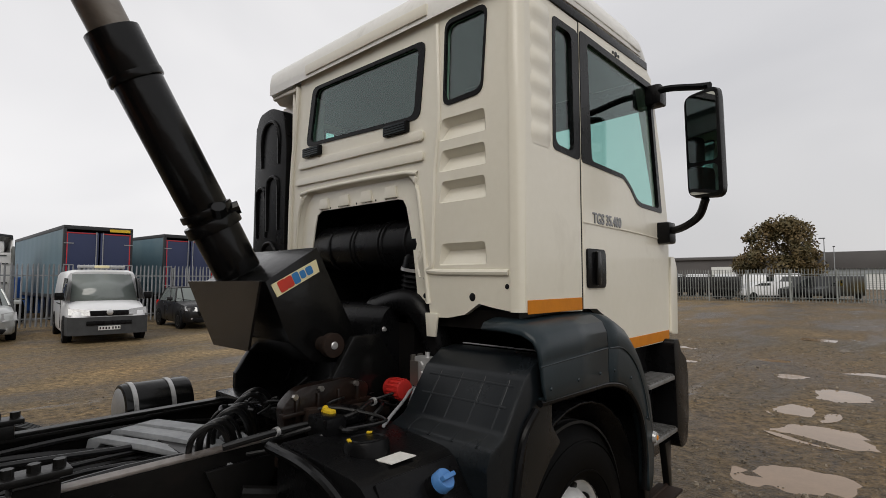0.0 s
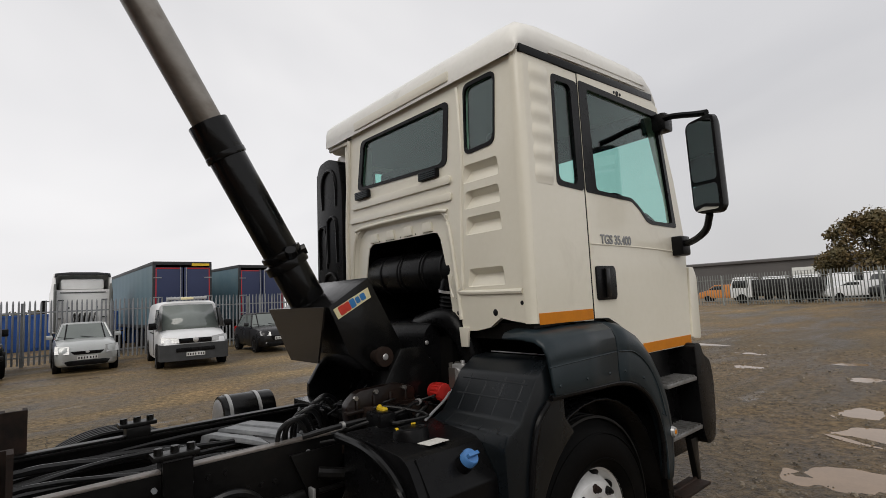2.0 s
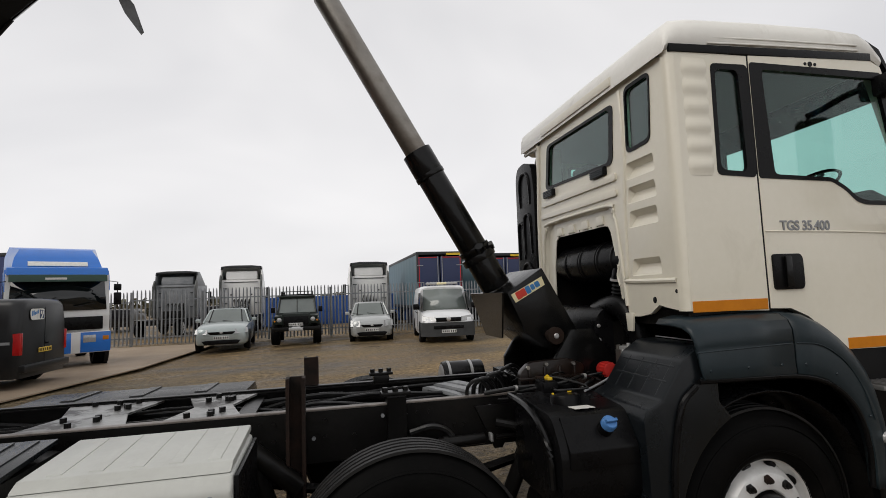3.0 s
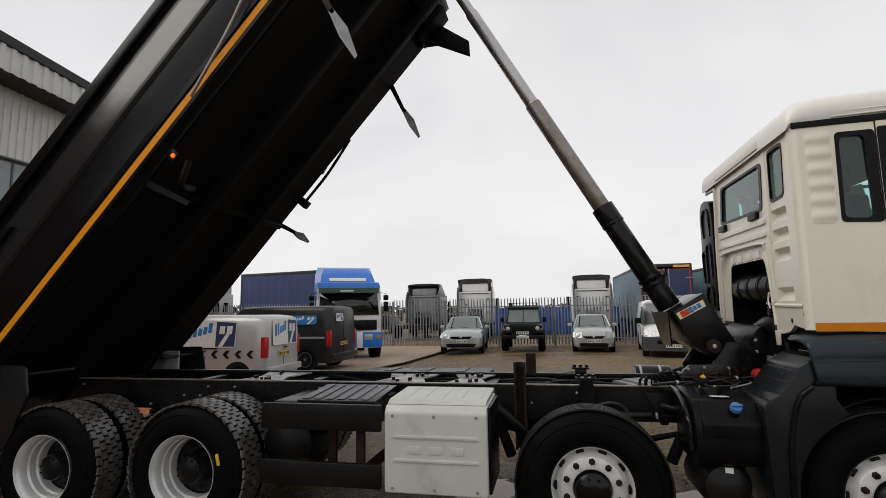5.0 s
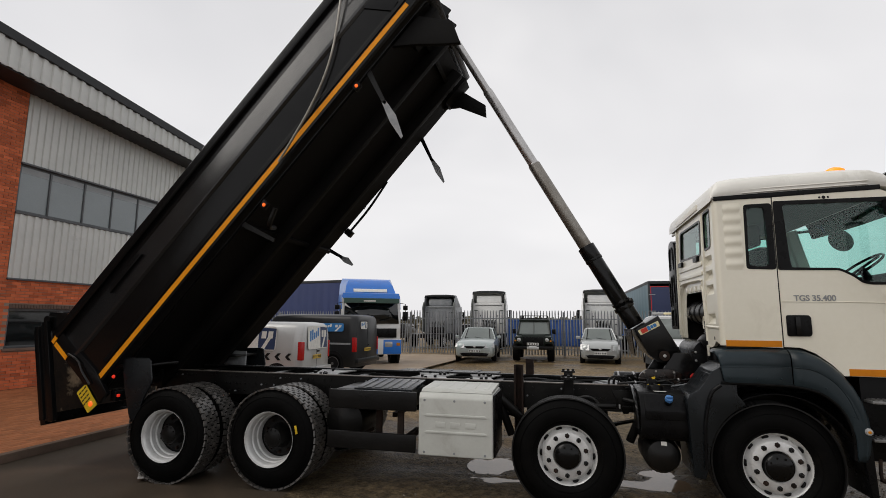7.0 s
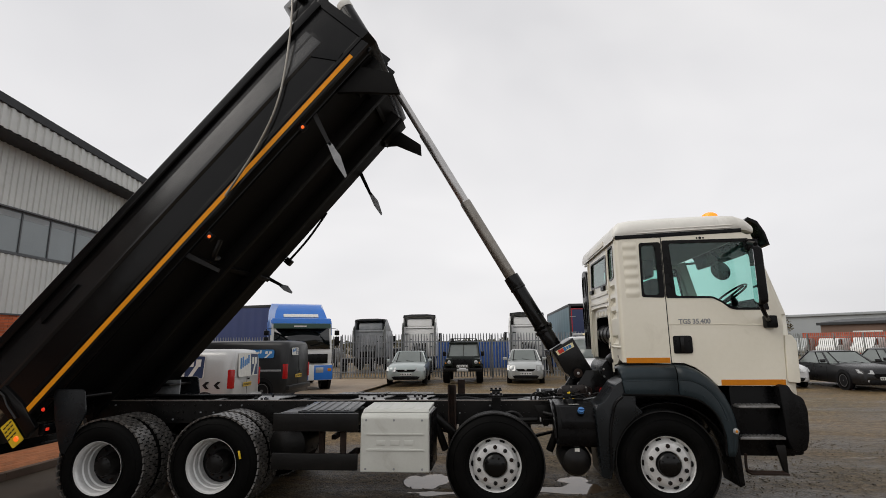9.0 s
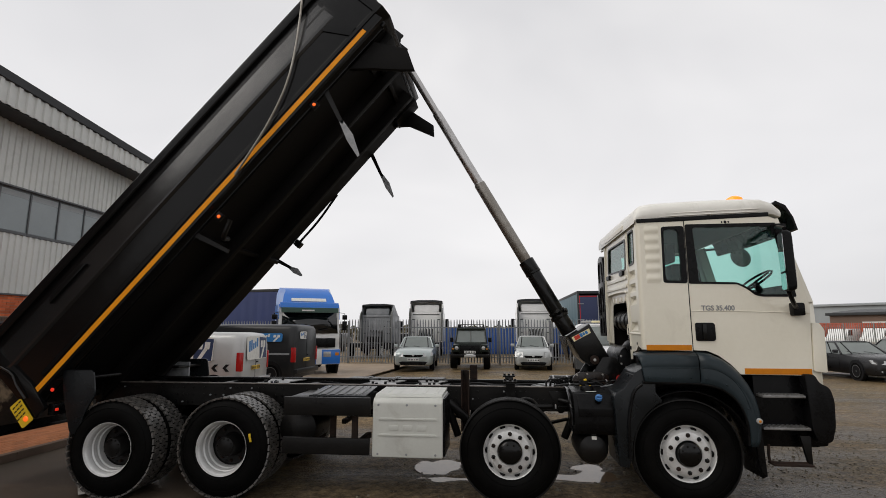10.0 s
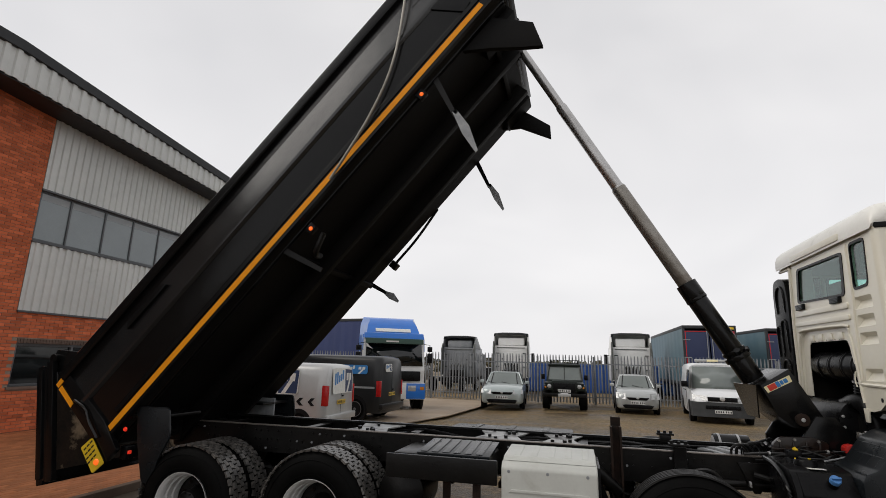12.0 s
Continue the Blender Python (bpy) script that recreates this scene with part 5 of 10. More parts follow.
    lt = part("left_air_tank", bm, GLOSSY_BLACK, truck, "glossy black air tank")
    for sb in straps:
        part("tank_band", sb, ALLOY, lt, "bright metal band")
    bm = bmesh.new()
    lathe(bm, [(0, 0.012), (0.10, 0.010), (0.128, 0.0)], pose(-1.201, 1.12, 0.98, 0, -90, 0), 28)
    part("tank_end", bm, ALLOY, lt, "bright tank end")


def build_front_wing():
    P = PLASTIC

    def shell(rows, name, parent, label=""):
        """A thin pressed skin: each row runs from the inboard edge over the shoulder to the lip."""
        bm = bmesh.new()
        loops = []
        for (ox, oz), (ix, iz) in rows:
            dx, dz = ix - ox, iz - oz
            prof = ((-0.98, 0.0), (-1.10, 0.012), (-1.175, 0.05), (-1.222, 0.14), (-1.243, 0.28), (-1.248, 0.47), (-1.246, 0.5), (-1.249, 0.53), (-1.247, 0.80), (-1.252, 0.97), (-1.245, 1.0), (-1.20, 1.0))
            loops.append([(ox + dx * k, y, oz + dz * k) for y, k in prof])
        loft(bm, loops, cap=False, close=False)
        ob = part(name, bm, P, parent, label, sharp=60)
        md = ob.modifiers.new("thickness", "SOLIDIFY")
        md.thickness = 0.012
        return ob
    w = shell([((-0.490, 1.535), (-0.440, 1.275)), ((-0.470, 1.560), (-0.435, 1.272)), ((-0.40, 1.574), (-0.38, 1.270)), ((-0.15, 1.582), (-0.15, 1.266)), ((0.106, 1.585), (0.106, 1.262))], "front_wing", truck, "dark grey plastic front wing")
    shell([((0.118, 1.585), (0.118, 1.261)), ((0.25, 1.573), (0.215, 1.247)), ((0.36, 1.525), (0.30, 1.22)), ((0.44, 1.465), (0.365, 1.18)), ((0.52, 1.39), (0.43, 1.12)), ((0.60, 1.28), (0.49, 1.03)), ((0.65, 1.17), (0.525, 0.945)), ((0.685, 1.03), (0.545, 0.86)), ((0.70, 0.90), (0.55, 0.78)), ((0.675, 0.72), (0.55, 0.70)), ((0.64, 0.65), (0.55, 0.65))], "wing_front_half", w)
    # added black sheet that stands in for the shade under the wing
    bm = bmesh.new()
    arc = [(0.64 * math.cos(radians(a)), 0.52 + 0.66 * math.sin(radians(a))) for a in range(0, 131, 10)]
    loft(bm, [[(x, -1.16, z) for x, z in arc], [(x, -0.62, z) for x, z in arc]], cap=False, close=False)
    ln = part("arch_liner", bm, BLACK_PLASTIC, w, "black sheet added for the shade under the wing")
    md = ln.modifiers.new("thickness", "SOLIDIFY")
    md.thickness = 0.012
    bm = bmesh.new()
    tube(bm, [(-0.46, -1.235, 1.268), (-0.1, -1.24, 1.262), (0.13, -1.24, 1.253), (0.30, -1.24, 1.21), (0.42, -1.24, 1.13), (0.50, -1.24, 1.01), (0.54, -1.235, 0.86), (0.54, -1.23, 0.66)], 0.014, 8)
    part("wing_lip", bm, BLACK_PLASTIC, w)
    bm = bmesh.new()
    tube(bm, [(-0.47, -1.247, 1.405), (0.1, -1.249, 1.42)], 0.0035, 6)
    tube(bm, [(0.125, -1.249, 1.42), (0.28, -1.249, 1.40), (0.42, -1.249, 1.31), (0.52, -1.249, 1.17), (0.58, -1.249, 1.0)], 0.0035, 6)
    part("wing_crease", bm, P, w)
    for x, z in ((-0.40, 1.315), (-0.18, 1.318), (0.02, 1.318), (0.17, 1.312), (0.36, 1.25), (0.55, 1.02)):
        bm = bmesh.new()
        lathe(bm, [(0, 0.005), (0.005, 0.005), (0.008, 0.0)], pose(x, -1.2495, z, 90, 0, 0), 10)
        part("rivet", bm, P, w)
    bm = bmesh.new()
    lathe(bm, [(0, 0.022), (0.026, 0.018), (0.032, 0.0)], pose(0.645, -1.245, 0.90, 90, 0, 0), 16)
    part("side_marker_lamp", bm, LAMP_CLEAR, w, "pale round side marker lamp")
    bm = bmesh.new()
    lathe(bm, [(0, 0.024), (0.012, 0.022), (0.016, 0.015)], pose(0.645, -1.245, 0.90, 90, 0, 0), 12)
    part("amber_bulb", bm, ORANGE_FLAT, w)
    # rear half of the mudguard, with its ribbed slope
    bm = bmesh.new()
    arc = [(-0.60 * math.cos(radians(a)), 0.52 + 0.62 * math.sin(radians(a))) for a in range(0, 66, 8)]
    prism(bm, [(-0.33, 1.44), (-0.43, 1.43), (-0.525, 1.37), (-0.655, 1.19), (-0.735, 1.155), (-0.76, 1.10), (-0.735, 0.42), (-0.64, 0.40)] + arc + [(-0.33, 1.16)], -1.215, -0.70, "y", 0.016, None, 2)
    P = MUD_PLASTIC
    g = part("rear_mudguard", bm, P, truck, "dark grey plastic mudguard with a ribbed slope")
    d = Vector((-0.13, 0, -0.18)).normalized()
    for k in range(4):
        bm = bmesh.new()
        y = -1.15 + 0.115 * k
        tube(bm, [(-0.527, y, 1.350), (-0.648, y, 1.182), (-0.731, y, 1.1452)], 0.0115, 12, smooth=False)
        part("rib", bm, P, g)
    for s in (0.04, 0.125):
        bm = bmesh.new()
        p = Vector((-0.525, 0, 1.375)) + d * s
        tube(bm, [(p.x + 0.008, -1.18, p.z - 0.011), (p.x + 0.008, -0.75, p.z - 0.011)], 0.0115, 12, smooth=False)
        part("rib", bm, P, g)
    bm = bmesh.new()
    tube(bm, [(-0.47, -1.225, 1.245), (-0.55, -1.225, 1.17), (-0.60, -1.225, 1.0), (-0.625, -1.225, 0.8), (-0.63, -1.225, 0.5)], 0.016, 8)
    part("mudguard_lip", bm, BLACK_PLASTIC, g)
    bm = bmesh.new()
    tube(bm, [(-0.33, -0.75, 1.445), (-0.34, -1.15, 1.445)], 0.0035, 6, smooth=False)
    part("mudguard_trim", bm, GREY_PRINT, g)


def build_ram():
    a, c = Vector((-0.825, 0.03, 1.415)), Vector((-4.08, 0.11, 7.213))
    d = (c - a).normalized()

    def at(z):
        return a + d * ((z - a.z) / d.z)
    bm = bmesh.new()
    prism(bm, [(-1.0, 1.722), (-0.752, 1.878), (-0.50, 1.42), (-0.58, 1.34), (-0.76, 1.36), (-0.88, 1.46)], -0.30, 0.30, "y", 0.006)
    b = part("ram_cradle", bm, GLOSSY_BLACK, truck, "glossy black ram cradle box with a maker's label", pose(-0.07, 0, 0.005))
    bm = bmesh.new()
    prism(bm, [(-0.975, 1.708), (-0.758, 1.821), (-0.738, 1.766), (-0.945, 1.656)], -0.304, -0.301, "y")
    lab = part("label", bm, CREAM_LABEL, b, "cream label with red and blue lettering bars")
    ang = math.degrees(math.atan2(0.113, 0.217))
    u = Vector((0.217, 0, 0.113)).normalized()
    o = Vector((-0.857, -0.3055, 1.738))
    # brand lettering as plain rounded strokes
    for k, (w, h, mt) in enumerate(((0.040, 0.052, RED_PRINT), (0.035, 0.050, RED_PRINT), (0.034, 0.050, BLUE_PRINT), (0.028, 0.036, BLUE_PRINT), (0.034, 0.038, BLUE_PRINT))):
        bm = bmesh.new()
        prism(bm, rounded([(-w / 2, -h / 2), (w / 2, -h / 2), (w / 2, h / 2), (-w / 2, h / 2)], 0.009, 3), -0.0005, 0.001, "y")
        part("print_shape", bm, mt, b, m=Matrix.Translation(o + u * (-0.072 + 0.036 * k)) @ pose(0, 0, 0, 0, -ang, 0))
    bm = bmesh.new()
    sheet(bm, [(-0.36, 1.725), (0.36, 1.725), (0.17, 1.42), (-0.17, 1.42)], [], -1.012, -1.0, "x", pose(0, 0, 0))
    part("cradle_face", bm, CRADLE_BLACK, b, "worn black cradle front plate", m=pose(-1.05, 0, 1.725, 0, -10, 0) @ pose(1.005, 0, -1.725))
    bm = bmesh.new()
    cyl(bm, (-0.72, -0.36, 1.44), (-0.72, 0.36, 1.44), 0.035, seg=16)
    cyl(bm, (-0.72, -0.40, 1.44), (-0.72, -0.36, 1.44), 0.055, seg=16, bev=0.006)
    part("pivot_pin", bm, RUST, b, "greased pivot pin")
    bm = bmesh.new()
    lathe(bm, [(0, 0.006), (0.014, 0.005), (0.018, 0)], pose(-0.72, -0.40, 1.44, 90, 0, 0), 12)
    part("grease_nipple", bm, ALLOY, b)
    bm = bmesh.new()
    prism(bm, [(-0.86, 1.12), (-0.42, 1.12), (-0.42, 1.30), (-0.55, 1.48), (-0.70, 1.48), (-0.86, 1.24)], -0.42, -0.385, "y", 0.006)
    prism(bm, [(-0.86, 1.12), (-0.42, 1.12), (-0.42, 1.30), (-0.55, 1.48), (-0.70, 1.48), (-0.86, 1.24)], 0.385, 0.42, "y", 0.006)
    box(bm, -0.95, -0.35, -0.42, 0.42, 1.115, 1.16, 0.006)
    part("ram_bracket", bm, GLOSSY_BLACK, truck, "dark greasy ram mounting bracket")
    for s in (-0.43,):
        bm = bmesh.new()
        lathe(bm, [(0, 0.006), (0.016, 0.005), (0.02, 0)], pose(-0.832, s, 1.258, 90, 0, 0), 12)
        part("bracket_bolt", bm, ALLOY, truck)
    stages = ((1.77, 1.99, 0.104, GLOSSY_BLACK), (1.98, 2.57, 0.099, GLOSSY_BLACK), (2.57, 2.735, 0.105, GLOSSY_BLACK), (2.735, 3.837, 0.080, CHROME_GREY), (3.837, 4.92, 0.066, RAM_STEEL), (4.92, 6.33, 0.054, RAM_STEEL))
    for z0, z1, r, mt in stages:
        bm = bmesh.new()
        cyl(bm, at(z0), at(z1), r, seg=32, bev=0.004)
        part("ram_stage", bm, mt, truck, "telescopic hydraulic ram stage")
    for z, r, h in ((1.985, 0.122, 0.045), (2.04, 0.114, 0.03), (2.57, 0.108, 0.03), (3.837, 0.074, 0.035), (4.92, 0.063, 0.03)):
        bm = bmesh.new()
        cyl(bm, at(z - h / 2), at(z + h / 2), r, seg=32, bev=0.006)
        part("ram_collar", bm, GLOSSY_BLACK if z < 3 else RAM_STEEL, truck, "ram collar")
    bm = bmesh.new()
    cyl(bm, at(2.02), at(2.02) + Vector((0.11, -0.06, 0.05)), 0.03, seg=10)
    cyl(bm, at(2.02) + Vector((0, -0.11, 0)), at(2.02) + Vector((-0.02, -0.14, 0.03)), 0.03, seg=10)
    part("ram_port", bm, GLOSSY_BLACK, truck, "black ram pipe port")
    bm = bmesh.new()
    cyl(bm, at(6.10), at(7.21), 0.115, seg=30, bev=0.006)
    cover = part("ram_cover", bm, BODY_BLACK, truck, "dark tube over the head of the ram")
    bm = bmesh.new()
    cyl(bm, at(7.14), at(7.24), 0.122, seg=30, bev=0.01)
    part("cover_cap", bm, LABEL_WHITE, cover, "pale end cap")
    bm = bmesh.new()
    cyl(bm, at(6.10) + Vector((0, -0.22, 0)), at(6.10) + Vector((0, 0.22, 0)), 0.07, seg=20, bev=0.01)
    for s in (-0.2, 0.17):
        box(bm, -0.12, 0.12, s, s + 0.03, -0.14, 0.14, 0.02, Matrix.Translation(at(6.10)) @ pose(0, 0, 0, 0, -48.8, 0))
    part("ram_trunnion", bm, BODY_BLACK, truck, "black trunnion bracket at the ram head")


BODY_POSE = pose(-7.49, 0, 0.98, 0, -48.55, 0) @ Matrix.Diagonal((1.064, 1, 1.048, 1))
HALF = 1.25


def build_tipper_body():
    """Body built level, x from tail to head, z from the reflective strip upward, then tipped."""
    L = 5.86
    bm = bmesh.new()
    # tub: floor, two sides, bulkhead
    box(bm, 0.0, L, -1.17, 1.17, -0.10, -0.03, 0.006)
    for s in (-1, 1):
        y0, y1 = sorted((s * HALF, s * (HALF - 0.05)))
        prism(bm, [(-0.02, 0.0), (-0.02, 0.80), (0.02, 0.84), (L, 0.84), (L, -0.02), (0.0, -0.02)], y0, y1, "y", 0.006)
        prism(bm, [(s * HALF, -0.01), (s * 1.15, -0.10), (s * 1.12, -0.08), (s * 1.20, 0.0)], 0.0, L, "x")
    box(bm, L - 0.06, L, -1.20, 1.20, -0.10, 1.05, 0.006)
    body = part("tipper_body", bm, BODY_BLACK, truck, "black steel tipper body, raised", BODY_POSE)
    # top rails
    for s in (-1, 1):
        bm = bmesh.new()
        prism(bm, [(s * 1.20, 0.80), (s * 1.285, 0.78), (s * 1.295, 0.80), (s * 1.295, 0.875), (s * 1.27, 0.90), (s * 1.19, 0.90)], 0.04, L + 0.02, "x", 0.006)
        part("top_rail", bm, BODY_BLACK, body)
        # swage takes the lighter tone with the sky's reflection painted in
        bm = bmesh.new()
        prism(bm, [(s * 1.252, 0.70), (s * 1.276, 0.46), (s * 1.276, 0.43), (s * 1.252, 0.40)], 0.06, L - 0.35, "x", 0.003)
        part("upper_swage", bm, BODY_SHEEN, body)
        bm = bmesh.new()
        box(bm, 0.02, 5.62, s * 1.252 - 0.002 if s > 0 else -1.256, s * 1.256 if s > 0 else -1.252, -0.018, 0.04, 0.001, None, 1)
        part("reflective_strip", bm, ORANGE, body, "amber reflective strip along the side")
        # lower side rail in which the strip sits
        bm = bmesh.new()
        prism(bm, [(s * 1.248, -0.035), (s * 1.262, -0.03), (s * 1.262, -0.055), (s * 1.23, -0.07)], 0.0, L, "x")
        prism(bm, [(s * 1.248, 0.055), (s * 1.266, 0.06), (s * 1.266, 0.10), (s * 1.248, 0.12)], 0.3, L, "x")
        part("lower_swage", bm, BODY_BLACK, body)
        # runner under the floor
        bm = bmesh.new()
        box(bm, 0.1, 5.75, s * 0.44 - 0.045, s * 0.44 + 0.045, -0.27, -0.10, 0.006)
        part("floor_runner", bm, UNDER_BLACK, body, "long underside runner")
        # foot plates at the head
        bm = bmesh.new()
        if s < 0:
            prism(bm, [(5.15, -0.08), (5.60, -0.08), (5.79, -0.49), (5.65, -0.74), (5.54, -0.60), (5.36, -0.34)], -1.14, -1.08, "y", 0.008)
        else:
            prism(bm, [(5.30, -0.08), (5.70, -0.10), (5.75, -0.60), (5.62, -0.73), (5.50, -0.30)], 1.0, 1.06, "y", 0.008)
        box(bm, 5.38, 5.83, min(s * 1.05, s * 0.75), max(s * 1.05, s * 0.75), -0.2, -0.1, 0.01)
        part("head_foot_plate", bm, UNDER_BLACK, body, "black angled plate at the foot of the bulkhead")
    # underside: smooth floor sheet with cross folds
    bm = bmesh.new()
    box(bm, 0.05, 5.8, -1.14, 1.14, -0.115, -0.101)
    for k in range(2):
        x = 2.55 + 3.0 * k
        box(bm, x - 0.03, x + 0.03, -1.1, 1.1, -0.17, -0.115, 0.006)
    part("underside", bm, UNDER_BLACK, body, "black underside sheet")
    # head: bulkhead frame, sheeting gear
    bm = bmesh.new()
    prism(bm, [(-1.27, 0.05), (-1.27, 0.86), (-1.05, 1.12), (1.05, 1.12), (1.27, 0.86), (1.27, 0.05), (1.15, -0.05), (-1.15, -0.05)], L, L + 0.12, "x", 0.012)
    for s in (-1, 1):
        box(bm, L - 0.35, L + 0.16, s * 1.20 - 0.06, s * 1.20 + 0.06, 0.86, 1.0, 0.015)
    box(bm, L + 0.12, L + 0.20, -0.32, 0.32, 0.1, 1.1, 0.01)
    part("bulkhead", bm, BODY_BLACK, body, "black bulkhead frame")
    bm = bmesh.new()
    prism(bm, [(-1.25, 1.0), (-1.25, 1.12), (-1.1, 1.30), (1.1, 1.30), (1.25, 1.12), (1.25, 1.0)], L - 0.25, L + 0.22, "x", 0.02)
    part("sheet_roll_cover", bm, BODY_BLACK, body, "black sheet roller cover")
    bm = bmesh.new()
    cyl(bm, (L - 0.05, -1.33, 1.06), (L - 0.05, 1.33, 1.06), 0.06, seg=18, bev=0.006)
    part("sheet_roller", bm, BLACK_PLASTIC, body)
    bm = bmesh.new()
    tube(bm, [(3.38, -1.30, -0.04), (4.08, -1.31, 0.09), (4.66, -1.31, 0.31), (5.29, -1.32, 0.74), (5.78, -1.32, 1.17), (6.15, -1.31, 1.58), (6.35, -1.30, 1.75)], 0.014, 10)
    part("sheet_arm", bm, CHROME_GREY, body, "bright curved sheeting arm")
    bm = bmesh.new()
    tube(bm, [(3.38, 1.30, -0.04), (4.08, 1.31, 0.09), (4.66, 1.31, 0.31), (5.29, 1.32, 0.74), (5.78, 1.32, 1.17), (6.15, 1.31, 1.58), (6.35, 1.30, 1.75)], 0.014, 10)
    part("sheet_arm", bm, CHROME_GREY, body, "bright curved sheeting arm")
    bm = bmesh.new()
    tube(bm, [(6.35, -1.30, 1.75), (6.42, -0.8, 1.80), (6.42, 0.8, 1.80), (6.35, 1.30, 1.75)], 0.020, 10)
    part("sheet_bow", bm, BLACK, body)
    bm = bmesh.new()
    prism(bm, [(5.2, 0.60), (5.55, 0.62), (5.58, 0.12), (5.46, 0.10)], -1.264, -1.252, "y", 0.003)
    part("side_gusset", bm, BODY_BLACK, body)
    bm = bmesh.new()
    prism(bm, [(0.9, 0.60), (1.5, 0.60), (1.45, 0.66), (0.95, 0.66)], -1.30, -1.255, "y", 0.006)
    part("side_step", bm, BODY_BLACK, body)
    # marker lamps, arms and flaps under the edge
    for u, n in ((4.58, -0.13), (2.90, -0.19)):
        bm = bmesh.new()
        lathe(bm, [(0, 0.018), (0.014, 0.015), (0.020, 0.006), (0.021, 0)], pose(u, -1.212, n, 90, 0, 0), 14)
        lamp = part("marker_lamp", bm, LAMP_AMBER, body, "small lit amber side marker lamp")
        bm = bmesh.new()
        box(bm, u - 0.045, u + 0.045, -1.21, -1.15, n - 0.03, n + 0.05, 0.006)
        part("lamp_bracket", bm, BLACK_PLASTIC, body)
    bm = bmesh.new()
    lathe(bm, [(0, 0.016), (0.016, 0.013), (0.022, 0.0)], pose(0.28, -1.262, -0.14, 90, 0, 0), 14)
    part("marker_lamp", bm, LAMP_RED_ON, body, "small lit red marker lamp")
    for s, rows in ((-1, ((4.80, -0.08, 4.62, -0.54, 4.45, -1.0), (2.55, -0.07, 2.68, -0.55, None, None))), (1, ((4.80, -0.08, 4.63, -0.48, 4.49, -0.88), (2.55, -0.07, 2.62, -0.36, 2.66, -0.62)))):
        for u0, n0, u1, n1, u2, n2 in rows:
            bm = bmesh.new()
            y = s * 1.15
            d = Vector((u1 - u0, 0, n1 - n0)).normalized() * 0.03
            e = Vector((-d.z, 0, d.x))
            prism(bm, [(u0 - e.x, n0 - e.z), (u0 + e.x, n0 + e.z), (u1 + e.x * 0.7, n1 + e.z * 0.7), (u1 - e.x * 0.7, n1 - e.z * 0.7)], y - 0.008, y + 0.008, "y")
            arm = part("mudflap_arm", bm, BLACK, body, "black flat mudflap arm")
            if u2 is not None:
                bm = bmesh.new()
                mid = ((u1 + u2) / 2, (n1 + n2) / 2)
                w = 0.065
                prism(bm, [(u1 - 0.01, n1), (u1 + 0.03, n1 - 0.02), (mid[0] + w, mid[1]), (u2 + 0.02, n2), (u2 - 0.01, n2), (mid[0] - w * 0.5, mid[1])], y - 0.12, y - 0.112, "y")
                prism(bm, [(u1 - 0.01, n1), (u1 + 0.03, n1 - 0.02), (u1 + 0.02, n1 - 0.05), (u1 - 0.01, n1 - 0.05)], y - 0.12, y + 0.01, "y")
                part("flap", bm, WRAP, arm, "grey rubber flap")
    bm = bmesh.new()
    tube(bm, [(2.95, -1.16, -0.30), (2.75, -1.12, -0.36), (2.72, -0.9, -0.30)], 0.03, 8)
    part("hydraulic_elbow", bm, BLACK, body)
    bm = bmesh.new()
    tube(bm, [(3.95, 1.16, -0.11), (3.45, 1.17, -0.165), (3.0, 1.16, -0.175)], 0.018, 8)
    box(bm, 2.92, 3.02, 1.1, 1.2, -0.24, -0.13, 0.01)
    part("tailgate_linkage", bm, BLACK, body)
    # tail: corner post, strips, marker board
    for s in (-1, 1):
        bm = bmesh.new()
        prism(bm, [(-0.06, -0.22), (0.10, -0.22), (0.16, 0.10), (0.12, 0.80), (0.04, 0.92), (-0.06, 0.80)], s * 1.245 - 0.03, s * 1.245 + 0.03, "y", 0.01)
        part("tail_post", bm, BODY_BLACK, body)
    for pts in (((-0.05, 0.775), (0.185, 0.795), (0.185, 0.845), (-0.05, 0.825)), ((-0.055, 0.76), (-0.055, 0.50), (-0.005, 0.51), (-0.005, 0.765))):
        bm = bmesh.new()
        prism(bm, pts, -1.284, -1.278, "y")
        part("tail_strip", bm, ORANGE, body, "amber corner reflector strip")
    bm = bmesh.new()
    prism(bm, rounded([(-0.13, 0.07), (0.02, 0.05), (-0.02, -0.24), (-0.17, -0.22)], 0.02), -1.30, -1.288, "y")
    board = part("marker_board", bm, YELLOW, body, "yellow slotted rear marker board with a lit lamp", pose(-0.04, 0, 0.012))
    for i in range(3):
        for k in range(4):
            bm = bmesh.new()
            box(bm, -0.115 + 0.045 * i - 0.014 * k, -0.08 + 0.045 * i - 0.014 * k, -1.302, -1.299, 0.015 - 0.045 * k, 0.03 - 0.045 * k)
            part("slot", bm, INK, board)
    bm = bmesh.new()
    lathe(bm, [(0, 0.014), (0.022, 0.012), (0.03, 0.0)], pose(-0.075, -1.30, -0.17, 90, 0, 0), 16)
    part("board_lamp", bm, LAMP_AMBER, board, "lit amber lamp")
    bm = bmesh.new()
    tube(bm, [(0.03, -1.29, 0.52), (0.08, -1.30, 0.35), (0.05, -1.31, 0.2), (0.02, -1.30, 0.02)], 0.012, 7)
    part("lamp_cable", bm, HOSE, body)
    return body


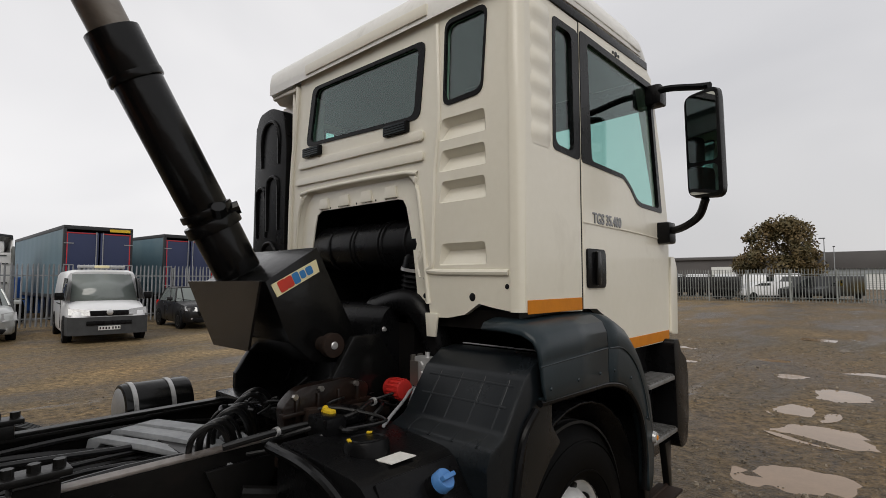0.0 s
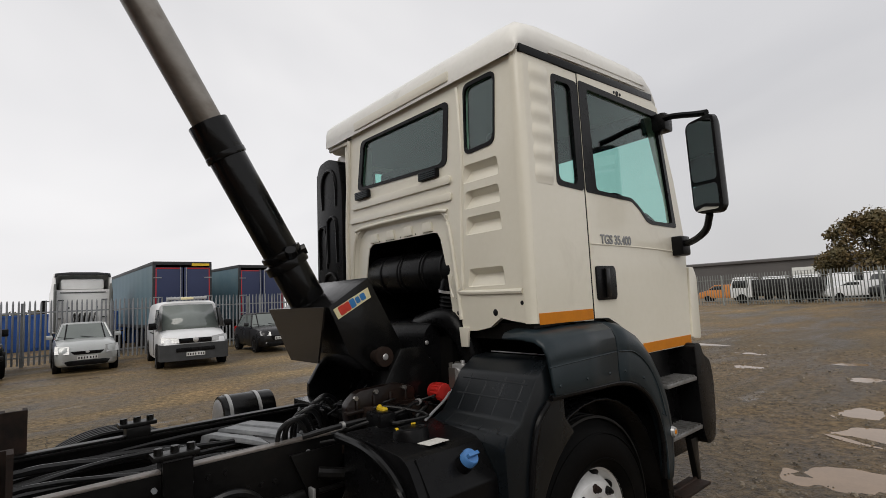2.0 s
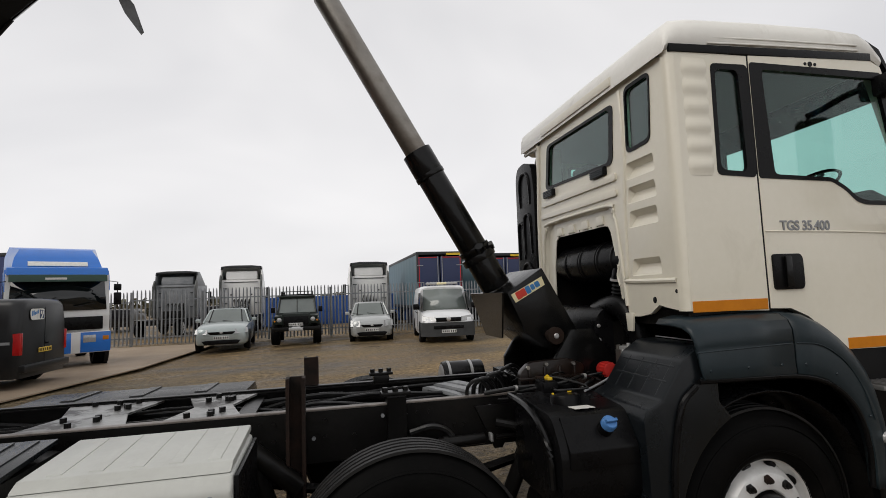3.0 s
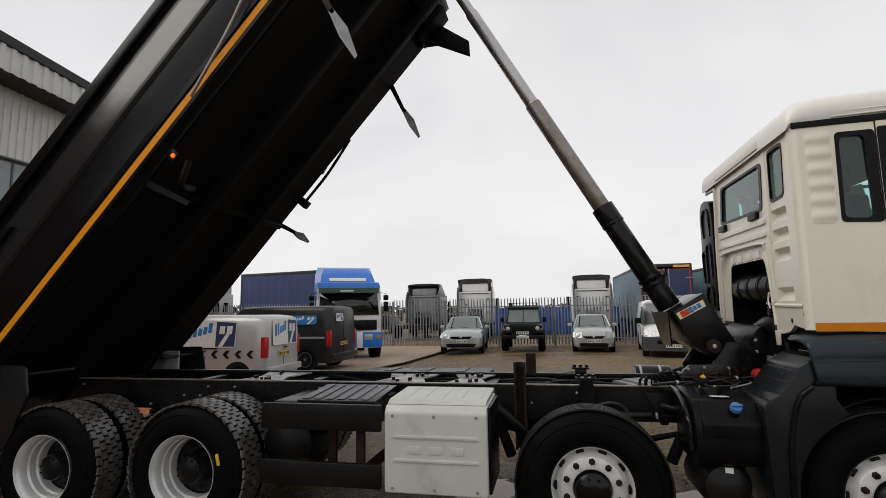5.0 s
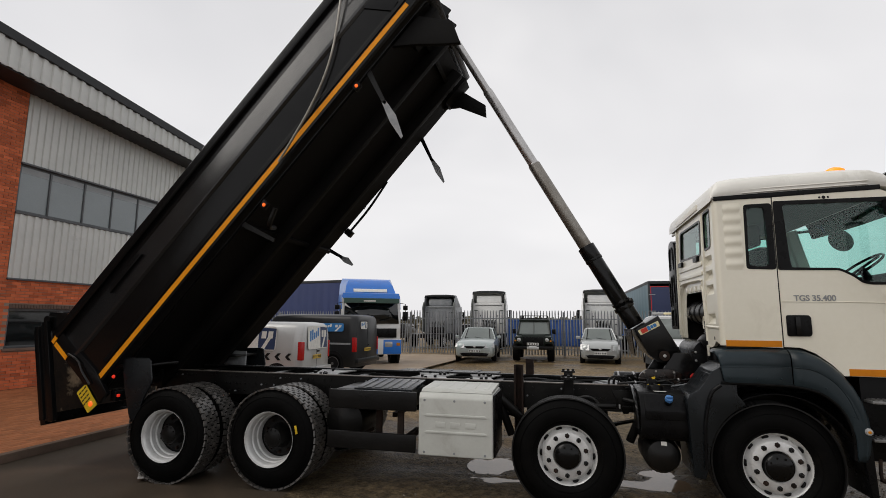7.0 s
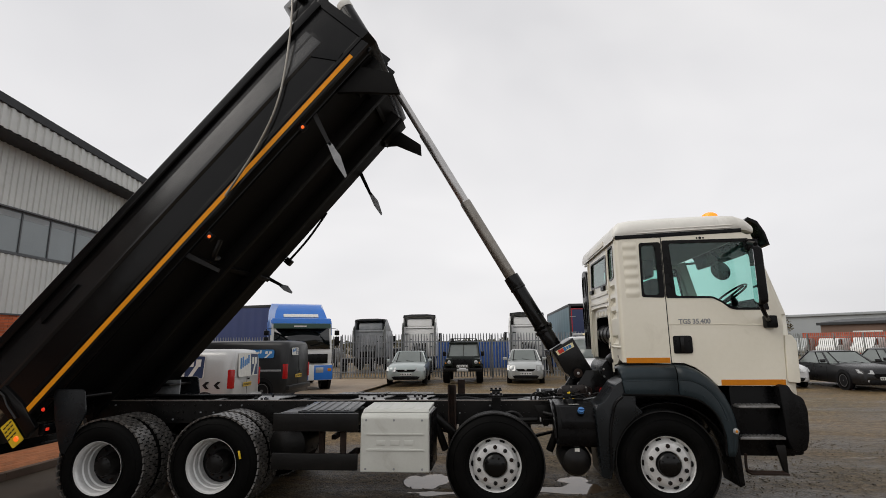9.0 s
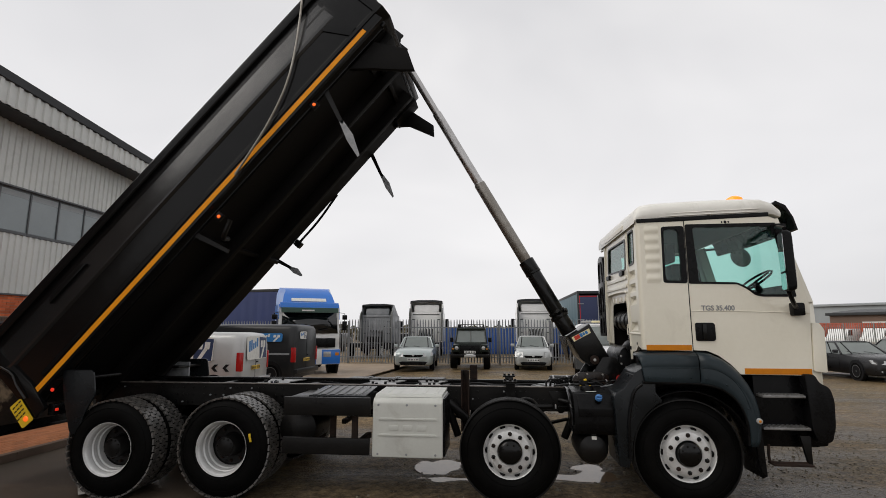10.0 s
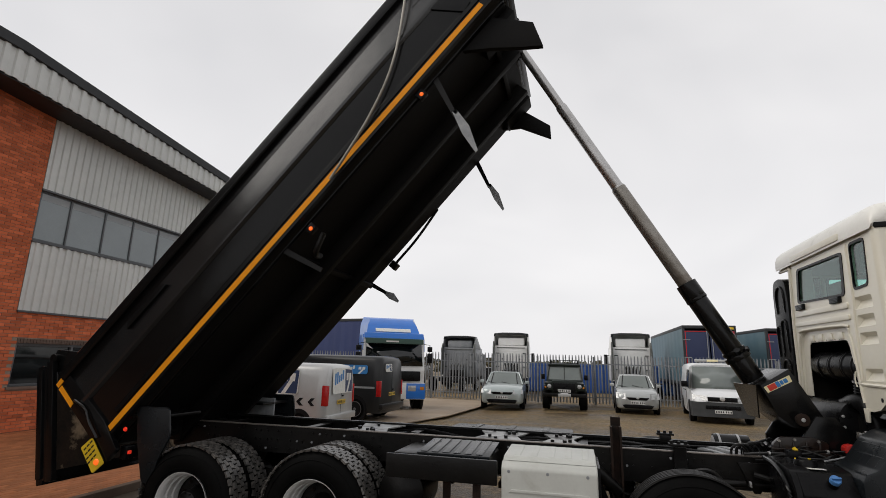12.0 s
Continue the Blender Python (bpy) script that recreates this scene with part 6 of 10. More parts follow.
def build_tailgate():
    """Hangs from its top hinge at the raised body's tail."""
    bm = bmesh.new()
    m = pose(-8.42, 0, 1.69, 0, -13, 0) @ Matrix.Diagonal((1.04, 1, 1.04, 1))
    box(bm, -0.05, 0.0, -1.22, 1.22, -1.14, 0.0, 0.01)
    g = part("tailgate", bm, BODY_BLACK, truck, "black tailgate hanging open, worn to rust inside", m)
    bm = bmesh.new()
    box(bm, 0.001, 0.006, -1.15, 1.15, -1.06, -0.08)
    part("worn_liner", bm, RUST_INNER, g, "scraped rusty inner face")
    bm = bmesh.new()
    for z in (-1.13, -0.62, -0.03):
        box(bm, -0.13, -0.05, -1.22, 1.22, z - 0.05, z + 0.05, 0.01)
    for y in (-1.2, -0.6, 0.0, 0.6, 1.2):
        box(bm, -0.12, -0.05, y - 0.04, y + 0.04, -1.12, -0.02, 0.01)
    part("tailgate_frame", bm, BODY_BLACK, g)
    for s in (-1, 1):
        bm = bmesh.new()
        box(bm, -0.02, 0.07, s * 1.19 - 0.03, s * 1.19 + 0.03, -1.16, 0.06, 0.012)
        part("tailgate_edge", bm, BODY_BLACK, g)
        bm = bmesh.new()
        prism(bm, [(-0.10, 0.0), (0.02, -0.06), (0.42, -0.02), (0.40, 0.08), (0.05, 0.18)], s * 1.13 - 0.02, s * 1.13 + 0.02, "y", 0.01)
        cyl(bm, (0.05, s * 1.05, 0.08), (0.05, s * 1.2, 0.08), 0.05, seg=14)
        part("top_hinge", bm, BODY_BLACK, g, "black top hinge arm")


def build_rear_ends():
    for s in (-1, 1):
        bm = bmesh.new()
        prism(bm, rounded([(-7.136, 1.33), (-6.739, 1.335), (-6.687, 1.05), (-6.791, 0.85), (-6.854, 0.60), (-6.958, 0.60), (-7.083, 1.0)], 0.05), s * 1.19 - 0.012, s * 1.19 + 0.012, "y", 0.004)
        part("rear_mudwing", bm, MUD_PLASTIC, truck, "dusty grey plastic rear mudwing")
        bm = bmesh.new()
        box(bm, -7.24, -6.843, s * 0.9 - 0.3, s * 0.9 + 0.3, 1.22, 1.25, 0.006)
        part("wing_bracket", bm, BLACK, truck)
        bm = bmesh.new()
        box(bm, -7.292, -7.209, s * 1.02 - 0.16, s * 1.02 + 0.16, 0.80, 0.93, 0.01)
        lb = part("tail_lamp", bm, BLACK_PLASTIC, truck, "black tail lamp cluster, lit red")
        bm = bmesh.new()
        box(bm, -7.209, -7.193, s * 1.15 - 0.02, s * 1.15 + 0.02, 0.85, 0.885, 0.005)
        part("lens", bm, LAMP_RED_ON, lb)
    bm = bmesh.new()
    box(bm, -7.261, -6.843, 0.86, 0.89, 0.99, 1.30, 0.006)
    part("far_mudwing_panel", bm, WRAP, truck, "light grey far-side panel")
    bm = bmesh.new()
    cyl(bm, (-7.261, -0.6, 1.0), (-7.261, 0.6, 1.0), 0.06, seg=16)
    box(bm, -7.376, -7.167, -0.5, -0.4, 0.9, 1.12, 0.01)
    box(bm, -7.376, -7.167, 0.4, 0.5, 0.9, 1.12, 0.01)
    part("tipping_hinge", bm, BLACK, truck, "black rear tipping hinge")


def build_engine_bay():
    """Filter lid, valve bracket, braided and plain hoses, greasy plates and pipe clips round the foot of the ram."""
    bm = bmesh.new()
    lathe(bm, [(0.0, 0.030), (0.05, 0.030), (0.056, 0.024), (0.062, 0.024), (0.066, 0.030), (0.074, 0.028), (0.080, 0.012), (0.080, -0.03)], pose(-0.98, -0.86, 1.155, -5, 0, 0), 28)
    lid = part("filter_lid", bm, BLACK_PLASTIC, truck, "round black filter lid")
    for a in (40, 160):
        bm = bmesh.new()
        box(bm, 0.058, 0.070, -0.010, 0.010, 0.028, 0.034, 0.001, pose(-0.98, -0.86, 1.155, -5, 0, a))
        part("lid_mark", bm, YELLOW, lid)
    # greasy brown gearbox side with ribs
    bm = bmesh.new()
    prism(bm, rounded([(-1.06, 1.14), (-0.66, 1.14), (-0.64, 1.27), (-0.75, 1.31), (-1.0, 1.30), (-1.07, 1.24)], 0.03), -0.455, -0.40, "y", 0.012)
    for k in range(4):
        box(bm, -1.02 + 0.1 * k, -1.0 + 0.1 * k, -0.468, -0.45, 1.15, 1.27, 0.004)
    box(bm, -1.08, -0.64, -0.475, -0.44, 1.195, 1.212, 0.004)
    gear = part("pump_casing", bm, GREASE, truck, "greasy brown ribbed pump casing")
    for x, z in ((-1.02, 1.27), (-0.90, 1.285), (-0.72, 1.28), (-0.68, 1.17), (-0.95, 1.16)):
        bm = bmesh.new()
        cyl(bm, (x, -0.455, z), (x, -0.472, z), 0.012, seg=6)
        part("bolt", bm, STEEL, gear)
    # valve bracket with a clamped air valve behind the red cap
    bm = bmesh.new()
    sheet(bm, [(-0.47, 1.25), (-0.39, 1.25), (-0.395, 1.385), (-0.425, 1.385), (-0.43, 1.35), (-0.44, 1.35), (-0.445, 1.385), (-0.47, 1.385)], [], -0.556, -0.548, "y")
    box(bm, -0.475, -0.465, -0.60, -0.55, 1.25, 1.36)
    br = part("valve_bracket", bm, CHROME_GREY, truck, "dull grey valve bracket")
    bm = bmesh.new()
    cyl(bm, (-0.38, -0.58, 1.29), (-0.33, -0.58, 1.29), 0.045, seg=18, bev=0.006)
    cyl(bm, (-0.40, -0.58, 1.33), (-0.36, -0.60, 1.36), 0.022, seg=10)
    cyl(bm, (-0.36, -0.62, 1.25), (-0.36, -0.62, 1.31), 0.025, seg=12, bev=0.004)
    part("air_valve", bm, BLACK_PLASTIC, br, "black air valve")
    bm = bmesh.new()
    tube(bm, [(-0.435, -0.56, 1.27), (-0.46, -0.57, 1.235), (-0.505, -0.58, 1.17), (-0.56, -0.60, 1.09), (-0.60, -0.60, 0.98)], 0.009, 8)
    part("braided_hose", bm, WRAP, truck, "pale braided hose")
    bm = bmesh.new()
    tube(bm, [(-0.47, -0.56, 1.24), (-0.56, -0.60, 1.20), (-0.68, -0.66, 1.175), (-0.80, -0.74, 1.165)], 0.007, 8)
    part("braided_hose", bm, WRAP, truck, "pale braided hose")
    # looped hoses behind and in front of the cradle
    rnd = random.Random(8)
    for k in range(9):
        x, y = -1.32 + 0.05 * k, -0.36 + 0.05 * k
        r = rnd.uniform(0.05, 0.11)
        pts = [(x - r, y, 1.08), (x - r * 0.9, y - 0.02, 1.14 + r * 0.5), (x, y - 0.04, 1.15 + r), (x + r * 0.9, y - 0.02, 1.13 + r * 0.6), (x + r + 0.05, y + 0.03, 1.06)]
        bm = bmesh.new()
        tube(bm, pts, rnd.choice((0.008, 0.011, 0.014)), 8)
        part("looped_hose", bm, HOSE, truck)
    for pts, r in (([(-1.15, -0.45, 1.12), (-1.0, -0.58, 1.175), (-0.86, -0.62, 1.20), (-0.72, -0.56, 1.215), (-0.60, -0.50, 1.18)], 0.010), ([(-1.22, -0.47, 1.10), (-1.08, -0.60, 1.13), (-0.98, -0.66, 1.175), (-0.92, -0.60, 1.20)], 0.008), ([(-1.30, -0.45, 1.14), (-1.12, -0.50, 1.165), (-0.96, -0.52, 1.17), (-0.84, -0.55, 1.16)], 0.013)):
        bm = bmesh.new()
        tube(bm, pts, r, 8)
        part("service_hose", bm, HOSE, truck)
    for x, y, z in ((-1.12, -0.50, 1.165), (-0.93, -0.60, 1.19), (-0.70, -0.555, 1.212)):
        bm = bmesh.new()
        lathe(bm, [(0.013, -0.008), (0.018, -0.008), (0.018, 0.008), (0.013, 0.008)], pose(x, y, z, 0, 90, 10), 12)
        part("hose_clip", bm, ALLOY, truck, "bright hose clip")
    # rusty bracket and clamp on the near side of the rail
    bm = bmesh.new()
    box(bm, -1.10, -0.98, -0.52, -0.44, 1.02, 1.06, 0.006)
    box(bm, -1.04, -0.92, -0.56, -0.44, 0.96, 1.0, 0.006)
    cyl(bm, (-1.03, -0.53, 0.90), (-1.03, -0.53, 1.05), 0.022, seg=10)
    part("rusty_clamp", bm, RUST, truck, "rusty pipe clamp on the rail")
    bm = bmesh.new()
    cyl(bm, (-1.60, -0.52, 0.90), (-1.33, -0.52, 0.905), 0.03, seg=14, bev=0.004)
    cyl(bm, (-1.26, -0.52, 0.905), (-1.10, -0.52, 0.905), 0.012, seg=10)
    lathe(bm, [(0.031, -0.012), (0.037, -0.012), (0.037, 0.012), (0.031, 0.012)], pose(-1.56, -0.52, 0.90, 0, 90, 0), 14)
    cy = part("air_cylinder", bm, BLACK, truck, "small black air cylinder under the rail")
    bm = bmesh.new()
    box(bm, -1.30, -1.285, -0.545, -0.50, 0.885, 0.93, 0.003)
    part("end_clip", bm, ALLOY, cy, "bright end clip")


build_chassis()
build_under()
build_engine_bay()
build_front_wing()
build_ram()
build_tipper_body()
build_tailgate()
build_rear_ends()

# ---- the cab ----


CAB_SEAT = Matrix.Translation((0, 0, -0.072)) @ Matrix.Diagonal((1, 1, 1.045, 1))


def build_cab():
    # rear wall, with windows, engine tunnel opening and pressed louvres
    arch = [(-0.60, 1.62), (-0.565, 1.90), (-0.535, 2.10), (-0.505, 2.185), (-0.44, 2.24), (0.43, 2.25), (0.50, 2.20), (0.545, 2.10), (0.57, 1.90), (0.58, 1.62)]
    outer = [(-1.085, 1.60), (-1.085, 2.93), (-0.60, 2.975), (0.52, 2.965), (0.55, 2.90), (0.62, 2.30), (0.64, 1.62)] + arch[::-1] + [(-0.61, 1.56), (-0.72, 1.562), (-0.82, 1.58), (-0.90, 1.628), (-0.97, 1.615)]
    w1 = rounded([(-0.925, 2.525), (-0.70, 2.515), (-0.715, 2.885), (-0.955, 2.885)], 0.045)
    w2 = rounded([(-0.52, 2.495), (0.44, 2.53), (0.375, 2.855), (-0.56, 2.842)], 0.045)
    LOUVRES = ((2.351, 2.449), (2.210, 2.305), (2.069, 2.165), (1.791, 1.887))
    louvres = []
    for z0, z1 in LOUVRES:
        louvres.append(rounded([(-0.948, z0), (-0.665, z0), (-0.685, z1), (-0.935, z1)], 0.014, 2))
    X = -0.40
    bm = bmesh.new()
    sheet(bm, outer, [w1[::-1], w2[::-1]] + [q[::-1] for q in louvres], X, X + 0.03, "x")
    cab = part("cab", bm, CREAM, truck, "cream-painted steel lorry cab", CAB_SEAT)
    for (z0, z1), loop in zip(LOUVRES, louvres):
        bm = bmesh.new()
        cy, cz = -0.81, (z0 + z1) / 2
        inner = [(cy + (y - cy) * 0.90, cz - 0.012 + (z - cz) * 0.62) for y, z in loop]
        loft(bm, [[(X + 0.002, y, z) for y, z in loop], [(X + (0.040 if z > cz - 0.012 else 0.012), y, z) for y, z in inner]], cap=False)
        b2 = bmesh.new()
        b2.faces.new([b2.verts.new((X + (0.040 if z > cz - 0.012 else 0.012), y, z)) for y, z in inner])
        join(bm, b2)
        part("louvre", bm, CREAM, cab)
    for loop, nm in ((w1, "rear_quarter_pane"), (w2, "rear_pane")):
        bm = bmesh.new()
        prism(bm, loop, X + 0.012, X + 0.016, "x")
        p = part(nm, bm, REAR_GLASS, cab, "tinted rear window")
        p.visible_shadow = False
        cy = sum(q[0] for q in loop) / len(loop)
        cz = sum(q[1] for q in loop) / len(loop)
        seal = [(cy + (y - cy) * 1.045, cz + (z - cz) * 1.06) for y, z in loop]
        hole = [(cy + (y - cy) * 0.955, cz + (z - cz) * 0.945) for y, z in loop]
        bm = bmesh.new()
        sheet(bm, seal, [hole[::-1]], X - 0.006, X + 0.01, "x")
        part("window_seal", bm, BLACK_PLASTIC, cab, "black rubber window seal")
    # raised presses on the rear wall
    bm = bmesh.new()
    prism(bm, rounded([(-0.57, 2.425), (0.53, 2.435), (0.54, 2.39), (-0.57, 2.375)], 0.018), X - 0.014, X + 0.002, "x", 0.006)
    prism(bm, rounded([(-0.57, 2.325), (0.56, 2.335), (0.57, 2.295), (-0.57, 2.28)], 0.016), X - 0.014, X + 0.002, "x", 0.006)
    part("rear_swage", bm, CREAM, cab)
    bm = bmesh.new()
    tube(bm, [(X, -0.655, 2.90), (X, -0.665, 2.5), (X, -0.645, 2.3), (X, -0.635, 2.20), (X, -0.625, 1.95), (X, -0.622, 1.80), (X, -0.62, 1.765), (X, -1.06, 1.755)], 0.014, 8)
    part("rear_pillar_bead", bm, CREAM, cab)
    # pressed arch round the engine tunnel: rolled rim, step back, flat flange with pads and screws
    cut = [(-0.50, 1.62), (-0.46, 1.90), (-0.415, 2.08), (-0.39, 2.118), (-0.35, 2.125), (0.33, 2.128), (0.38, 2.105), (0.40, 2.04), (0.43, 1.90), (0.44, 1.62)]
    bm = bmesh.new()
    tube(bm, [(X - 0.002, y, z) for y, z in arch], 0.012, 8, 3)
    part("arch_rim", bm, CREAM, cab, sharp=60)
    inner = [((y + 0.01) * 0.965 - 0.01, 1.62 + (z - 1.62) * 0.975) for y, z in arch]
    bm = bmesh.new()
    loft(bm, [[(X + 0.004, y, z) for y, z in arch], [(X + 0.014, y * 0.985, 1.62 + (z - 1.62) * 0.988) for y, z in arch], [(X + 0.028, y, z) for y, z in inner]], cap=False, close=False)
    part("arch_step", bm, CREAM, cab, sharp=60)
    bm = bmesh.new()
    sheet(bm, inner + cut[::-1], [], X + 0.028, X + 0.036, "x")
    part("arch_flange", bm, CREAM, cab)
    for y in (-0.30, -0.10, 0.10, 0.30):
        bm = bmesh.new()
        prism(bm, [(y - 0.05, 2.135), (y + 0.05, 2.135), (y + 0.04, 2.195), (y - 0.04, 2.195)], X + 0.016, X + 0.030, "x", 0.006)
        part("arch_pad", bm, CREAM, cab)
    for k in range(9):
        bm = bmesh.new()
        lathe(bm, [(0, 0.002), (0.005, 0.002), (0.006, 0)], pose(X + 0.0275, -0.34 + 0.083 * k, 2.138, 0, -90, 0), 8)
        part("rear_screw", bm, INK, cab)
    for y, z, r in ((-0.865, 1.655, 0.016), (-0.575, 1.735, 0.009), (-0.575, 1.655, 0.011), (-1.05, 1.70, 0.010)):
        bm = bmesh.new()
        lathe(bm, [(0, 0.001), (r, 0.001), (r * 1.1, 0)], pose(X - 0.0012, y, z, 0, -90, 0), 12)
        part("drain_hole", bm, INK, cab)
    bm = bmesh.new()
    prism(bm, [(-0.665, 1.58), (-0.585, 1.58), (-0.595, 1.475), (-0.65, 1.475)], X - 0.012, X + 0.002, "x", 0.004)
    part("lifting_tab", bm, CREAM, cab)
    bm = bmesh.new()
    tube(bm, [(X - 0.008, -0.53, 1.82), (X - 0.015, -0.555, 1.86), (X - 0.02, -0.54, 1.80), (X - 0.02, -0.56, 1.74)], 0.006, 6)
    part("pipe_clip", bm, CREAM, cab)
    for y, z in ((-0.38, 2.462), (0.38, 2.478)):
        bm = bmesh.new()
        box(bm, X - 0.03, X, y - 0.09, y + 0.09, z - 0.028, z + 0.028, 0.010)
        v = part("rear_vent", bm, BLACK_PLASTIC, cab, "black louvred vent")
        for k in range(4):
            bm = bmesh.new()
            box(bm, X - 0.034, X - 0.028, y - 0.08, y + 0.08, z - 0.022 + 0.012 * k, z - 0.017 + 0.012 * k)
            part("slat", bm, PLASTIC, cab)
    # sides
    for s in (-1, 1):
        side = [(-0.385 if s < 0 else -0.19, 1.60), (0.097, 1.585), (0.097, 2.935), (-0.37 if s < 0 else -0.19, 2.93)]
        win = rounded([(-0.155, 2.285), (0.095, 2.275), (0.095, 2.885), (-0.145, 2.88)], 0.03)
        bm = bmesh.new()
        sheet(bm, side, [win[::-1]], s * 1.13, s * 1.09, "y")
        p = part("side_panel", bm, CREAM, cab)
        bm = bmesh.new()
        prism(bm, win, s * 1.118, s * 1.114, "y")
        g = part("quarter_pane", bm, CAB_GLASS, cab, "dark tinted quarter window")
        g.visible_shadow = False
        hole = rounded([(-0.13, 2.312), (0.04, 2.305), (0.03, 2.853), (-0.12, 2.848)], 0.04)
        bm = bmesh.new()
        sheet(bm, win, [hole[::-1]], s * 1.133, s * 1.11, "y")
        part("window_seal", bm, BLACK_PLASTIC, cab)
        if s > 0:
            continue
        # pressed waves in the rear corner of the side
        bm = bmesh.new()
        loops = []
        for k in range(41):
            z = 2.28 + 0.62 * k / 40
            d = 0.011 * (0.5 - 0.5 * math.cos(6.283 * (k / 40) * 6))
            loops.append([(-0.335, s * 1.128, z), (-0.31, s * (1.1315 + d), z), (-0.20, s * (1.1315 + d), z), (-0.165, s * 1.128, z)])
        loft(bm, loops, cap=False, close=False)
        part("pressed_panel", bm, CREAM, cab, sharp=60)
        # rounded rear corner
        bm = bmesh.new()
        loops = []
        for z in (1.60, 2.2, 2.94):
            loops.append([(-0.37, s * 1.131, z), (-0.395, s * 1.126, z), (-0.412, s * 1.108, z), (-0.414, s * 1.075, z), (-0.36, s * 1.075, z)])
        loft(bm, loops)
        part("corner_pillar", bm, CREAM, cab, sharp=60)
        bm = bmesh.new()
        box(bm, -0.375, 0.09, min(s * 1.131, s * 1.1345), max(s * 1.131, s * 1.1345), 1.572 + 0.02, 1.647, 0.001, None, 1)
        part("orange_band", bm, ORANGE_FLAT, cab, "orange band along the sill")
        # gutter
        bm = bmesh.new()
        prism(bm, [(-0.40, 2.925), (0.99, 2.968), (0.99, 3.012), (-0.40, 2.967)], min(s * 1.085, s * 1.138), max(s * 1.085, s * 1.138), "y", 0.004)
        part("roof_gutter", bm, BLACK_PLASTIC, cab, "black roof gutter strip")
    # left rear corner, stepped in for the air intake
    bm = bmesh.new()
    box(bm, -0.398, -0.17, 0.615, 0.64, 1.60, 2.95, 0.004)
    box(bm, -0.19, -0.165, 0.64, 1.12, 1.60, 2.95, 0.004)
    part("corner_recess", bm, CREAM, cab)
    bm = bmesh.new()
    tube(bm, [(-0.405, 0.635, 1.65), (-0.405, 0.62, 2.30), (-0.405, 0.56, 2.86), (-0.40, 0.60, 2.90), (-0.39, 0.88, 2.915)], 0.016, 8, 4)
    part("corner_bead", bm, CREAM, cab)
    # dark engine tunnel under the cab floor
    bm = bmesh.new()
    box(bm, -0.36, 0.75, -0.52, 0.50, 2.14, 2.155)
    for y in (-0.535, 0.50):
        box(bm, -0.36, 0.75, y, y + 0.015, 1.60, 2.155)
    box(bm, 0.74, 0.755, -0.52, 0.50, 1.50, 2.155)
    part("engine_tunnel", bm, BLACK, cab, "dark engine tunnel")
    # roof
    prof = [(1.118, 0.0), (1.134, 0.04), (1.131, 0.095), (1.112, 0.148), (1.065, 0.18), (0.94, 0.188), (0.60, 0.191), (0.0, 0.193)]
    full = prof + [(-y, z) for y, z in prof[-2::-1]]
    bm = bmesh.new()
    loops = []
    for x, base, k in ((-0.43, 2.925, 0.26), (-0.422, 2.935, 0.50), (-0.395, 2.945, 0.74), (-0.34, 2.957, 0.94), (-0.22, 2.966, 1.0), (0.2, 2.98, 1.02), (0.7, 2.995, 1.0), (0.95, 3.005, 0.9), (1.06, 3.0, 0.75), (1.14, 2.97, 0.5)):
        w = 1.0 if x < 0.9 else 1.0 - 0.04 * (x - 0.9) / 0.24
        lim = 0.88 + max(0.0, x + 0.43) / 0.20 * 0.24
        loops.append([(x, min(y * w, lim), base + z * k) for y, z in full])
    loft(bm, loops)
    part("roof", bm, ROOF_CREAM, cab, "pale cream rounded roof panel", sharp=40)
    for s in (-1, 1):
        for dz in (0.022, 0.052):
            bm = bmesh.new()
            tube(bm, [(-0.15, s * 1.128, 2.968 + dz), (0.2, s * 1.134, 2.98 + dz), (0.7, s * 1.134, 2.995 + dz), (0.9, s * 1.132, 3.002 + dz)], 0.0055, 6)
            part("roof_bead", bm, ROOF_CREAM, cab)
    bm = bmesh.new()
    box(bm, -0.44, -0.36, -0.62, 0.44, 2.945, 3.005, 0.012)
    part("roof_rear_lip", bm, CREAM, cab)
    # front: lower panel, windscreen, pillars
    plan = [(1.25, -1.13), (1.38, -1.08), (1.46, -0.9), (1.50, -0.4), (1.505, 0), (1.50, 0.4), (1.46, 0.9), (1.38, 1.08), (1.25, 1.13)]
    bm = bmesh.new()
    loft(bm, [[(x, y, 1.02) for x, y in plan], [(x, y, 1.4) for x, y in plan], [(x - 0.01, y, 2.08) for x, y in plan]], cap=False, close=False)
    fp = part("front_panel", bm, CREAM, cab, "cream front panel")
    md = fp.modifiers.new("thickness", "SOLIDIFY")
    md.thickness = 0.03
    bm = bmesh.new()
    loft(bm, [[(x - 0.015 + 0.0, y * 0.985, 2.09) for x, y in plan[1:-1]], [(x - 0.27, y * 0.95, 2.95) for x, y in plan[1:-1]]], cap=False, close=False)
    ws = part("windscreen", bm, CAB_GLASS, cab, "curved tinted windscreen")
    ws.visible_shadow = False
    for s in (-1, 1):
        bm = bmesh.new()
        loft(bm, [[(1.24, s * 1.13, 2.08), (1.36, s * 1.10, 2.08), (1.38, s * 1.04, 2.08), (1.26, s * 1.07, 2.08)], [(1.03, s * 1.11, 2.94), (1.12, s * 1.06, 2.96), (1.14, s * 1.0, 2.96), (1.05, s * 1.03, 2.94)]])
        part("front_pillar", bm, CREAM, cab)
        bm = bmesh.new()
        prism(bm, rounded([(1.275, 1.395), (1.40, 1.385), (1.415, 1.80), (1.37, 1.87), (1.30, 1.87)], 0.02), min(s * 1.08, s * 1.145), max(s * 1.08, s * 1.145), "y", 0.012)
        part("corner_deflector", bm, CREAM, cab, "cream air deflector at the front corner")
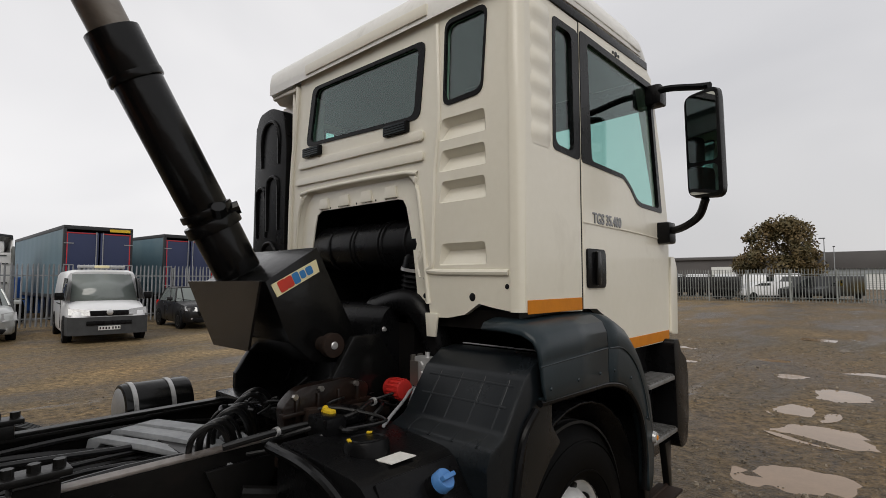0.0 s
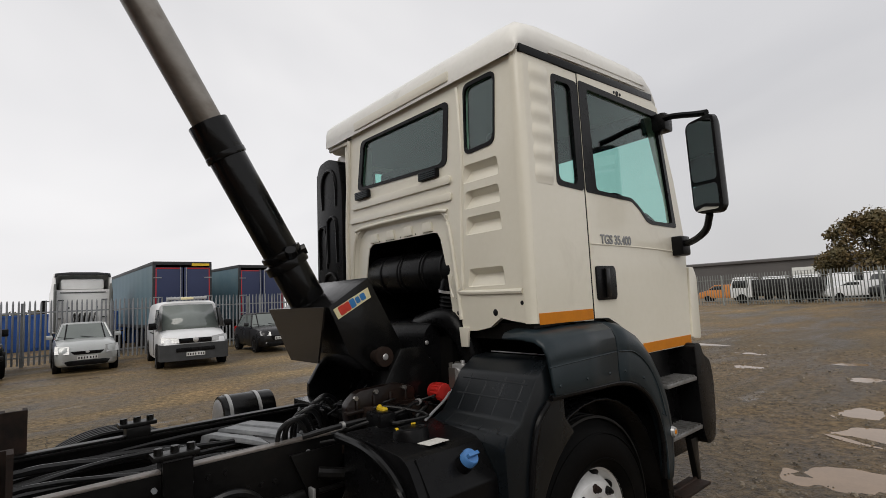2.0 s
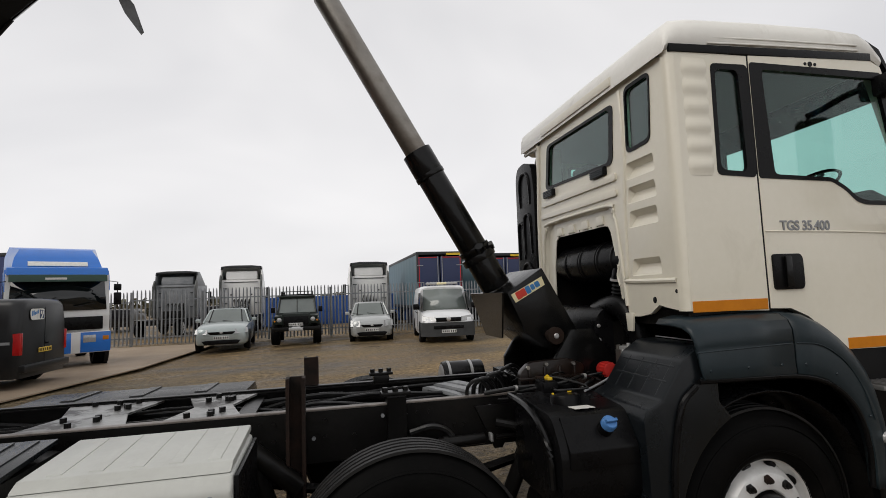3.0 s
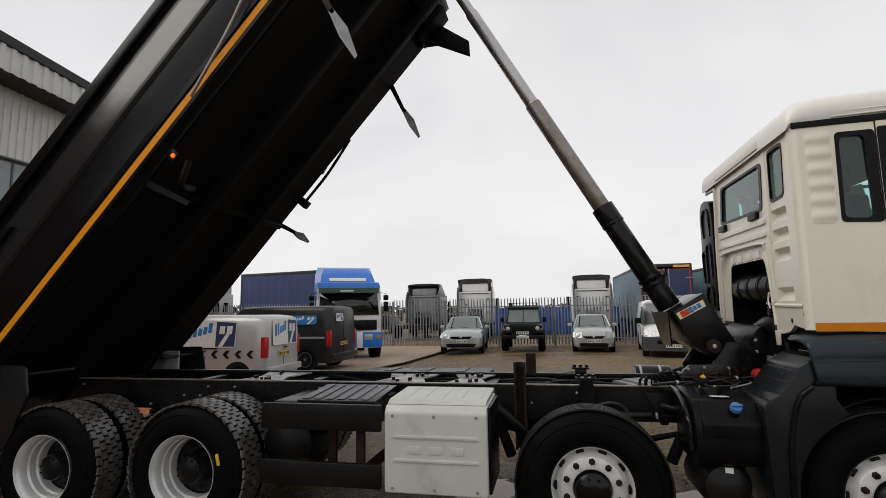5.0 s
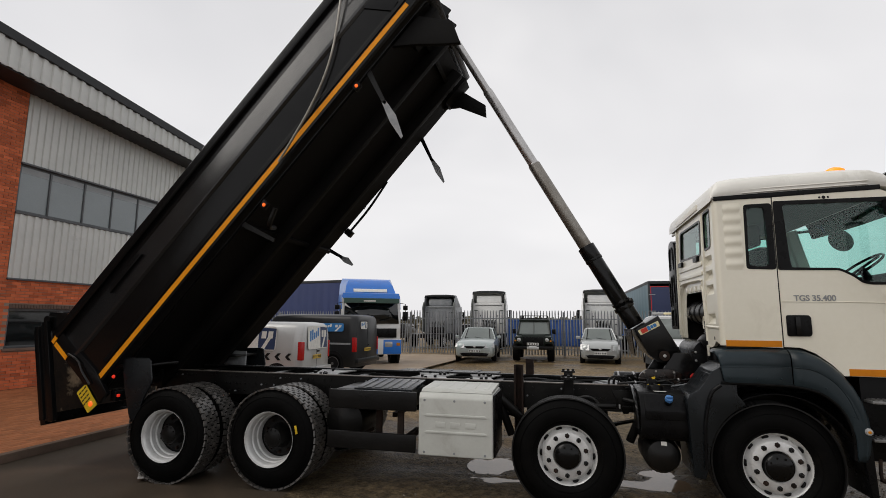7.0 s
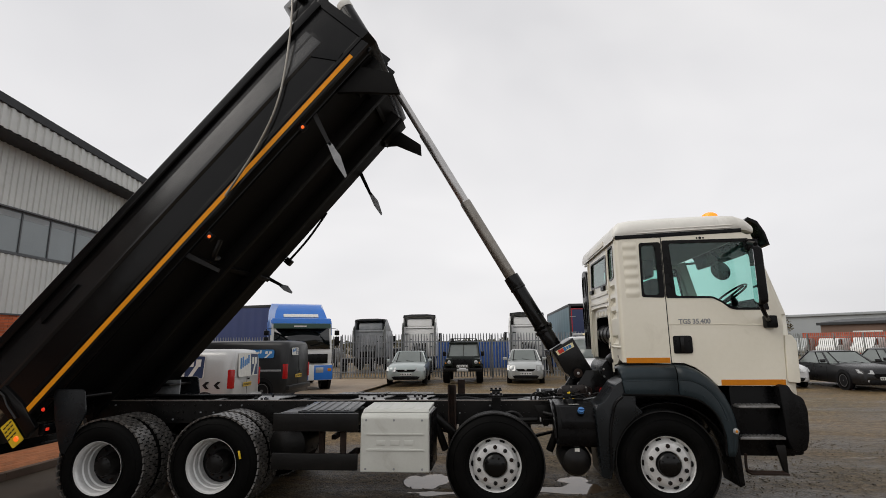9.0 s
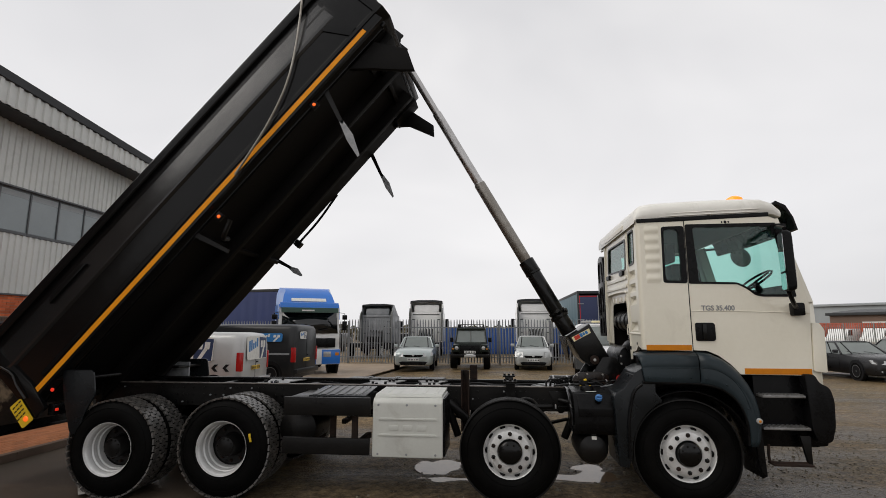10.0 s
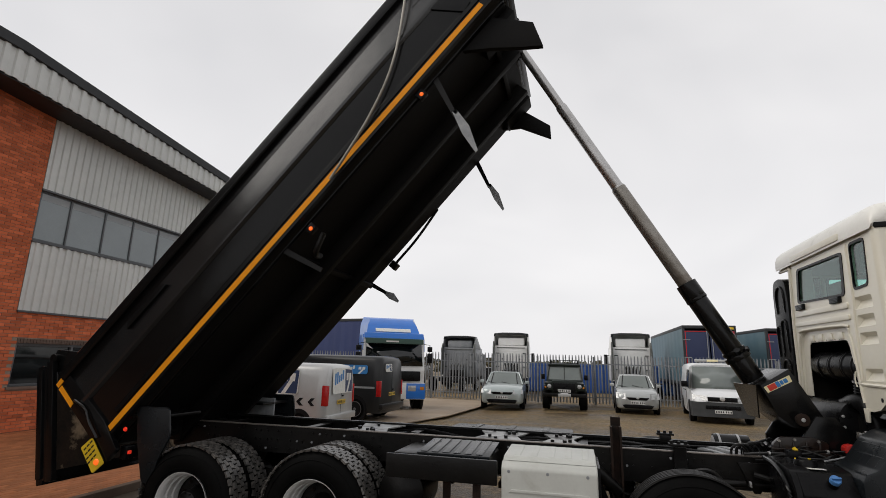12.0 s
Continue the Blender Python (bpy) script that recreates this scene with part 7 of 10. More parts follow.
    # floor, inside lining, seats, dash
    bm = bmesh.new()
    prism(bm, [(-0.36, -1.08), (1.40, -1.08), (1.40, 1.08), (-0.17, 1.08), (-0.36, 0.60)], 1.52, 1.60, "z")
    part("cab_floor", bm, BLACK, cab)
    bm = bmesh.new()
    prism(bm, [(-0.35, -1.05), (0.95, -1.05), (0.95, 1.05), (-0.15, 1.05), (-0.35, 0.58)], 2.90, 2.93, "z")
    part("headlining", bm, TRIM_GREY, cab)
    bm = bmesh.new()
    prism(bm, [(0.95, 1.6), (1.36, 1.6), (1.36, 2.10), (1.18, 2.16), (1.0, 2.08)], -1.05, 1.05, "y", 0.03)
    part("dashboard", bm, SEAT, cab, "dark dashboard")
    bm = bmesh.new()
    prism(bm, [(1.02, 2.05), (1.34, 2.05), (1.30, 2.22), (1.16, 2.27), (1.08, 2.24)], -0.95, -0.30, "y", 0.04)
    part("instrument_binnacle", bm, SEAT, cab)
    for y in (-0.62, 0.62):
        bm = bmesh.new()
        box(bm, 0.12, 0.62, y - 0.26, y + 0.26, 1.95, 2.10, 0.05)
        box(bm, 0.02, 0.18, y - 0.25, y + 0.25, 2.0, 2.52, 0.05, pose(0, 0, 0))
        box(bm, 0.0, 0.12, y - 0.15, y + 0.15, 2.54, 2.76, 0.04)
        part("seat", bm, SEAT, cab, "dark cloth seat")
        bm = bmesh.new()
        box(bm, 0.2, 0.55, y - 0.2, y + 0.2, 1.6, 1.95)
        part("seat_base", bm, SEAT, cab)
    bm = bmesh.new()
    lathe(bm, [(0.215, -0.012), (0.227, 0.0), (0.215, 0.012), (0.203, 0.0)], pose(1.03, -0.60, 2.33, 0, -35, 0), 28, True)
    box(bm, -0.2, 0.2, -0.018, 0.018, -0.01, 0.01, 0.004, pose(1.03, -0.60, 2.32, 0, -35, 0))
    cyl(bm, (1.03, -0.60, 2.32), (1.18, -0.60, 2.10), 0.035, seg=10)
    part("steering_wheel", bm, BLACK_PLASTIC, cab, "black steering wheel")
    bm = bmesh.new()
    tube(bm, [(1.16, 1.02, 2.93), (1.45, 1.22, 2.97), (1.72, 1.34, 2.93)], 0.018, 8)
    lathe(bm, [(0, -0.03), (0.12, -0.02), (0.155, 0.0), (0.12, 0.025), (0, 0.03)], pose(1.82, 1.40, 2.87, 75, 15, 0), 20)
    part("convex_mirror", bm, BLACK_PLASTIC, cab, "round black convex mirror on an arm")
    # visor over the windscreen
    bm = bmesh.new()
    loops = []
    for y in (-1.02, -0.6, 0, 0.6, 1.02):
        o = 0.05 * (1 - abs(y) ** 2) + 0.045
        loops.append([(1.02 + o, y, 3.10), (1.09 + o, y, 3.16), (1.19 + o, y, 3.11), (1.26 + o, y, 2.98), (1.295 + o, y, 2.84), (1.27 + o, y, 2.85), (1.235 + o, y, 2.98), (1.17 + o, y, 3.08), (1.09 + o, y, 3.125)])
    loft(bm, loops)
    part("sun_visor", bm, BLACK_PLASTIC, cab, "black smoked sun visor", sharp=50)
    # beacon and aerial
    bm = bmesh.new()
    lathe(bm, [(0.085, 0.0), (0.085, 0.03), (0.06, 0.035)], pose(0.885, -0.62, 3.145) @ Matrix.Diagonal((1.2, 1.2, 1.2, 1)), 20)
    be = part("beacon_base", bm, BLACK_PLASTIC, cab)
    bm = bmesh.new()
    lathe(bm, [(0.078, 0.03), (0.078, 0.08), (0.068, 0.12), (0.04, 0.14), (0, 0.145)], pose(0.885, -0.62, 3.150) @ Matrix.Diagonal((1.25, 1.25, 1.15, 1)), 20)
    part("beacon", bm, BEACON, cab, "lit amber roof beacon")
    bm = bmesh.new()
    tube(bm, [(0.52, 0.1, 3.13), (0.50, 0.1, 3.36)], 0.004, 6, smooth=False)
    part("aerial", bm, INK, cab)
    return cab


def build_door(s):
    """A cab door, s -1 right-hand, with its window, mirror feet and handle."""
    o = [(0.107, 1.595), (0.24, 1.59), (0.35, 1.545), (0.47, 1.455), (0.56, 1.36), (1.262, 1.355), (1.285, 1.75), (1.305, 2.03), (1.215, 2.45), (1.06, 2.935), (0.98, 2.97), (0.107, 2.937)]
    hole = rounded([(0.135, 2.285), (0.60, 2.275), (0.69, 2.23), (0.77, 2.168), (0.84, 2.152), (1.155, 2.148), (1.04, 2.875), (0.14, 2.88)], 0.035)
    bm = bmesh.new()
    sheet(bm, o, [hole[::-1]], s * 1.133, s * 1.09, "y")
    d = part("cab_door", bm, CREAM, truck, "cream cab door with tinted window", CAB_SEAT)
    cx, cz = 0.65, 2.5
    seal = rounded([(0.108, 2.272), (0.605, 2.262), (0.695, 2.215), (0.775, 2.15), (0.84, 2.135), (1.185, 2.13), (1.05, 2.90), (0.108, 2.90)], 0.02)
    inner = rounded([(0.215, 2.293), (0.605, 2.283), (0.70, 2.235), (0.785, 2.172), (0.85, 2.158), (1.135, 2.155), (1.02, 2.862), (0.185, 2.865)], 0.03)
    bm = bmesh.new()
    sheet(bm, seal, [inner[::-1]], s * 1.137, s * 1.115, "y")
    part("window_frame", bm, BLACK_PLASTIC, d, "black window frame")
    bm = bmesh.new()
    prism(bm, hole, s * 1.122, s * 1.118, "y")
    g = part("window_pane", bm, CAB_GLASS, d, "green-tinted door glass")
    g.visible_shadow = False
    bm = bmesh.new()
    ys = sorted((s * 1.129, s * 1.143))
    prism(bm, rounded([(0.138, 1.688), (0.325, 1.688), (0.338, 1.71), (0.338, 1.85), (0.322, 1.872), (0.138, 1.872)], 0.02), ys[0], ys[1], "y", 0.005)
    h = part("handle_recess", bm, BLACK_PLASTIC, d, "black recessed door handle")
    bm = bmesh.new()
    box(bm, 0.205, 0.245, s * 1.155 - 0.008, s * 1.155 + 0.008, 1.70, 1.86, 0.006)
    part("handle", bm, GLOSSY_BLACK, d)
    bm = bmesh.new()
    ys = sorted((s * 1.1335, s * 1.137))
    box(bm, 0.60, 1.255, ys[0], ys[1], 1.362, 1.42, 0.001, None, 1)
    part("orange_band", bm, ORANGE_FLAT, d, "orange band along the door sill")
    bm = bmesh.new()
    tube(bm, [(0.11, s * 1.1335, 1.992), (0.7, s * 1.1335, 1.985), (1.29, s * 1.1335, 1.965)], 0.0045, 6)
    tube(bm, [(0.112, s * 1.1335, 1.60), (0.112, s * 1.1335, 2.93)], 0.0015, 6, smooth=False)
    part("door_crease", bm, CREAM, d)
    bm = bmesh.new()
    box(bm, 0.098, 0.106, s * 1.128 - 0.003, s * 1.128 + 0.003, 1.59, 2.935)
    part("door_gap", bm, INK, d)
    bm = bmesh.new()
    for x in (0.50, 0.535, 0.57):
        lathe(bm, [(0, 0.004), (0.008 if x != 0.535 else 0.014, 0.004), (0.01 if x != 0.535 else 0.016, 0)], pose(x, s * 1.133, 2.918, 90 if s < 0 else -90, 0, 0), 10)
    part("roof_marker", bm, BLACK_PLASTIC, d)
    if s < 0:
        writing("TGS 35.400", 0.072, GREY_PRINT, d, pose(0.385, -1.1345, 2.018, 90, 0, 0), 0.0025, 0.0, 0.0015, 0.98, "model_lettering")
    return d


def build_mirror(s):
    bm = bmesh.new()
    tube(bm, [(1.06, s * 1.12, 2.84), (1.0, s * 1.25, 2.83), (0.97, s * 1.42, 2.79), (0.94, s * 1.50, 2.77)], 0.020, 8)
    box(bm, 1.00, 1.12, s * 1.16 - 0.05, s * 1.16 + 0.05, 2.76, 2.88, 0.02)
    a = part("mirror_arm", bm, BLACK_PLASTIC, truck, "black door mirror on two arms", CAB_SEAT)
    bm = bmesh.new()
    tube(bm, [(1.19, s * 1.12, 2.03), (1.10, s * 1.26, 2.02), (1.0, s * 1.40, 2.07), (0.94, s * 1.46, 2.16)], 0.022, 8)
    box(bm, 1.10, 1.22, s * 1.16 - 0.05, s * 1.16 + 0.05, 1.94, 2.07, 0.02)
    part("mirror_stay", bm, BLACK_PLASTIC, a)
    bm = bmesh.new()
    m = pose(0.95, s * 1.475, 2.455, 0, 0, s * 12)
    loops = []
    for x, k in ((-0.045, 0.86), (-0.04, 0.97), (0.0, 1.0), (0.035, 0.86), (0.045, 0.6)):
        loops.append([(x, y * k, z * (0.5 + 0.5 * k)) for y, z in rounded([(-0.10, -0.30), (0.10, -0.285), (0.11, 0.28), (-0.09, 0.30)], 0.05)])
    loft(bm, loops)
    h = part("mirror_housing", bm, BLACK_PLASTIC, a, "black mirror housing", m)
    for z0, z1 in ((-0.10, 0.265), (-0.275, -0.12)):
        bm = bmesh.new()
        prism(bm, rounded([(-0.078, z0), (0.082, z0), (0.09, z1), (-0.075, z1)], 0.025), -0.049, -0.0455, "x")
        q = part("mirror_glass", bm, MIRROR, a, "mirror glass", m)
    return a


def build_cab_under():
    for s in (-1, 1):
        bm = bmesh.new()
        box(bm, 0.70, 1.30, min(s * 0.72, s * 1.06), max(s * 0.72, s * 1.06), 0.62, 1.37, 0.02)
        part("step_well", bm, BLACK_PLASTIC, truck, "black plastic step well")
        bm = bmesh.new()
        prism(bm, rounded([(1.14, 1.365), (1.24, 1.36), (1.27, 1.28), (1.37, 1.23), (1.40, 1.10), (1.385, 0.85), (1.34, 0.70), (1.22, 0.69), (1.17, 0.80)], 0.04), min(s * 0.70, s * 1.20), max(s * 0.70, s * 1.20), "y", 0.03)
        part("bumper_corner", bm, BLACK_PLASTIC, truck, "black plastic bumper corner")
        for z, x0, x1 in ((1.15, 0.72, 1.13), (0.835, 0.70, 1.15)):
            bm = bmesh.new()
            box(bm, x0, x1, min(s * 0.92, s * 1.205), max(s * 0.92, s * 1.205), z - 0.025, z, 0.006)
            st = part("step", bm, STEP_ALLOY, truck, "dull ribbed aluminium cab step")
            for k in range(10):
                bm = bmesh.new()
                x = x0 + 0.02 + k * (x1 - x0 - 0.05) / 9
                box(bm, x, x + 0.014, min(s * 0.94, s * 1.20), max(s * 0.94, s * 1.20), z, z + 0.010)
                part("tread_rib", bm, STEP_ALLOY, st)
        bm = bmesh.new()
        y = s * 1.14
        tube(bm, [(0.76, y, 0.66), (0.755, y, 0.52), (0.80, y, 0.485), (1.08, y, 0.48), (1.14, y, 0.50)], 0.014, 8)
        box(bm, 0.76, 1.13, min(y - 0.09, y + 0.05), max(y - 0.09, y + 0.05), 0.468, 0.486, 0.004)
        lp = part("stirrup_step", bm, RUST, truck, "worn hanging stirrup step")
        bm = bmesh.new()
        prism(bm, [(1.06, 0.75), (1.16, 0.75), (1.155, 0.47), (1.12, 0.47)], min(y - 0.02, y + 0.02), max(y - 0.02, y + 0.02), "y", 0.005)
        part("stirrup_strap", bm, BLACK, lp)
        bm = bmesh.new()
        prism(bm, [(0.58, 1.0), (0.68, 1.0), (0.70, 0.36), (0.65, 0.34)], min(s * 0.80, s * 1.20), max(s * 0.80, s * 1.20), "y", 0.01)
        part("front_mudflap", bm, BLACK_PLASTIC, truck)
    bm = bmesh.new()
    box(bm, 1.22, 1.46, -0.95, 0.95, 0.60, 1.05, 0.05)
    part("bumper", bm, BLACK_PLASTIC, truck, "black bumper")
    # engine, air filter and pipes behind and below the cab
    bm = bmesh.new()
    box(bm, -0.30, 1.0, -0.40, 0.36, 0.75, 1.52, 0.05)
    box(bm, -0.36, -0.2, -0.46, 0.28, 1.15, 1.6, 0.05)
    part("engine", bm, BLACK, truck, "grimy black engine block")
    bm = bmesh.new()
    cyl(bm, (-0.24, -0.50, 1.91), (-0.24, 0.42, 1.93), 0.135, seg=30, bev=0.02)
    af = part("air_filter", bm, BLACK_PLASTIC, truck, "black ribbed air filter drum")
    for y in (-0.40, -0.22, -0.19, 0.02, 0.05, 0.25):
        bm = bmesh.new()
        lathe(bm, [(0.134, -0.010), (0.143, -0.006), (0.143, 0.006), (0.134, 0.010)], pose(-0.24, y, 1.92, 90, 0, 0), 30)
        part("filter_band", bm, BLACK_PLASTIC, af)
    bm = bmesh.new()
    fold = []
    for k in range(6):
        fold += [(0.055, 0.024 * k - 0.012), (0.068, 0.024 * k)]
    lathe(bm, fold + [(0.055, 0.132)], pose(-0.32, -0.40, 1.63, 10, 0, 0), 20)
    part("bellows_hose", bm, BLACK_PLASTIC, truck, "black bellows hose")
    bm = bmesh.new()
    lathe(bm, [(0.062, -0.008), (0.067, -0.008), (0.067, 0.008), (0.062, 0.008)], pose(-0.32, -0.415, 1.785, 10, 0, 0), 20)
    part("hose_clip", bm, ALLOY, truck, "bright hose clip")
    bm = bmesh.new()
    tube(bm, [(-0.32, -0.40, 1.78), (-0.31, -0.42, 1.86), (-0.26, -0.40, 1.9)], 0.055, 12)
    tube(bm, [(-0.34, -0.15, 1.58), (-0.36, -0.42, 1.62), (-0.34, -0.55, 1.52), (-0.3, -0.6, 1.3)], 0.07, 12)
    part("intake_pipe", bm, BLACK_PLASTIC, truck)
    bm = bmesh.new()
    prism(bm, rounded([(-0.62, 1.08), (-0.18, 1.10), (-0.18, 1.58), (-0.40, 1.62), (-0.48, 1.55), (-0.52, 1.25)], 0.05), -0.35, 0.40, "y", 0.03)
    part("engine_shroud", bm, BLACK_PLASTIC, truck, "black engine shroud")
    for y, z in ((-0.36, 1.49), (-0.36, 1.40), (-0.36, 1.31)):
        bm = bmesh.new()
        lathe(bm, [(0, 0.01), (0.010, 0.008), (0.014, 0)], pose(-0.47, y, z, 90, 0, 0), 10)
        part("shroud_bolt", bm, ALLOY, truck)
    bm = bmesh.new()
    cyl(bm, (-0.52, -0.46, 1.232), (-0.525, -0.57, 1.235), 0.045, seg=24, bev=0.008)
    cap = part("red_filler_cap", bm, RED, truck, "ribbed red filler cap")
    for i in range(16):
        a = 6.283 * i / 16
        bm = bmesh.new()
        box(bm, -0.004, 0.004, -0.56, -0.49, -0.004, 0.004, 0, pose(-0.5225 + 0.045 * math.cos(a), 0, 1.2335 + 0.045 * math.sin(a)))
        part("grip_rib", bm, RED, cap)
    bm = bmesh.new()
    box(bm, -0.46, -0.40, -0.66, -0.56, 1.22, 1.38, 0.01)
    tube(bm, [(-0.43, -0.62, 1.40), (-0.44, -0.63, 1.28), (-0.50, -0.66, 1.22), (-0.58, -0.66, 1.08)], 0.012, 8)
    for z in (1.26, 1.30, 1.34):
        cyl(bm, (-0.47, -0.60, z), (-0.40, -0.60, z), 0.022, seg=12)
    part("coupling", bm, ALLOY, truck, "bright pipe coupling with a braided hose")
    bm = bmesh.new()
    cyl(bm, (-0.82, -0.52, 1.155), (-0.82, -0.52, 1.19), 0.085, seg=24, bev=0.008)
    cyl(bm, (-0.82, -0.52, 1.19), (-0.82, -0.52, 1.205), 0.055, seg=20, bev=0.005)
    part("reservoir_lid", bm, BLACK_PLASTIC, truck)
    bm = bmesh.new()
    box(bm, -1.02, -0.93, -0.68, -0.55, 1.12, 1.22, 0.012)
    jb = part("junction_box", bm, BLACK_PLASTIC, truck)
    bm = bmesh.new()
    box(bm, -0.965, -0.935, -0.62, -0.57, 1.205, 1.232, 0.005)
    cyl(bm, (-0.95, -0.56, 1.22), (-0.93, -0.54, 1.225), 0.012, seg=10)
    part("yellow_connector", bm, YELLOW, truck, "yellow cable connector")
    bm = bmesh.new()
    prism(bm, [(-0.98, 1.12), (-0.55, 1.12), (-0.55, 1.18), (-0.98, 1.22)], -0.50, -0.42, "y", 0.01)
    part("rust_bracket", bm, RUST, truck, "rusty brown bracket")
    for k in range(17):
        x0, y0 = random.uniform(-1.05, -0.45), random.uniform(-0.60, 0.30)
        pts = [(x0, y0, 1.12)]
        for j in range(3):
            pts.append((x0 + random.uniform(-0.16, 0.16), y0 + random.uniform(-0.14, 0.14), 1.17 + random.uniform(-0.03, 0.06)))
        pts.append((x0 + random.uniform(-0.25, 0.3), y0 + random.uniform(-0.2, 0.2), 1.06))
        bm = bmesh.new()
        tube(bm, pts, random.choice((0.005, 0.007, 0.010)), 7, 6)
        part("service_hose", bm, HOSE, truck)
    # ribbed intake stack behind the left corner of the cab
    bm = bmesh.new()
    prism(bm, rounded([(0.68, 1.72), (0.66, 2.60), (0.70, 2.84), (0.86, 2.90), (1.02, 2.88), (1.07, 2.78), (1.09, 1.72)], 0.05), -0.425, -0.22, "x", 0.025)
    st = part("air_intake", bm, BLACK_PLASTIC, truck, "black moulded air intake stack")
    for y, w, z0, z1 in ((0.86, 0.11, 2.50, 2.80), (0.82, 0.07, 2.06, 2.42), (0.97, 0.06, 2.02, 2.36), (0.86, 0.10, 1.76, 1.98)):
        bm = bmesh.new()
        tube(bm, [(-0.424, y - w, z0), (-0.430, y - w, z1 - w), (-0.430, y - w * 0.6, z1 - w * 0.2), (-0.430, y, z1), (-0.430, y + w * 0.6, z1 - w * 0.2), (-0.430, y + w, z1 - w), (-0.424, y + w, z0)], 0.013, 8)
        part("moulded_rib", bm, BLACK_PLASTIC, st)
    for z in (2.15, 2.5, 2.78):
        bm = bmesh.new()
        box(bm, -0.40, -0.34, 1.08, 1.12, z - 0.04, z + 0.04, 0.01)
        part("stack_clip", bm, BLACK_PLASTIC, st)


build_cab()
for s in (-1, 1):
    build_door(s)
    build_mirror(s)
build_cab_under()

# ---- parked vehicles ----


def bars_on_plate(parent, m, w=0.52, h=0.11, back=PLATE_W):
    """A number plate whose characters are plain bars. The plate faces +x of m."""
    bm = bmesh.new()
    box(bm, -0.006, 0.004, -w / 2, w / 2, -h / 2, h / 2, 0.003, None, 1)
    p = part("number_plate", bm, back, parent, "", m)
    for k in range(7):
        y = -w * 0.40 + k * w * 0.80 / 6 + (0.012 if k > 3 else -0.008)
        bm = bmesh.new()
        box(bm, 0.0045, 0.006, y - 0.018, y + 0.018, -0.032, 0.032)
        part("plate_bar", bm, INK, p)
    return p


def road_wheel(parent, x, y, r, side, spokes=7, material=CAR_RIM, rw=0.21):
    """tyre and rim; outward is side along y."""
    m = pose(x, y, r, -90 * side, 0, 0)
    bm = bmesh.new()
    lathe(bm, [(r * 0.64, -0.01), (r * 0.70, 0.012), (r * 0.88, 0.008), (r * 0.97, -0.03), (r, -0.06), (r, -rw + 0.04), (r * 0.95, -rw), (r * 0.6, -rw)], Matrix(), 28)
    w = part("wheel", bm, RUBBER, parent, "", m)
    bm = bmesh.new()
    lathe(bm, [(r * 0.66, 0.004), (r * 0.62, -0.006), (r * 0.60, -0.05), (r * 0.58, -0.09), (0, -0.09)], Matrix(), 28)
    part("rim_well", bm, BLACK_PLASTIC, w)
    bm = bmesh.new()
    lathe(bm, [(r * 0.67, 0.0), (r * 0.665, 0.008), (r * 0.61, 0.006), (r * 0.60, -0.02)], Matrix(), 28)
    lathe(bm, [(0, 0.006), (r * 0.13, 0.004), (r * 0.17, -0.01)], Matrix(), 16)
    for k in range(spokes):
        box(bm, r * 0.12, r * 0.63, -r * 0.065, r * 0.065, -0.022, -0.002, 0.004, pose(0, 0, 0, 0, 0, 360 / spokes * k), 1)
    part("rim", bm, material, w)
    return w


def car_shell(bm, st):
    """st: rows of x, half width, sill z, bonnet or belt z, crown: a skin with a shoulder."""
    loops = []
    for x, w, z0, z1, cr in st:
        h = z1 - z0
        half = [(w * 0.90, z0), (w * 0.985, z0 + 0.10 * h), (w, z0 + 0.45 * h), (w * 0.985, z0 + 0.75 * h), (w * 0.93, z0 + 0.95 * h), (w * 0.72, z1 + cr * 0.5), (w * 0.35, z1 + cr * 0.9)]
        loops.append([(x, y, z) for y, z in half] + [(x, 0, z1 + cr)] + [(x, -y, z) for y, z in half[::-1]])
    return loft(bm, loops)


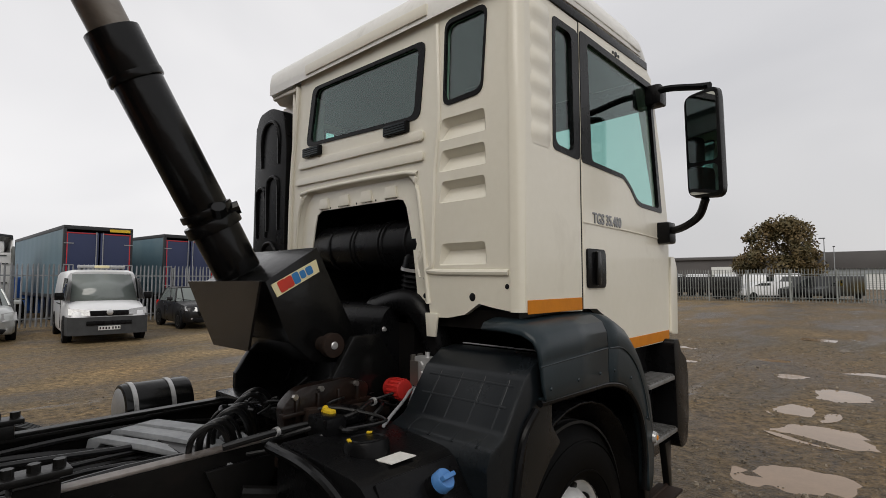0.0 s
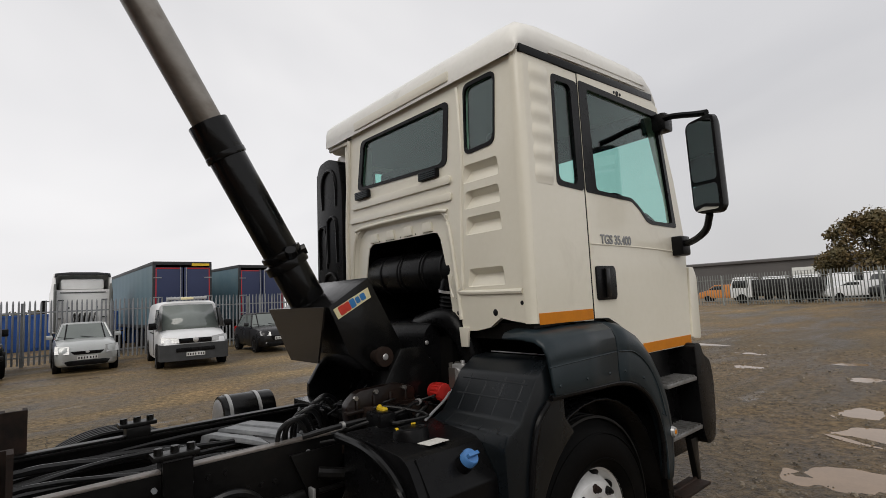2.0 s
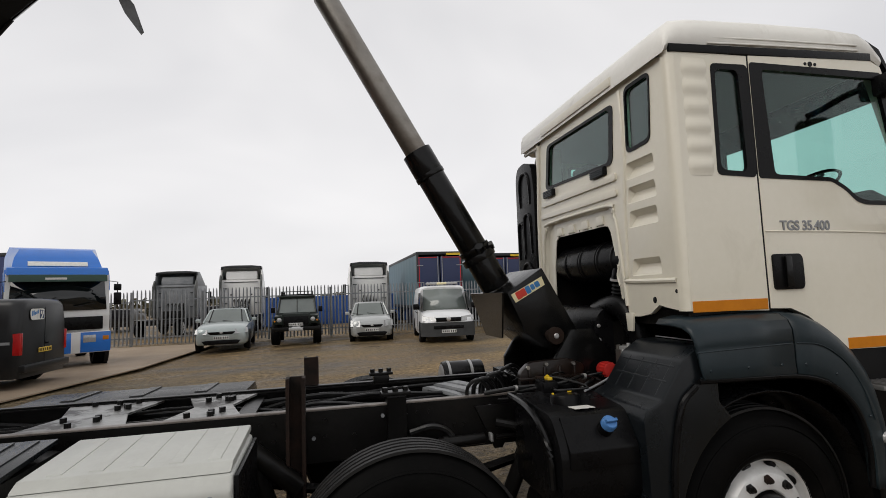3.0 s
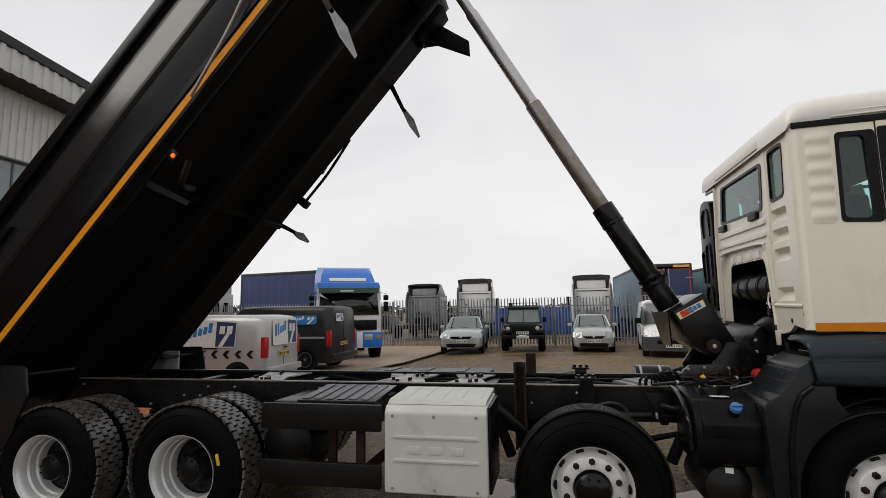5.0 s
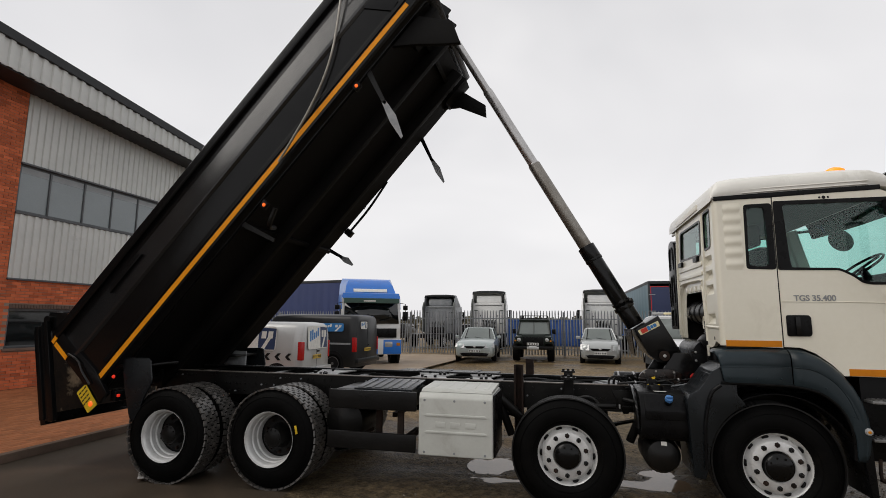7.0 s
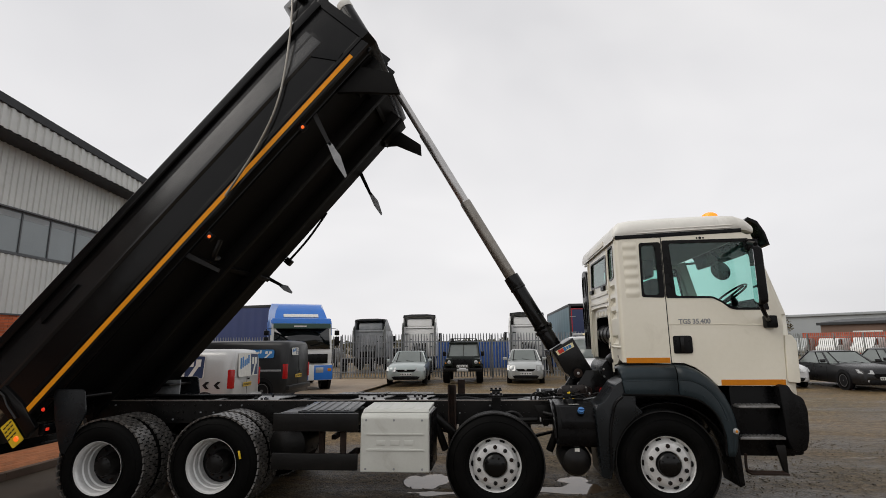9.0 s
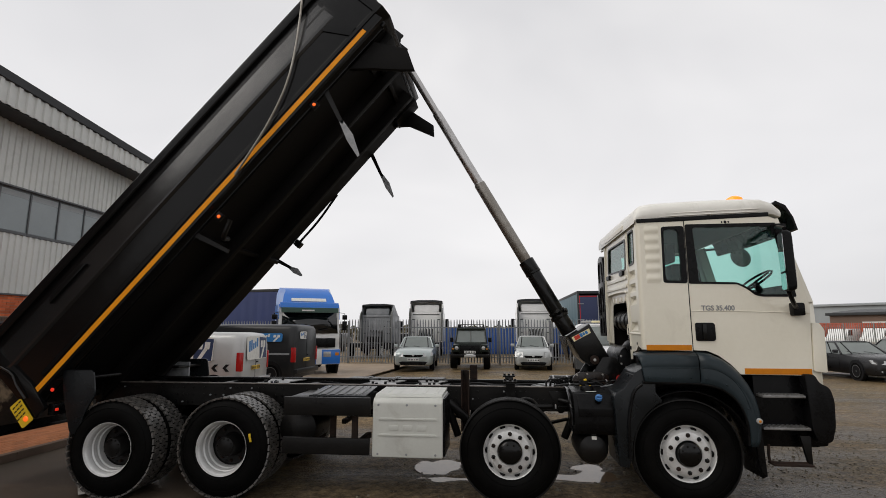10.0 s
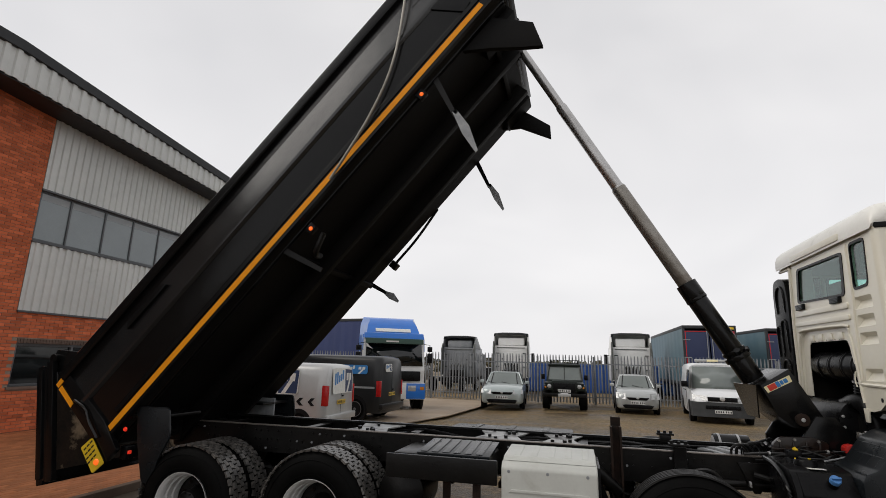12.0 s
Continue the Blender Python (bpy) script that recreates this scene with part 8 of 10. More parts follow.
def build_car(label, m, paint, L, W, H, bonnet, belt, wheel_r, screen, roof, tail, group="cars along the fence", nose_drop=0.14, grille_z=(0.45, 0.60), lamp=((0.52, 0.82), (0.60, 0.74)), plate_z=0.42, rack=False, spokes=7, wb=0.31):
    """A hatchback or saloon, nose along +x, centred on m. screen: x of the windscreen's foot and head; roof: x where the roof ends; tail: x of the rear screen's foot."""
    c = thing("car", label, "car", group, m)
    hl, hw = L / 2, W / 2
    z0 = 0.20
    st = [(-hl, hw * 0.78, 0.36, belt - 0.10, 0.0), (-hl + 0.08, hw * 0.92, 0.26, belt - 0.03, 0.01), (-hl + 0.45, hw * 0.985, z0, belt, 0.02), (-0.5, hw, z0, belt, 0.02), (screen[0] - 0.1, hw, z0, belt - 0.01, 0.03), (screen[0] + 0.25, hw * 0.985, z0, bonnet, 0.06), (hl - 0.38, hw * 0.97, z0 + 0.01, bonnet - 0.06, 0.06), (hl - 0.14, hw * 0.93, z0 + 0.01, bonnet - nose_drop * 0.8, 0.04), (hl - 0.04, hw * 0.86, 0.22, bonnet - nose_drop - 0.03, 0.02), (hl, hw * 0.78, 0.26, bonnet - nose_drop - 0.12, 0.0)]
    bm = bmesh.new()
    car_shell(bm, st)
    body = part("body", bm, paint, c, sharp=50)
    # glasshouse, roof and pillars
    bw, tw = hw * 0.90, hw * 0.70
    zb, zt = belt - 0.015, H - 0.05
    base = [(screen[0], bw * 0.72), (screen[0] - 0.28, bw * 0.99), (0.0, bw), (tail + 0.25, bw * 0.97), (tail, bw * 0.75)]
    top = [(screen[1], tw * 0.80), (screen[1] - 0.16, tw * 0.98), ((screen[1] + roof) / 2, tw), (roof + 0.12, tw * 0.96), (roof, tw * 0.80)]
    lo = [(x, y, zb) for x, y in base] + [(x, -y, zb) for x, y in base[::-1]]
    hi = [(x, y, zt) for x, y in top] + [(x, -y, zt) for x, y in top[::-1]]
    bm = bmesh.new()
    loft(bm, [lo, hi])
    part("glasshouse", bm, CAR_GLASS, c, "dark glazed cabin", sharp=25)
    bm = bmesh.new()
    rl = [(x, y * 1.03, zt - 0.015) for x, y, z in hi]
    loft(bm, [rl, [(x * 0.985, y * 0.97, zt + 0.028) for x, y, z in hi], [(x * 0.9, y * 0.72, zt + 0.048) for x, y, z in hi]])
    part("roof", bm, paint, c, sharp=50)
    for i in (0, 1, 2, 3, 4):
        for s in (1, -1):
            a = Vector((base[i][0], s * base[i][1], zb))
            b = Vector((top[i][0], s * top[i][1], zt))
            bm = bmesh.new()
            tube(bm, [a, b], 0.035 if i in (1, 3) else 0.022, 6, smooth=False)
            if i != 0 and i != 4:
                part("pillar", bm, paint if i != 2 else BLACK_PLASTIC, c)
            else:
                part("screen_trim", bm, BLACK_PLASTIC, c)
    # nose: lamps, grille, bumper intake, plate
    for s in (1, -1):
        bm = bmesh.new()
        y0, y1 = hw * lamp[0][0], hw * lamp[0][1] * 0.97
        xa = hl + 0.04
        loft(bm, [[(xa - 0.02, s * y0, lamp[1][0]), (xa - 0.20, s * y1 * 1.08, lamp[1][0] + 0.03), (xa - 0.32, s * y1 * 1.08, lamp[1][1] + 0.02), (xa - 0.12, s * y0, lamp[1][1] - 0.01)], [(xa + 0.025, s * y0, lamp[1][0]), (xa - 0.12, s * y1 * 1.10, lamp[1][0] + 0.03), (xa - 0.25, s * y1 * 1.08, lamp[1][1] + 0.02), (xa - 0.06, s * y0, lamp[1][1] - 0.01)]])
        part("headlamp", bm, LAMP_CLEAR, c, "clear headlamp")
        bm = bmesh.new()
        lathe(bm, [(0, 0.016), (0.035, 0.012), (0.045, 0)], pose(hl - 0.012, s * hw * 0.70, 0.36, 0, 90, 0), 14)
        part("fog_lamp", bm, LAMP_CLEAR, c)
        bm = bmesh.new()
        box(bm, screen[0] - 0.36, screen[0] - 0.26, s * (hw + 0.09) - 0.09, s * (hw + 0.09) + 0.09, belt + 0.02, belt + 0.15, 0.03)
        part("door_mirror", bm, paint, c)
        for x in (0.15, -0.75):
            bm = bmesh.new()
            box(bm, x - 0.09, x + 0.09, s * hw * 0.985 - 0.012, s * hw * 0.985 + 0.012, belt - 0.16, belt - 0.13, 0.006)
            part("door_handle", bm, paint, c)
        bm = bmesh.new()
        tube(bm, [(0.55, s * hw * 1.003, 0.28), (0.58, s * hw * 1.003, belt - 0.06)], 0.004, 5, smooth=False)
        tube(bm, [(-0.42, s * hw * 1.003, 0.28), (-0.42, s * hw * 1.003, belt - 0.06)], 0.004, 5, smooth=False)
        part("door_gap", bm, INK, c)
        for x in (hl - L * wb * 0.62, -hl + L * wb * 0.60):
            bm = bmesh.new()
            lathe(bm, [(wheel_r * 1.17, -0.10), (wheel_r * 1.17, 0.012), (0, 0.012)], pose(x, s * hw * 0.992, wheel_r + 0.015, -90 * s, 0, 0), 28)
            part("wheel_arch", bm, INK, c)
            road_wheel(c, x, s * hw, wheel_r, s, spokes)
        bm = bmesh.new()
        box(bm, -hl - 0.01, -hl + 0.25, s * hw * 0.80 - 0.08, s * hw * 0.80 + 0.08, belt - 0.25, belt - 0.02, 0.02)
        part("tail_lamp", bm, LAMP_RED, c)
    bm = bmesh.new()
    prism(bm, rounded([(-hw * 0.40, grille_z[0]), (hw * 0.40, grille_z[0]), (hw * 0.52, grille_z[1] + 0.02), (-hw * 0.52, grille_z[1] + 0.02)], 0.03), hl - 0.14, hl + 0.012, "x", 0.008)
    part("grille", bm, BLACK_PLASTIC, c, "black grille")
    bm = bmesh.new()
    prism(bm, rounded([(-hw * 0.70, 0.36), (-hw * 0.60, 0.235), (hw * 0.60, 0.235), (hw * 0.70, 0.36), (hw * 0.55, 0.385), (-hw * 0.55, 0.385)], 0.03), hl - 0.10, hl + 0.014, "x", 0.008)
    part("air_intake", bm, BLACK_PLASTIC, c)
    bm = bmesh.new()
    lathe(bm, [(0, 0.012), (0.05, 0.01), (0.06, 0)], pose(hl + 0.008, 0, (grille_z[0] + grille_z[1]) / 2 + 0.03, 0, 90, 0) @ Matrix.Diagonal((0.6, 1, 1, 1)), 18)
    part("badge", bm, ALLOY, c)
    bars_on_plate(c, pose(hl + 0.018, 0, plate_z))
    for s in (0.3, -0.3):
        bm = bmesh.new()
        tube(bm, [(screen[0] + 0.02, s, zb + 0.03), (screen[0] - 0.10, s - 0.42, zb + 0.10)], 0.009, 6, smooth=False)
        part("wiper", bm, INK, c)
    return c


def build_off_roader(label, m, paint):
    """An upright square 4x4 with a roof rack and fat tyres."""
    c = thing("off_road_car", label, "car", "cars along the fence", m)
    bm = bmesh.new()
    box(bm, -1.95, 0.75, -0.78, 0.78, 0.62, 1.22, 0.03)
    box(bm, 0.72, 1.72, -0.52, 0.52, 0.70, 1.20, 0.03)
    for s in (1, -1):
        prism(bm, [(0.72, 0.80), (0.85, 1.02), (1.62, 1.02), (1.76, 0.94), (1.76, 0.80), (1.60, 0.80), (1.55, 0.92), (0.98, 0.92), (0.9, 0.80)], min(s * 0.50, s * 0.86), max(s * 0.50, s * 0.86), "y", 0.02)
        prism(bm, [(0.80, 1.02), (1.70, 1.02), (1.70, 1.12), (0.80, 1.16)], min(s * 0.50, s * 0.80), max(s * 0.50, s * 0.80), "y", 0.02)
    part("body", bm, paint, c)
    bm = bmesh.new()
    loft(bm, [[(0.70, 0.74, 1.21), (0.70, -0.74, 1.21), (-1.93, -0.74, 1.21), (-1.93, 0.74, 1.21)], [(0.42, 0.66, 1.80), (0.42, -0.66, 1.80), (-1.88, -0.66, 1.80), (-1.88, 0.66, 1.80)]])
    part("glasshouse", bm, CAR_GLASS, c, "upright glazed cabin")
    bm = bmesh.new()
    box(bm, -1.94, 0.50, -0.70, 0.70, 1.79, 1.90, 0.04)
    part("roof", bm, paint, c)
    for x0, x1 in ((0.70, 0.42), (-0.25, -0.25), (-1.05, -1.05), (-1.92, -1.88)):
        for s in (1, -1):
            bm = bmesh.new()
            tube(bm, [(x0, s * 0.735, 1.21), (x1, s * 0.655, 1.81)], 0.045, 6, smooth=False)
            part("pillar", bm, paint, c)
    bm = bmesh.new()
    tube(bm, [(0.70, 0, 1.21), (0.42, 0, 1.81)], 0.02, 6, smooth=False)
    part("screen_bar", bm, paint, c)
    bm = bmesh.new()
    box(bm, 1.70, 1.75, -0.46, 0.46, 0.74, 1.10, 0.02)
    part("grille", bm, BLACK_PLASTIC, c)
    for s in (1, -1):
        bm = bmesh.new()
        lathe(bm, [(0, 0.02), (0.07, 0.014), (0.088, 0)], pose(1.755, s * 0.62, 0.97, 0, 90, 0), 18)
        part("headlamp", bm, LAMP_CLEAR, c, "round headlamp")
        bm = bmesh.new()
        lathe(bm, [(0, 0.02), (0.03, 0.014), (0.036, 0)], pose(1.76, s * 0.78, 0.93, 0, 90, 0), 12)
        part("side_lamp", bm, ORANGE_FLAT, c)
        bm = bmesh.new()
        box(bm, 0.66, 0.72, s * 0.92 - 0.08, s * 0.92 + 0.08, 1.22, 1.44, 0.02)
        part("door_mirror", bm, BLACK_PLASTIC, c)
        for x in (1.25, -1.15):
            road_wheel(c, x, s * 0.92, 0.41, s, 5, BLACK, 0.30)
    bm = bmesh.new()
    box(bm, 1.78, 1.90, -0.88, 0.88, 0.55, 0.70, 0.02)
    part("bumper", bm, BLACK, c)
    bm = bmesh.new()
    cyl(bm, (1.92, -0.16, 0.66), (1.92, 0.16, 0.66), 0.06, seg=14)
    box(bm, 1.80, 1.98, -0.26, 0.26, 0.56, 0.68, 0.01)
    part("winch", bm, ALLOY, c, "bright winch on the bumper")
    bars_on_plate(c, pose(1.965, 0, 0.80))
    bm = bmesh.new()
    for y in (-0.62, 0.62):
        tube(bm, [(0.45, y, 2.06), (-1.9, y, 2.06)], 0.016, 6, smooth=False)
        tube(bm, [(0.45, y, 1.94), (-1.9, y, 1.94)], 0.014, 6, smooth=False)
    for k in range(6):
        x = 0.45 - 0.47 * k
        tube(bm, [(x, -0.62, 1.94), (x, 0.62, 1.94)], 0.014, 6, smooth=False)
        for y in (-0.62, 0.62):
            tube(bm, [(x, y, 1.90), (x, y, 2.06)], 0.014, 6, smooth=False)
    for k in range(9):
        tube(bm, [(0.45, -0.62 + 0.155 * k, 1.94), (0.45, -0.62 + 0.155 * k, 2.06)], 0.010, 6, smooth=False)
    tube(bm, [(0.45, -0.62, 2.06), (0.45, 0.62, 2.06)], 0.016, 6, smooth=False)
    part("roof_rack", bm, BLACK, c, "black tubular roof rack")
    return c


def build_van(label, m, paint, L, W, H, nose, screen, bonnet, belt, group="vans in the yard", wheel_r=0.34, lower=None, side_glass=(0.2, 1.0), beacon=False):
    """A panel van, nose along +x, centred on m. nose: bonnet length; screen: rake of the windscreen along x."""
    v = thing("van", label, "van", group, m)
    hl, hw = L / 2, W / 2
    xs = hl - nose
    z0 = 0.24
    loops = []
    for x, w, zt in ((-hl, 0.90, H - 0.13), (-hl + 0.02, 0.945, H - 0.08), (-hl + 0.07, 0.98, H - 0.03), (-hl + 0.28, 1.0, H), (0.0, 1.0, H + 0.01), (xs - screen + 0.05, 0.99, H), (xs - screen + 0.18, 0.97, H - 0.06)):
        k = [(hw * w * 0.97, z0), (hw * w, z0 + 0.15), (hw * w, belt), (hw * w * 0.965, belt + 0.3), (hw * w * 0.90, zt - 0.14), (hw * w * 0.84, zt - 0.05), (hw * w * 0.70, zt), (hw * w * 0.3, zt + 0.015)]
        loops.append([(x, y, z) for y, z in k] + [(x, -y, z) for y, z in k[::-1]])
    bm = bmesh.new()
    loft(bm, loops)
    st = [(xs - screen, hw, z0, belt, 0.0), (xs - 0.02, hw * 0.99, z0, bonnet + 0.04, 0.03), (hl - 0.35, hw * 0.96, z0, bonnet - 0.08, 0.05), (hl - 0.10, hw * 0.90, z0 + 0.02, bonnet - 0.22, 0.03), (hl, hw * 0.80, 0.30, bonnet - 0.36, 0.0)]
    car_shell(bm, st)
    part("body", bm, paint, v, sharp=45)
    bm = bmesh.new()
    a, b = hw * 0.90, hw * 0.80
    loft(bm, [[(xs + 0.02, -a * 0.94, bonnet + 0.05), (xs + 0.10, 0, bonnet + 0.07), (xs + 0.02, a * 0.94, bonnet + 0.05)], [(xs - screen + 0.20, -b * 0.96, H - 0.13), (xs - screen + 0.25, 0, H - 0.11), (xs - screen + 0.20, b * 0.96, H - 0.13)]], cap=False, close=False)
    ws = part("windscreen", bm, CAR_GLASS, v, "sloping windscreen")
    md = ws.modifiers.new("thickness", "SOLIDIFY")
    md.thickness = 0.02
    bm = bmesh.new()
    loft(bm, [[(xs, -a * 0.93, bonnet + 0.02), (xs, a * 0.93, bonnet + 0.02), (xs - screen, a, bonnet), (xs - screen, -a, bonnet)], [(xs - screen + 0.17, -b * 0.95, H - 0.13), (xs - screen + 0.17, b * 0.95, H - 0.13), (xs - screen + 0.02, b, H - 0.1), (xs - screen + 0.02, -b, H - 0.1)]])
    part("cabin", bm, paint, v)
    for s in (1, -1):
        bm = bmesh.new()
        x0, x1 = side_glass
        loft(bm, [[(x0, s * hw * 0.99, belt + 0.02), (x1, s * hw * 0.985, belt + 0.0), (x1 - screen * 0.55, s * hw * 0.90, H - 0.26), (x0, s * hw * 0.91, H - 0.24)], [(x0, s * hw * 1.008, belt + 0.02), (x1, s * hw * 1.004, belt + 0.0), (x1 - screen * 0.55, s * hw * 0.918, H - 0.26), (x0, s * hw * 0.93, H - 0.24)]])
        part("door_window", bm, DARK_GLASS, v)
        bm = bmesh.new()
        box(bm, x1 - 0.28, x1 - 0.16, s * (hw + 0.11) - 0.11, s * (hw + 0.11) + 0.11, belt + 0.03, belt + 0.24, 0.03)
        part("door_mirror", bm, BLACK_PLASTIC, v)
        bm = bmesh.new()
        xa = hl - 0.01
        loft(bm, [[(xa - 0.03, s * hw * 0.46, bonnet - 0.33), (xa - 0.22, s * hw * 0.93, bonnet - 0.31), (xa - 0.30, s * hw * 0.93, bonnet - 0.13), (xa - 0.10, s * hw * 0.48, bonnet - 0.18)], [(xa + 0.05, s * hw * 0.46, bonnet - 0.33), (xa - 0.12, s * hw * 0.945, bonnet - 0.31), (xa - 0.22, s * hw * 0.945, bonnet - 0.13), (xa + 0.0, s * hw * 0.48, bonnet - 0.18)]])
        part("headlamp", bm, LAMP_CLEAR, v, "clear headlamp")
        for x in (hl - L * 0.185, -hl + L * 0.165):
            bm = bmesh.new()
            lathe(bm, [(wheel_r * 1.16, -0.10), (wheel_r * 1.16, 0.010), (0, 0.010)], pose(x, s * hw, wheel_r + 0.02, -90 * s, 0, 0), 28)
            part("wheel_arch", bm, INK, v)
            road_wheel(v, x, s * (hw + 0.008), wheel_r, s, 9)
        bm = bmesh.new()
        for x in (x0 - 0.05, x1 - 1.15):
            tube(bm, [(x, s * hw * 1.004, 0.34), (x, s * hw * 1.003, belt)], 0.004, 5, smooth=False)
        box(bm, x0 - 1.35, x0 - 0.1, s * hw * 1.003 - 0.012, s * hw * 1.003 + 0.012, belt - 0.13, belt - 0.10, 0.004)
        part("door_track", bm, INK, v)
        # tail lamps
        bm = bmesh.new()
        box(bm, -hl - 0.012, -hl + 0.14, s * hw * 0.93 - 0.055, s * hw * 0.93 + 0.055, 0.74, 1.22, 0.02)
        part("tail_lamp", bm, LAMP_RED, v, "tall red tail lamp")
    if lower is not None:
        bm = bmesh.new()
        loft(bm, [[(hl - 0.45, -hw * 1.004, z), (hl - 0.10, -hw * 0.965, z), (hl + 0.012, -hw * 0.80, z), (hl + 0.03, 0, z), (hl + 0.012, hw * 0.80, z), (hl - 0.10, hw * 0.965, z), (hl - 0.45, hw * 1.004, z)] for z in (0.24, 0.50, bonnet - 0.37)])
        part("front_bumper", bm, BUMPER_GREY if lower is GREY_VAN else lower, v, "dark grey bumper")
    bm = bmesh.new()
    box(bm, hl - 0.14, hl + 0.026, -hw * 0.46, hw * 0.46, bonnet - 0.345, bonnet - 0.20, 0.015)
    part("grille", bm, BLACK_PLASTIC, v, "black grille")
    bm = bmesh.new()
    box(bm, hl - 0.1, hl + 0.04, -hw * 0.55, hw * 0.55, 0.50, 0.62, 0.015)
    part("air_intake", bm, BLACK_PLASTIC, v)
    bm = bmesh.new()
    lathe(bm, [(0, 0.012), (0.05, 0.01), (0.062, 0)], pose(hl + 0.026, 0, bonnet - 0.25, 0, 90, 0) @ Matrix.Diagonal((1.3, 1.3, 1, 1)), 18)
    part("badge", bm, ALLOY, v)
    bars_on_plate(v, pose(hl + 0.045, 0, 0.42))
    bars_on_plate(v, pose(-hl - 0.02, 0.0, 0.80, 0, 0, 180), back=PLATE_Y)
    bm = bmesh.new()
    tube(bm, [(-hl - 0.004, 0, 0.5), (-hl - 0.004, 0, H - 0.2)], 0.004, 5, smooth=False)
    part("rear_door_gap", bm, INK, v)
    bm = bmesh.new()
    box(bm, -hl - 0.10, -hl + 0.1, -hw * 0.95, hw * 0.95, 0.36, 0.52, 0.03)
    part("rear_bumper", bm, lower or paint, v)
    bm = bmesh.new()
    box(bm, -hl - 0.02, -hl, -0.16, -0.04, 0.92, 0.96, 0.006)
    part("rear_handle", bm, BLACK_PLASTIC, v)
    if beacon:
        bm = bmesh.new()
        box(bm, 0.45, 0.62, -0.62, 0.62, H + 0.05, H + 0.15, 0.03)
        part("beacon_bar", bm, LAMP_CLEAR, v, "pale beacon bar on the roof")
        bm = bmesh.new()
        box(bm, 0.44, 0.63, -0.2, 0.2, H + 0.055, H + 0.145, 0.03)
        part("beacon_panel", bm, CREAM_LABEL, v)
        bm = bmesh.new()
        for y in (-0.5, 0.5):
            box(bm, 0.5, 0.56, y - 0.03, y + 0.03, H - 0.02, H + 0.06)
        part("beacon_feet", bm, BLACK, v)
    return v


def print_panel(v, m, w, h, back, split=0.62):
    """A sign-written panel: light field, dark field with a white stroke, blue and white shapes; local x right, z up, facing -y."""
    bm = bmesh.new()
    prism(bm, rounded([(-w / 2, -h / 2), (w / 2, -h / 2), (w / 2, h / 2), (-w / 2, h / 2)], 0.08), -0.004, 0.002, "y")
    p = part("sign_panel", bm, back, v, "sign-written panel", m)
    xs = -w / 2 + w * split
    if back is LABEL_WHITE:
        bm = bmesh.new()
        prism(bm, [(xs, -h / 2 + 0.02), (w / 2 - 0.03, -h / 2 + 0.02), (w / 2 - 0.01, h / 2 - 0.05), (xs, h / 2 - 0.02)], -0.006, -0.0045, "y")
        part("dark_field", bm, NAVY_PRINT, p)
    for k in range(5):
        hh = h * (0.46 if k in (0, 1) else 0.38 if k == 4 else 0.28)
        x = -w / 2 + w * 0.08 + k * w * (split - 0.14) / 5
        bm = bmesh.new()
        prism(bm, rounded([(x, -0.16 * h + 0.05 * h * k), (x + w * 0.072, -0.16 * h + 0.05 * h * k), (x + w * 0.086, -0.16 * h + 0.05 * h * k + hh), (x + w * 0.014, -0.16 * h + 0.05 * h * k + hh)], 0.02, 2), -0.0075, -0.006, "y")
        part("print_shape", bm, BLUE_PRINT if back is LABEL_WHITE else LABEL_WHITE, p)
    for k in range(2):
        bm = bmesh.new()
        x = xs + w * 0.06 + k * w * 0.14
        prism(bm, [(x, 0.0), (x + w * 0.10, 0.0), (x + w * 0.11, h * 0.30), (x + 0.01, h * 0.30)], -0.0085, -0.0065, "y")
        part("print_shape", bm, LABEL_WHITE, p)
    bm = bmesh.new()
    prism(bm, [(xs + w * 0.05, -h * 0.48), (xs + w * 0.13, -h * 0.48), (xs + w * 0.28, h * 0.05), (xs + w * 0.2, h * 0.05)], -0.0085, -0.0065, "y")
    part("print_stroke", bm, LABEL_WHITE, p)
    return p


# cars nose-on along the fence
build_car("pale silver-blue hatchback parked nose out by the fence", pose(-5.99, 18.38, 0, 0, 0, -86), BLUE_SILVER, 4.3, 1.84, 1.48, 0.93, 0.96, 0.32, (0.78, 0.10), -1.42, -1.95, lamp=((0.50, 0.90), (0.60, 0.78)), grille_z=(0.58, 0.66), plate_z=0.47)
build_off_roader("dark green square off-road car with a roof rack and fat tyres", pose(-3.32, 18.62, 0, 0, 0, -89), GREEN_CAR)
build_car("small silver hatchback parked nose out by the fence", pose(-0.37, 18.40, 0, 0, 0, -92), SILVER_CAR, 3.75, 1.68, 1.52, 0.95, 1.0, 0.30, (0.78, 0.25), -1.35, -1.72, lamp=((0.55, 0.92), (0.58, 0.82)), grille_z=(0.56, 0.64), plate_z=0.46)
build_van("white panel van with a beacon bar and dark grey bumper", pose(2.36, 16.71, 0, 0, 0, -96.5), VAN_WHITE, 4.9, 1.97, 2.06, 1.0, 0.85, 1.10, 1.16, wheel_r=0.34, lower=GREY_VAN, side_glass=(0.55, 1.75), beacon=True)
build_car("small dark grey hatchback parked by the fence", pose(5.89, 18.45, 0, 0, 0, -93), DARK_CAR, 3.75, 1.66, 1.50, 0.92, 0.98, 0.29, (0.80, 0.25), -1.35, -1.72, lamp=((0.50, 0.88), (0.62, 0.78)), plate_z=0.52)
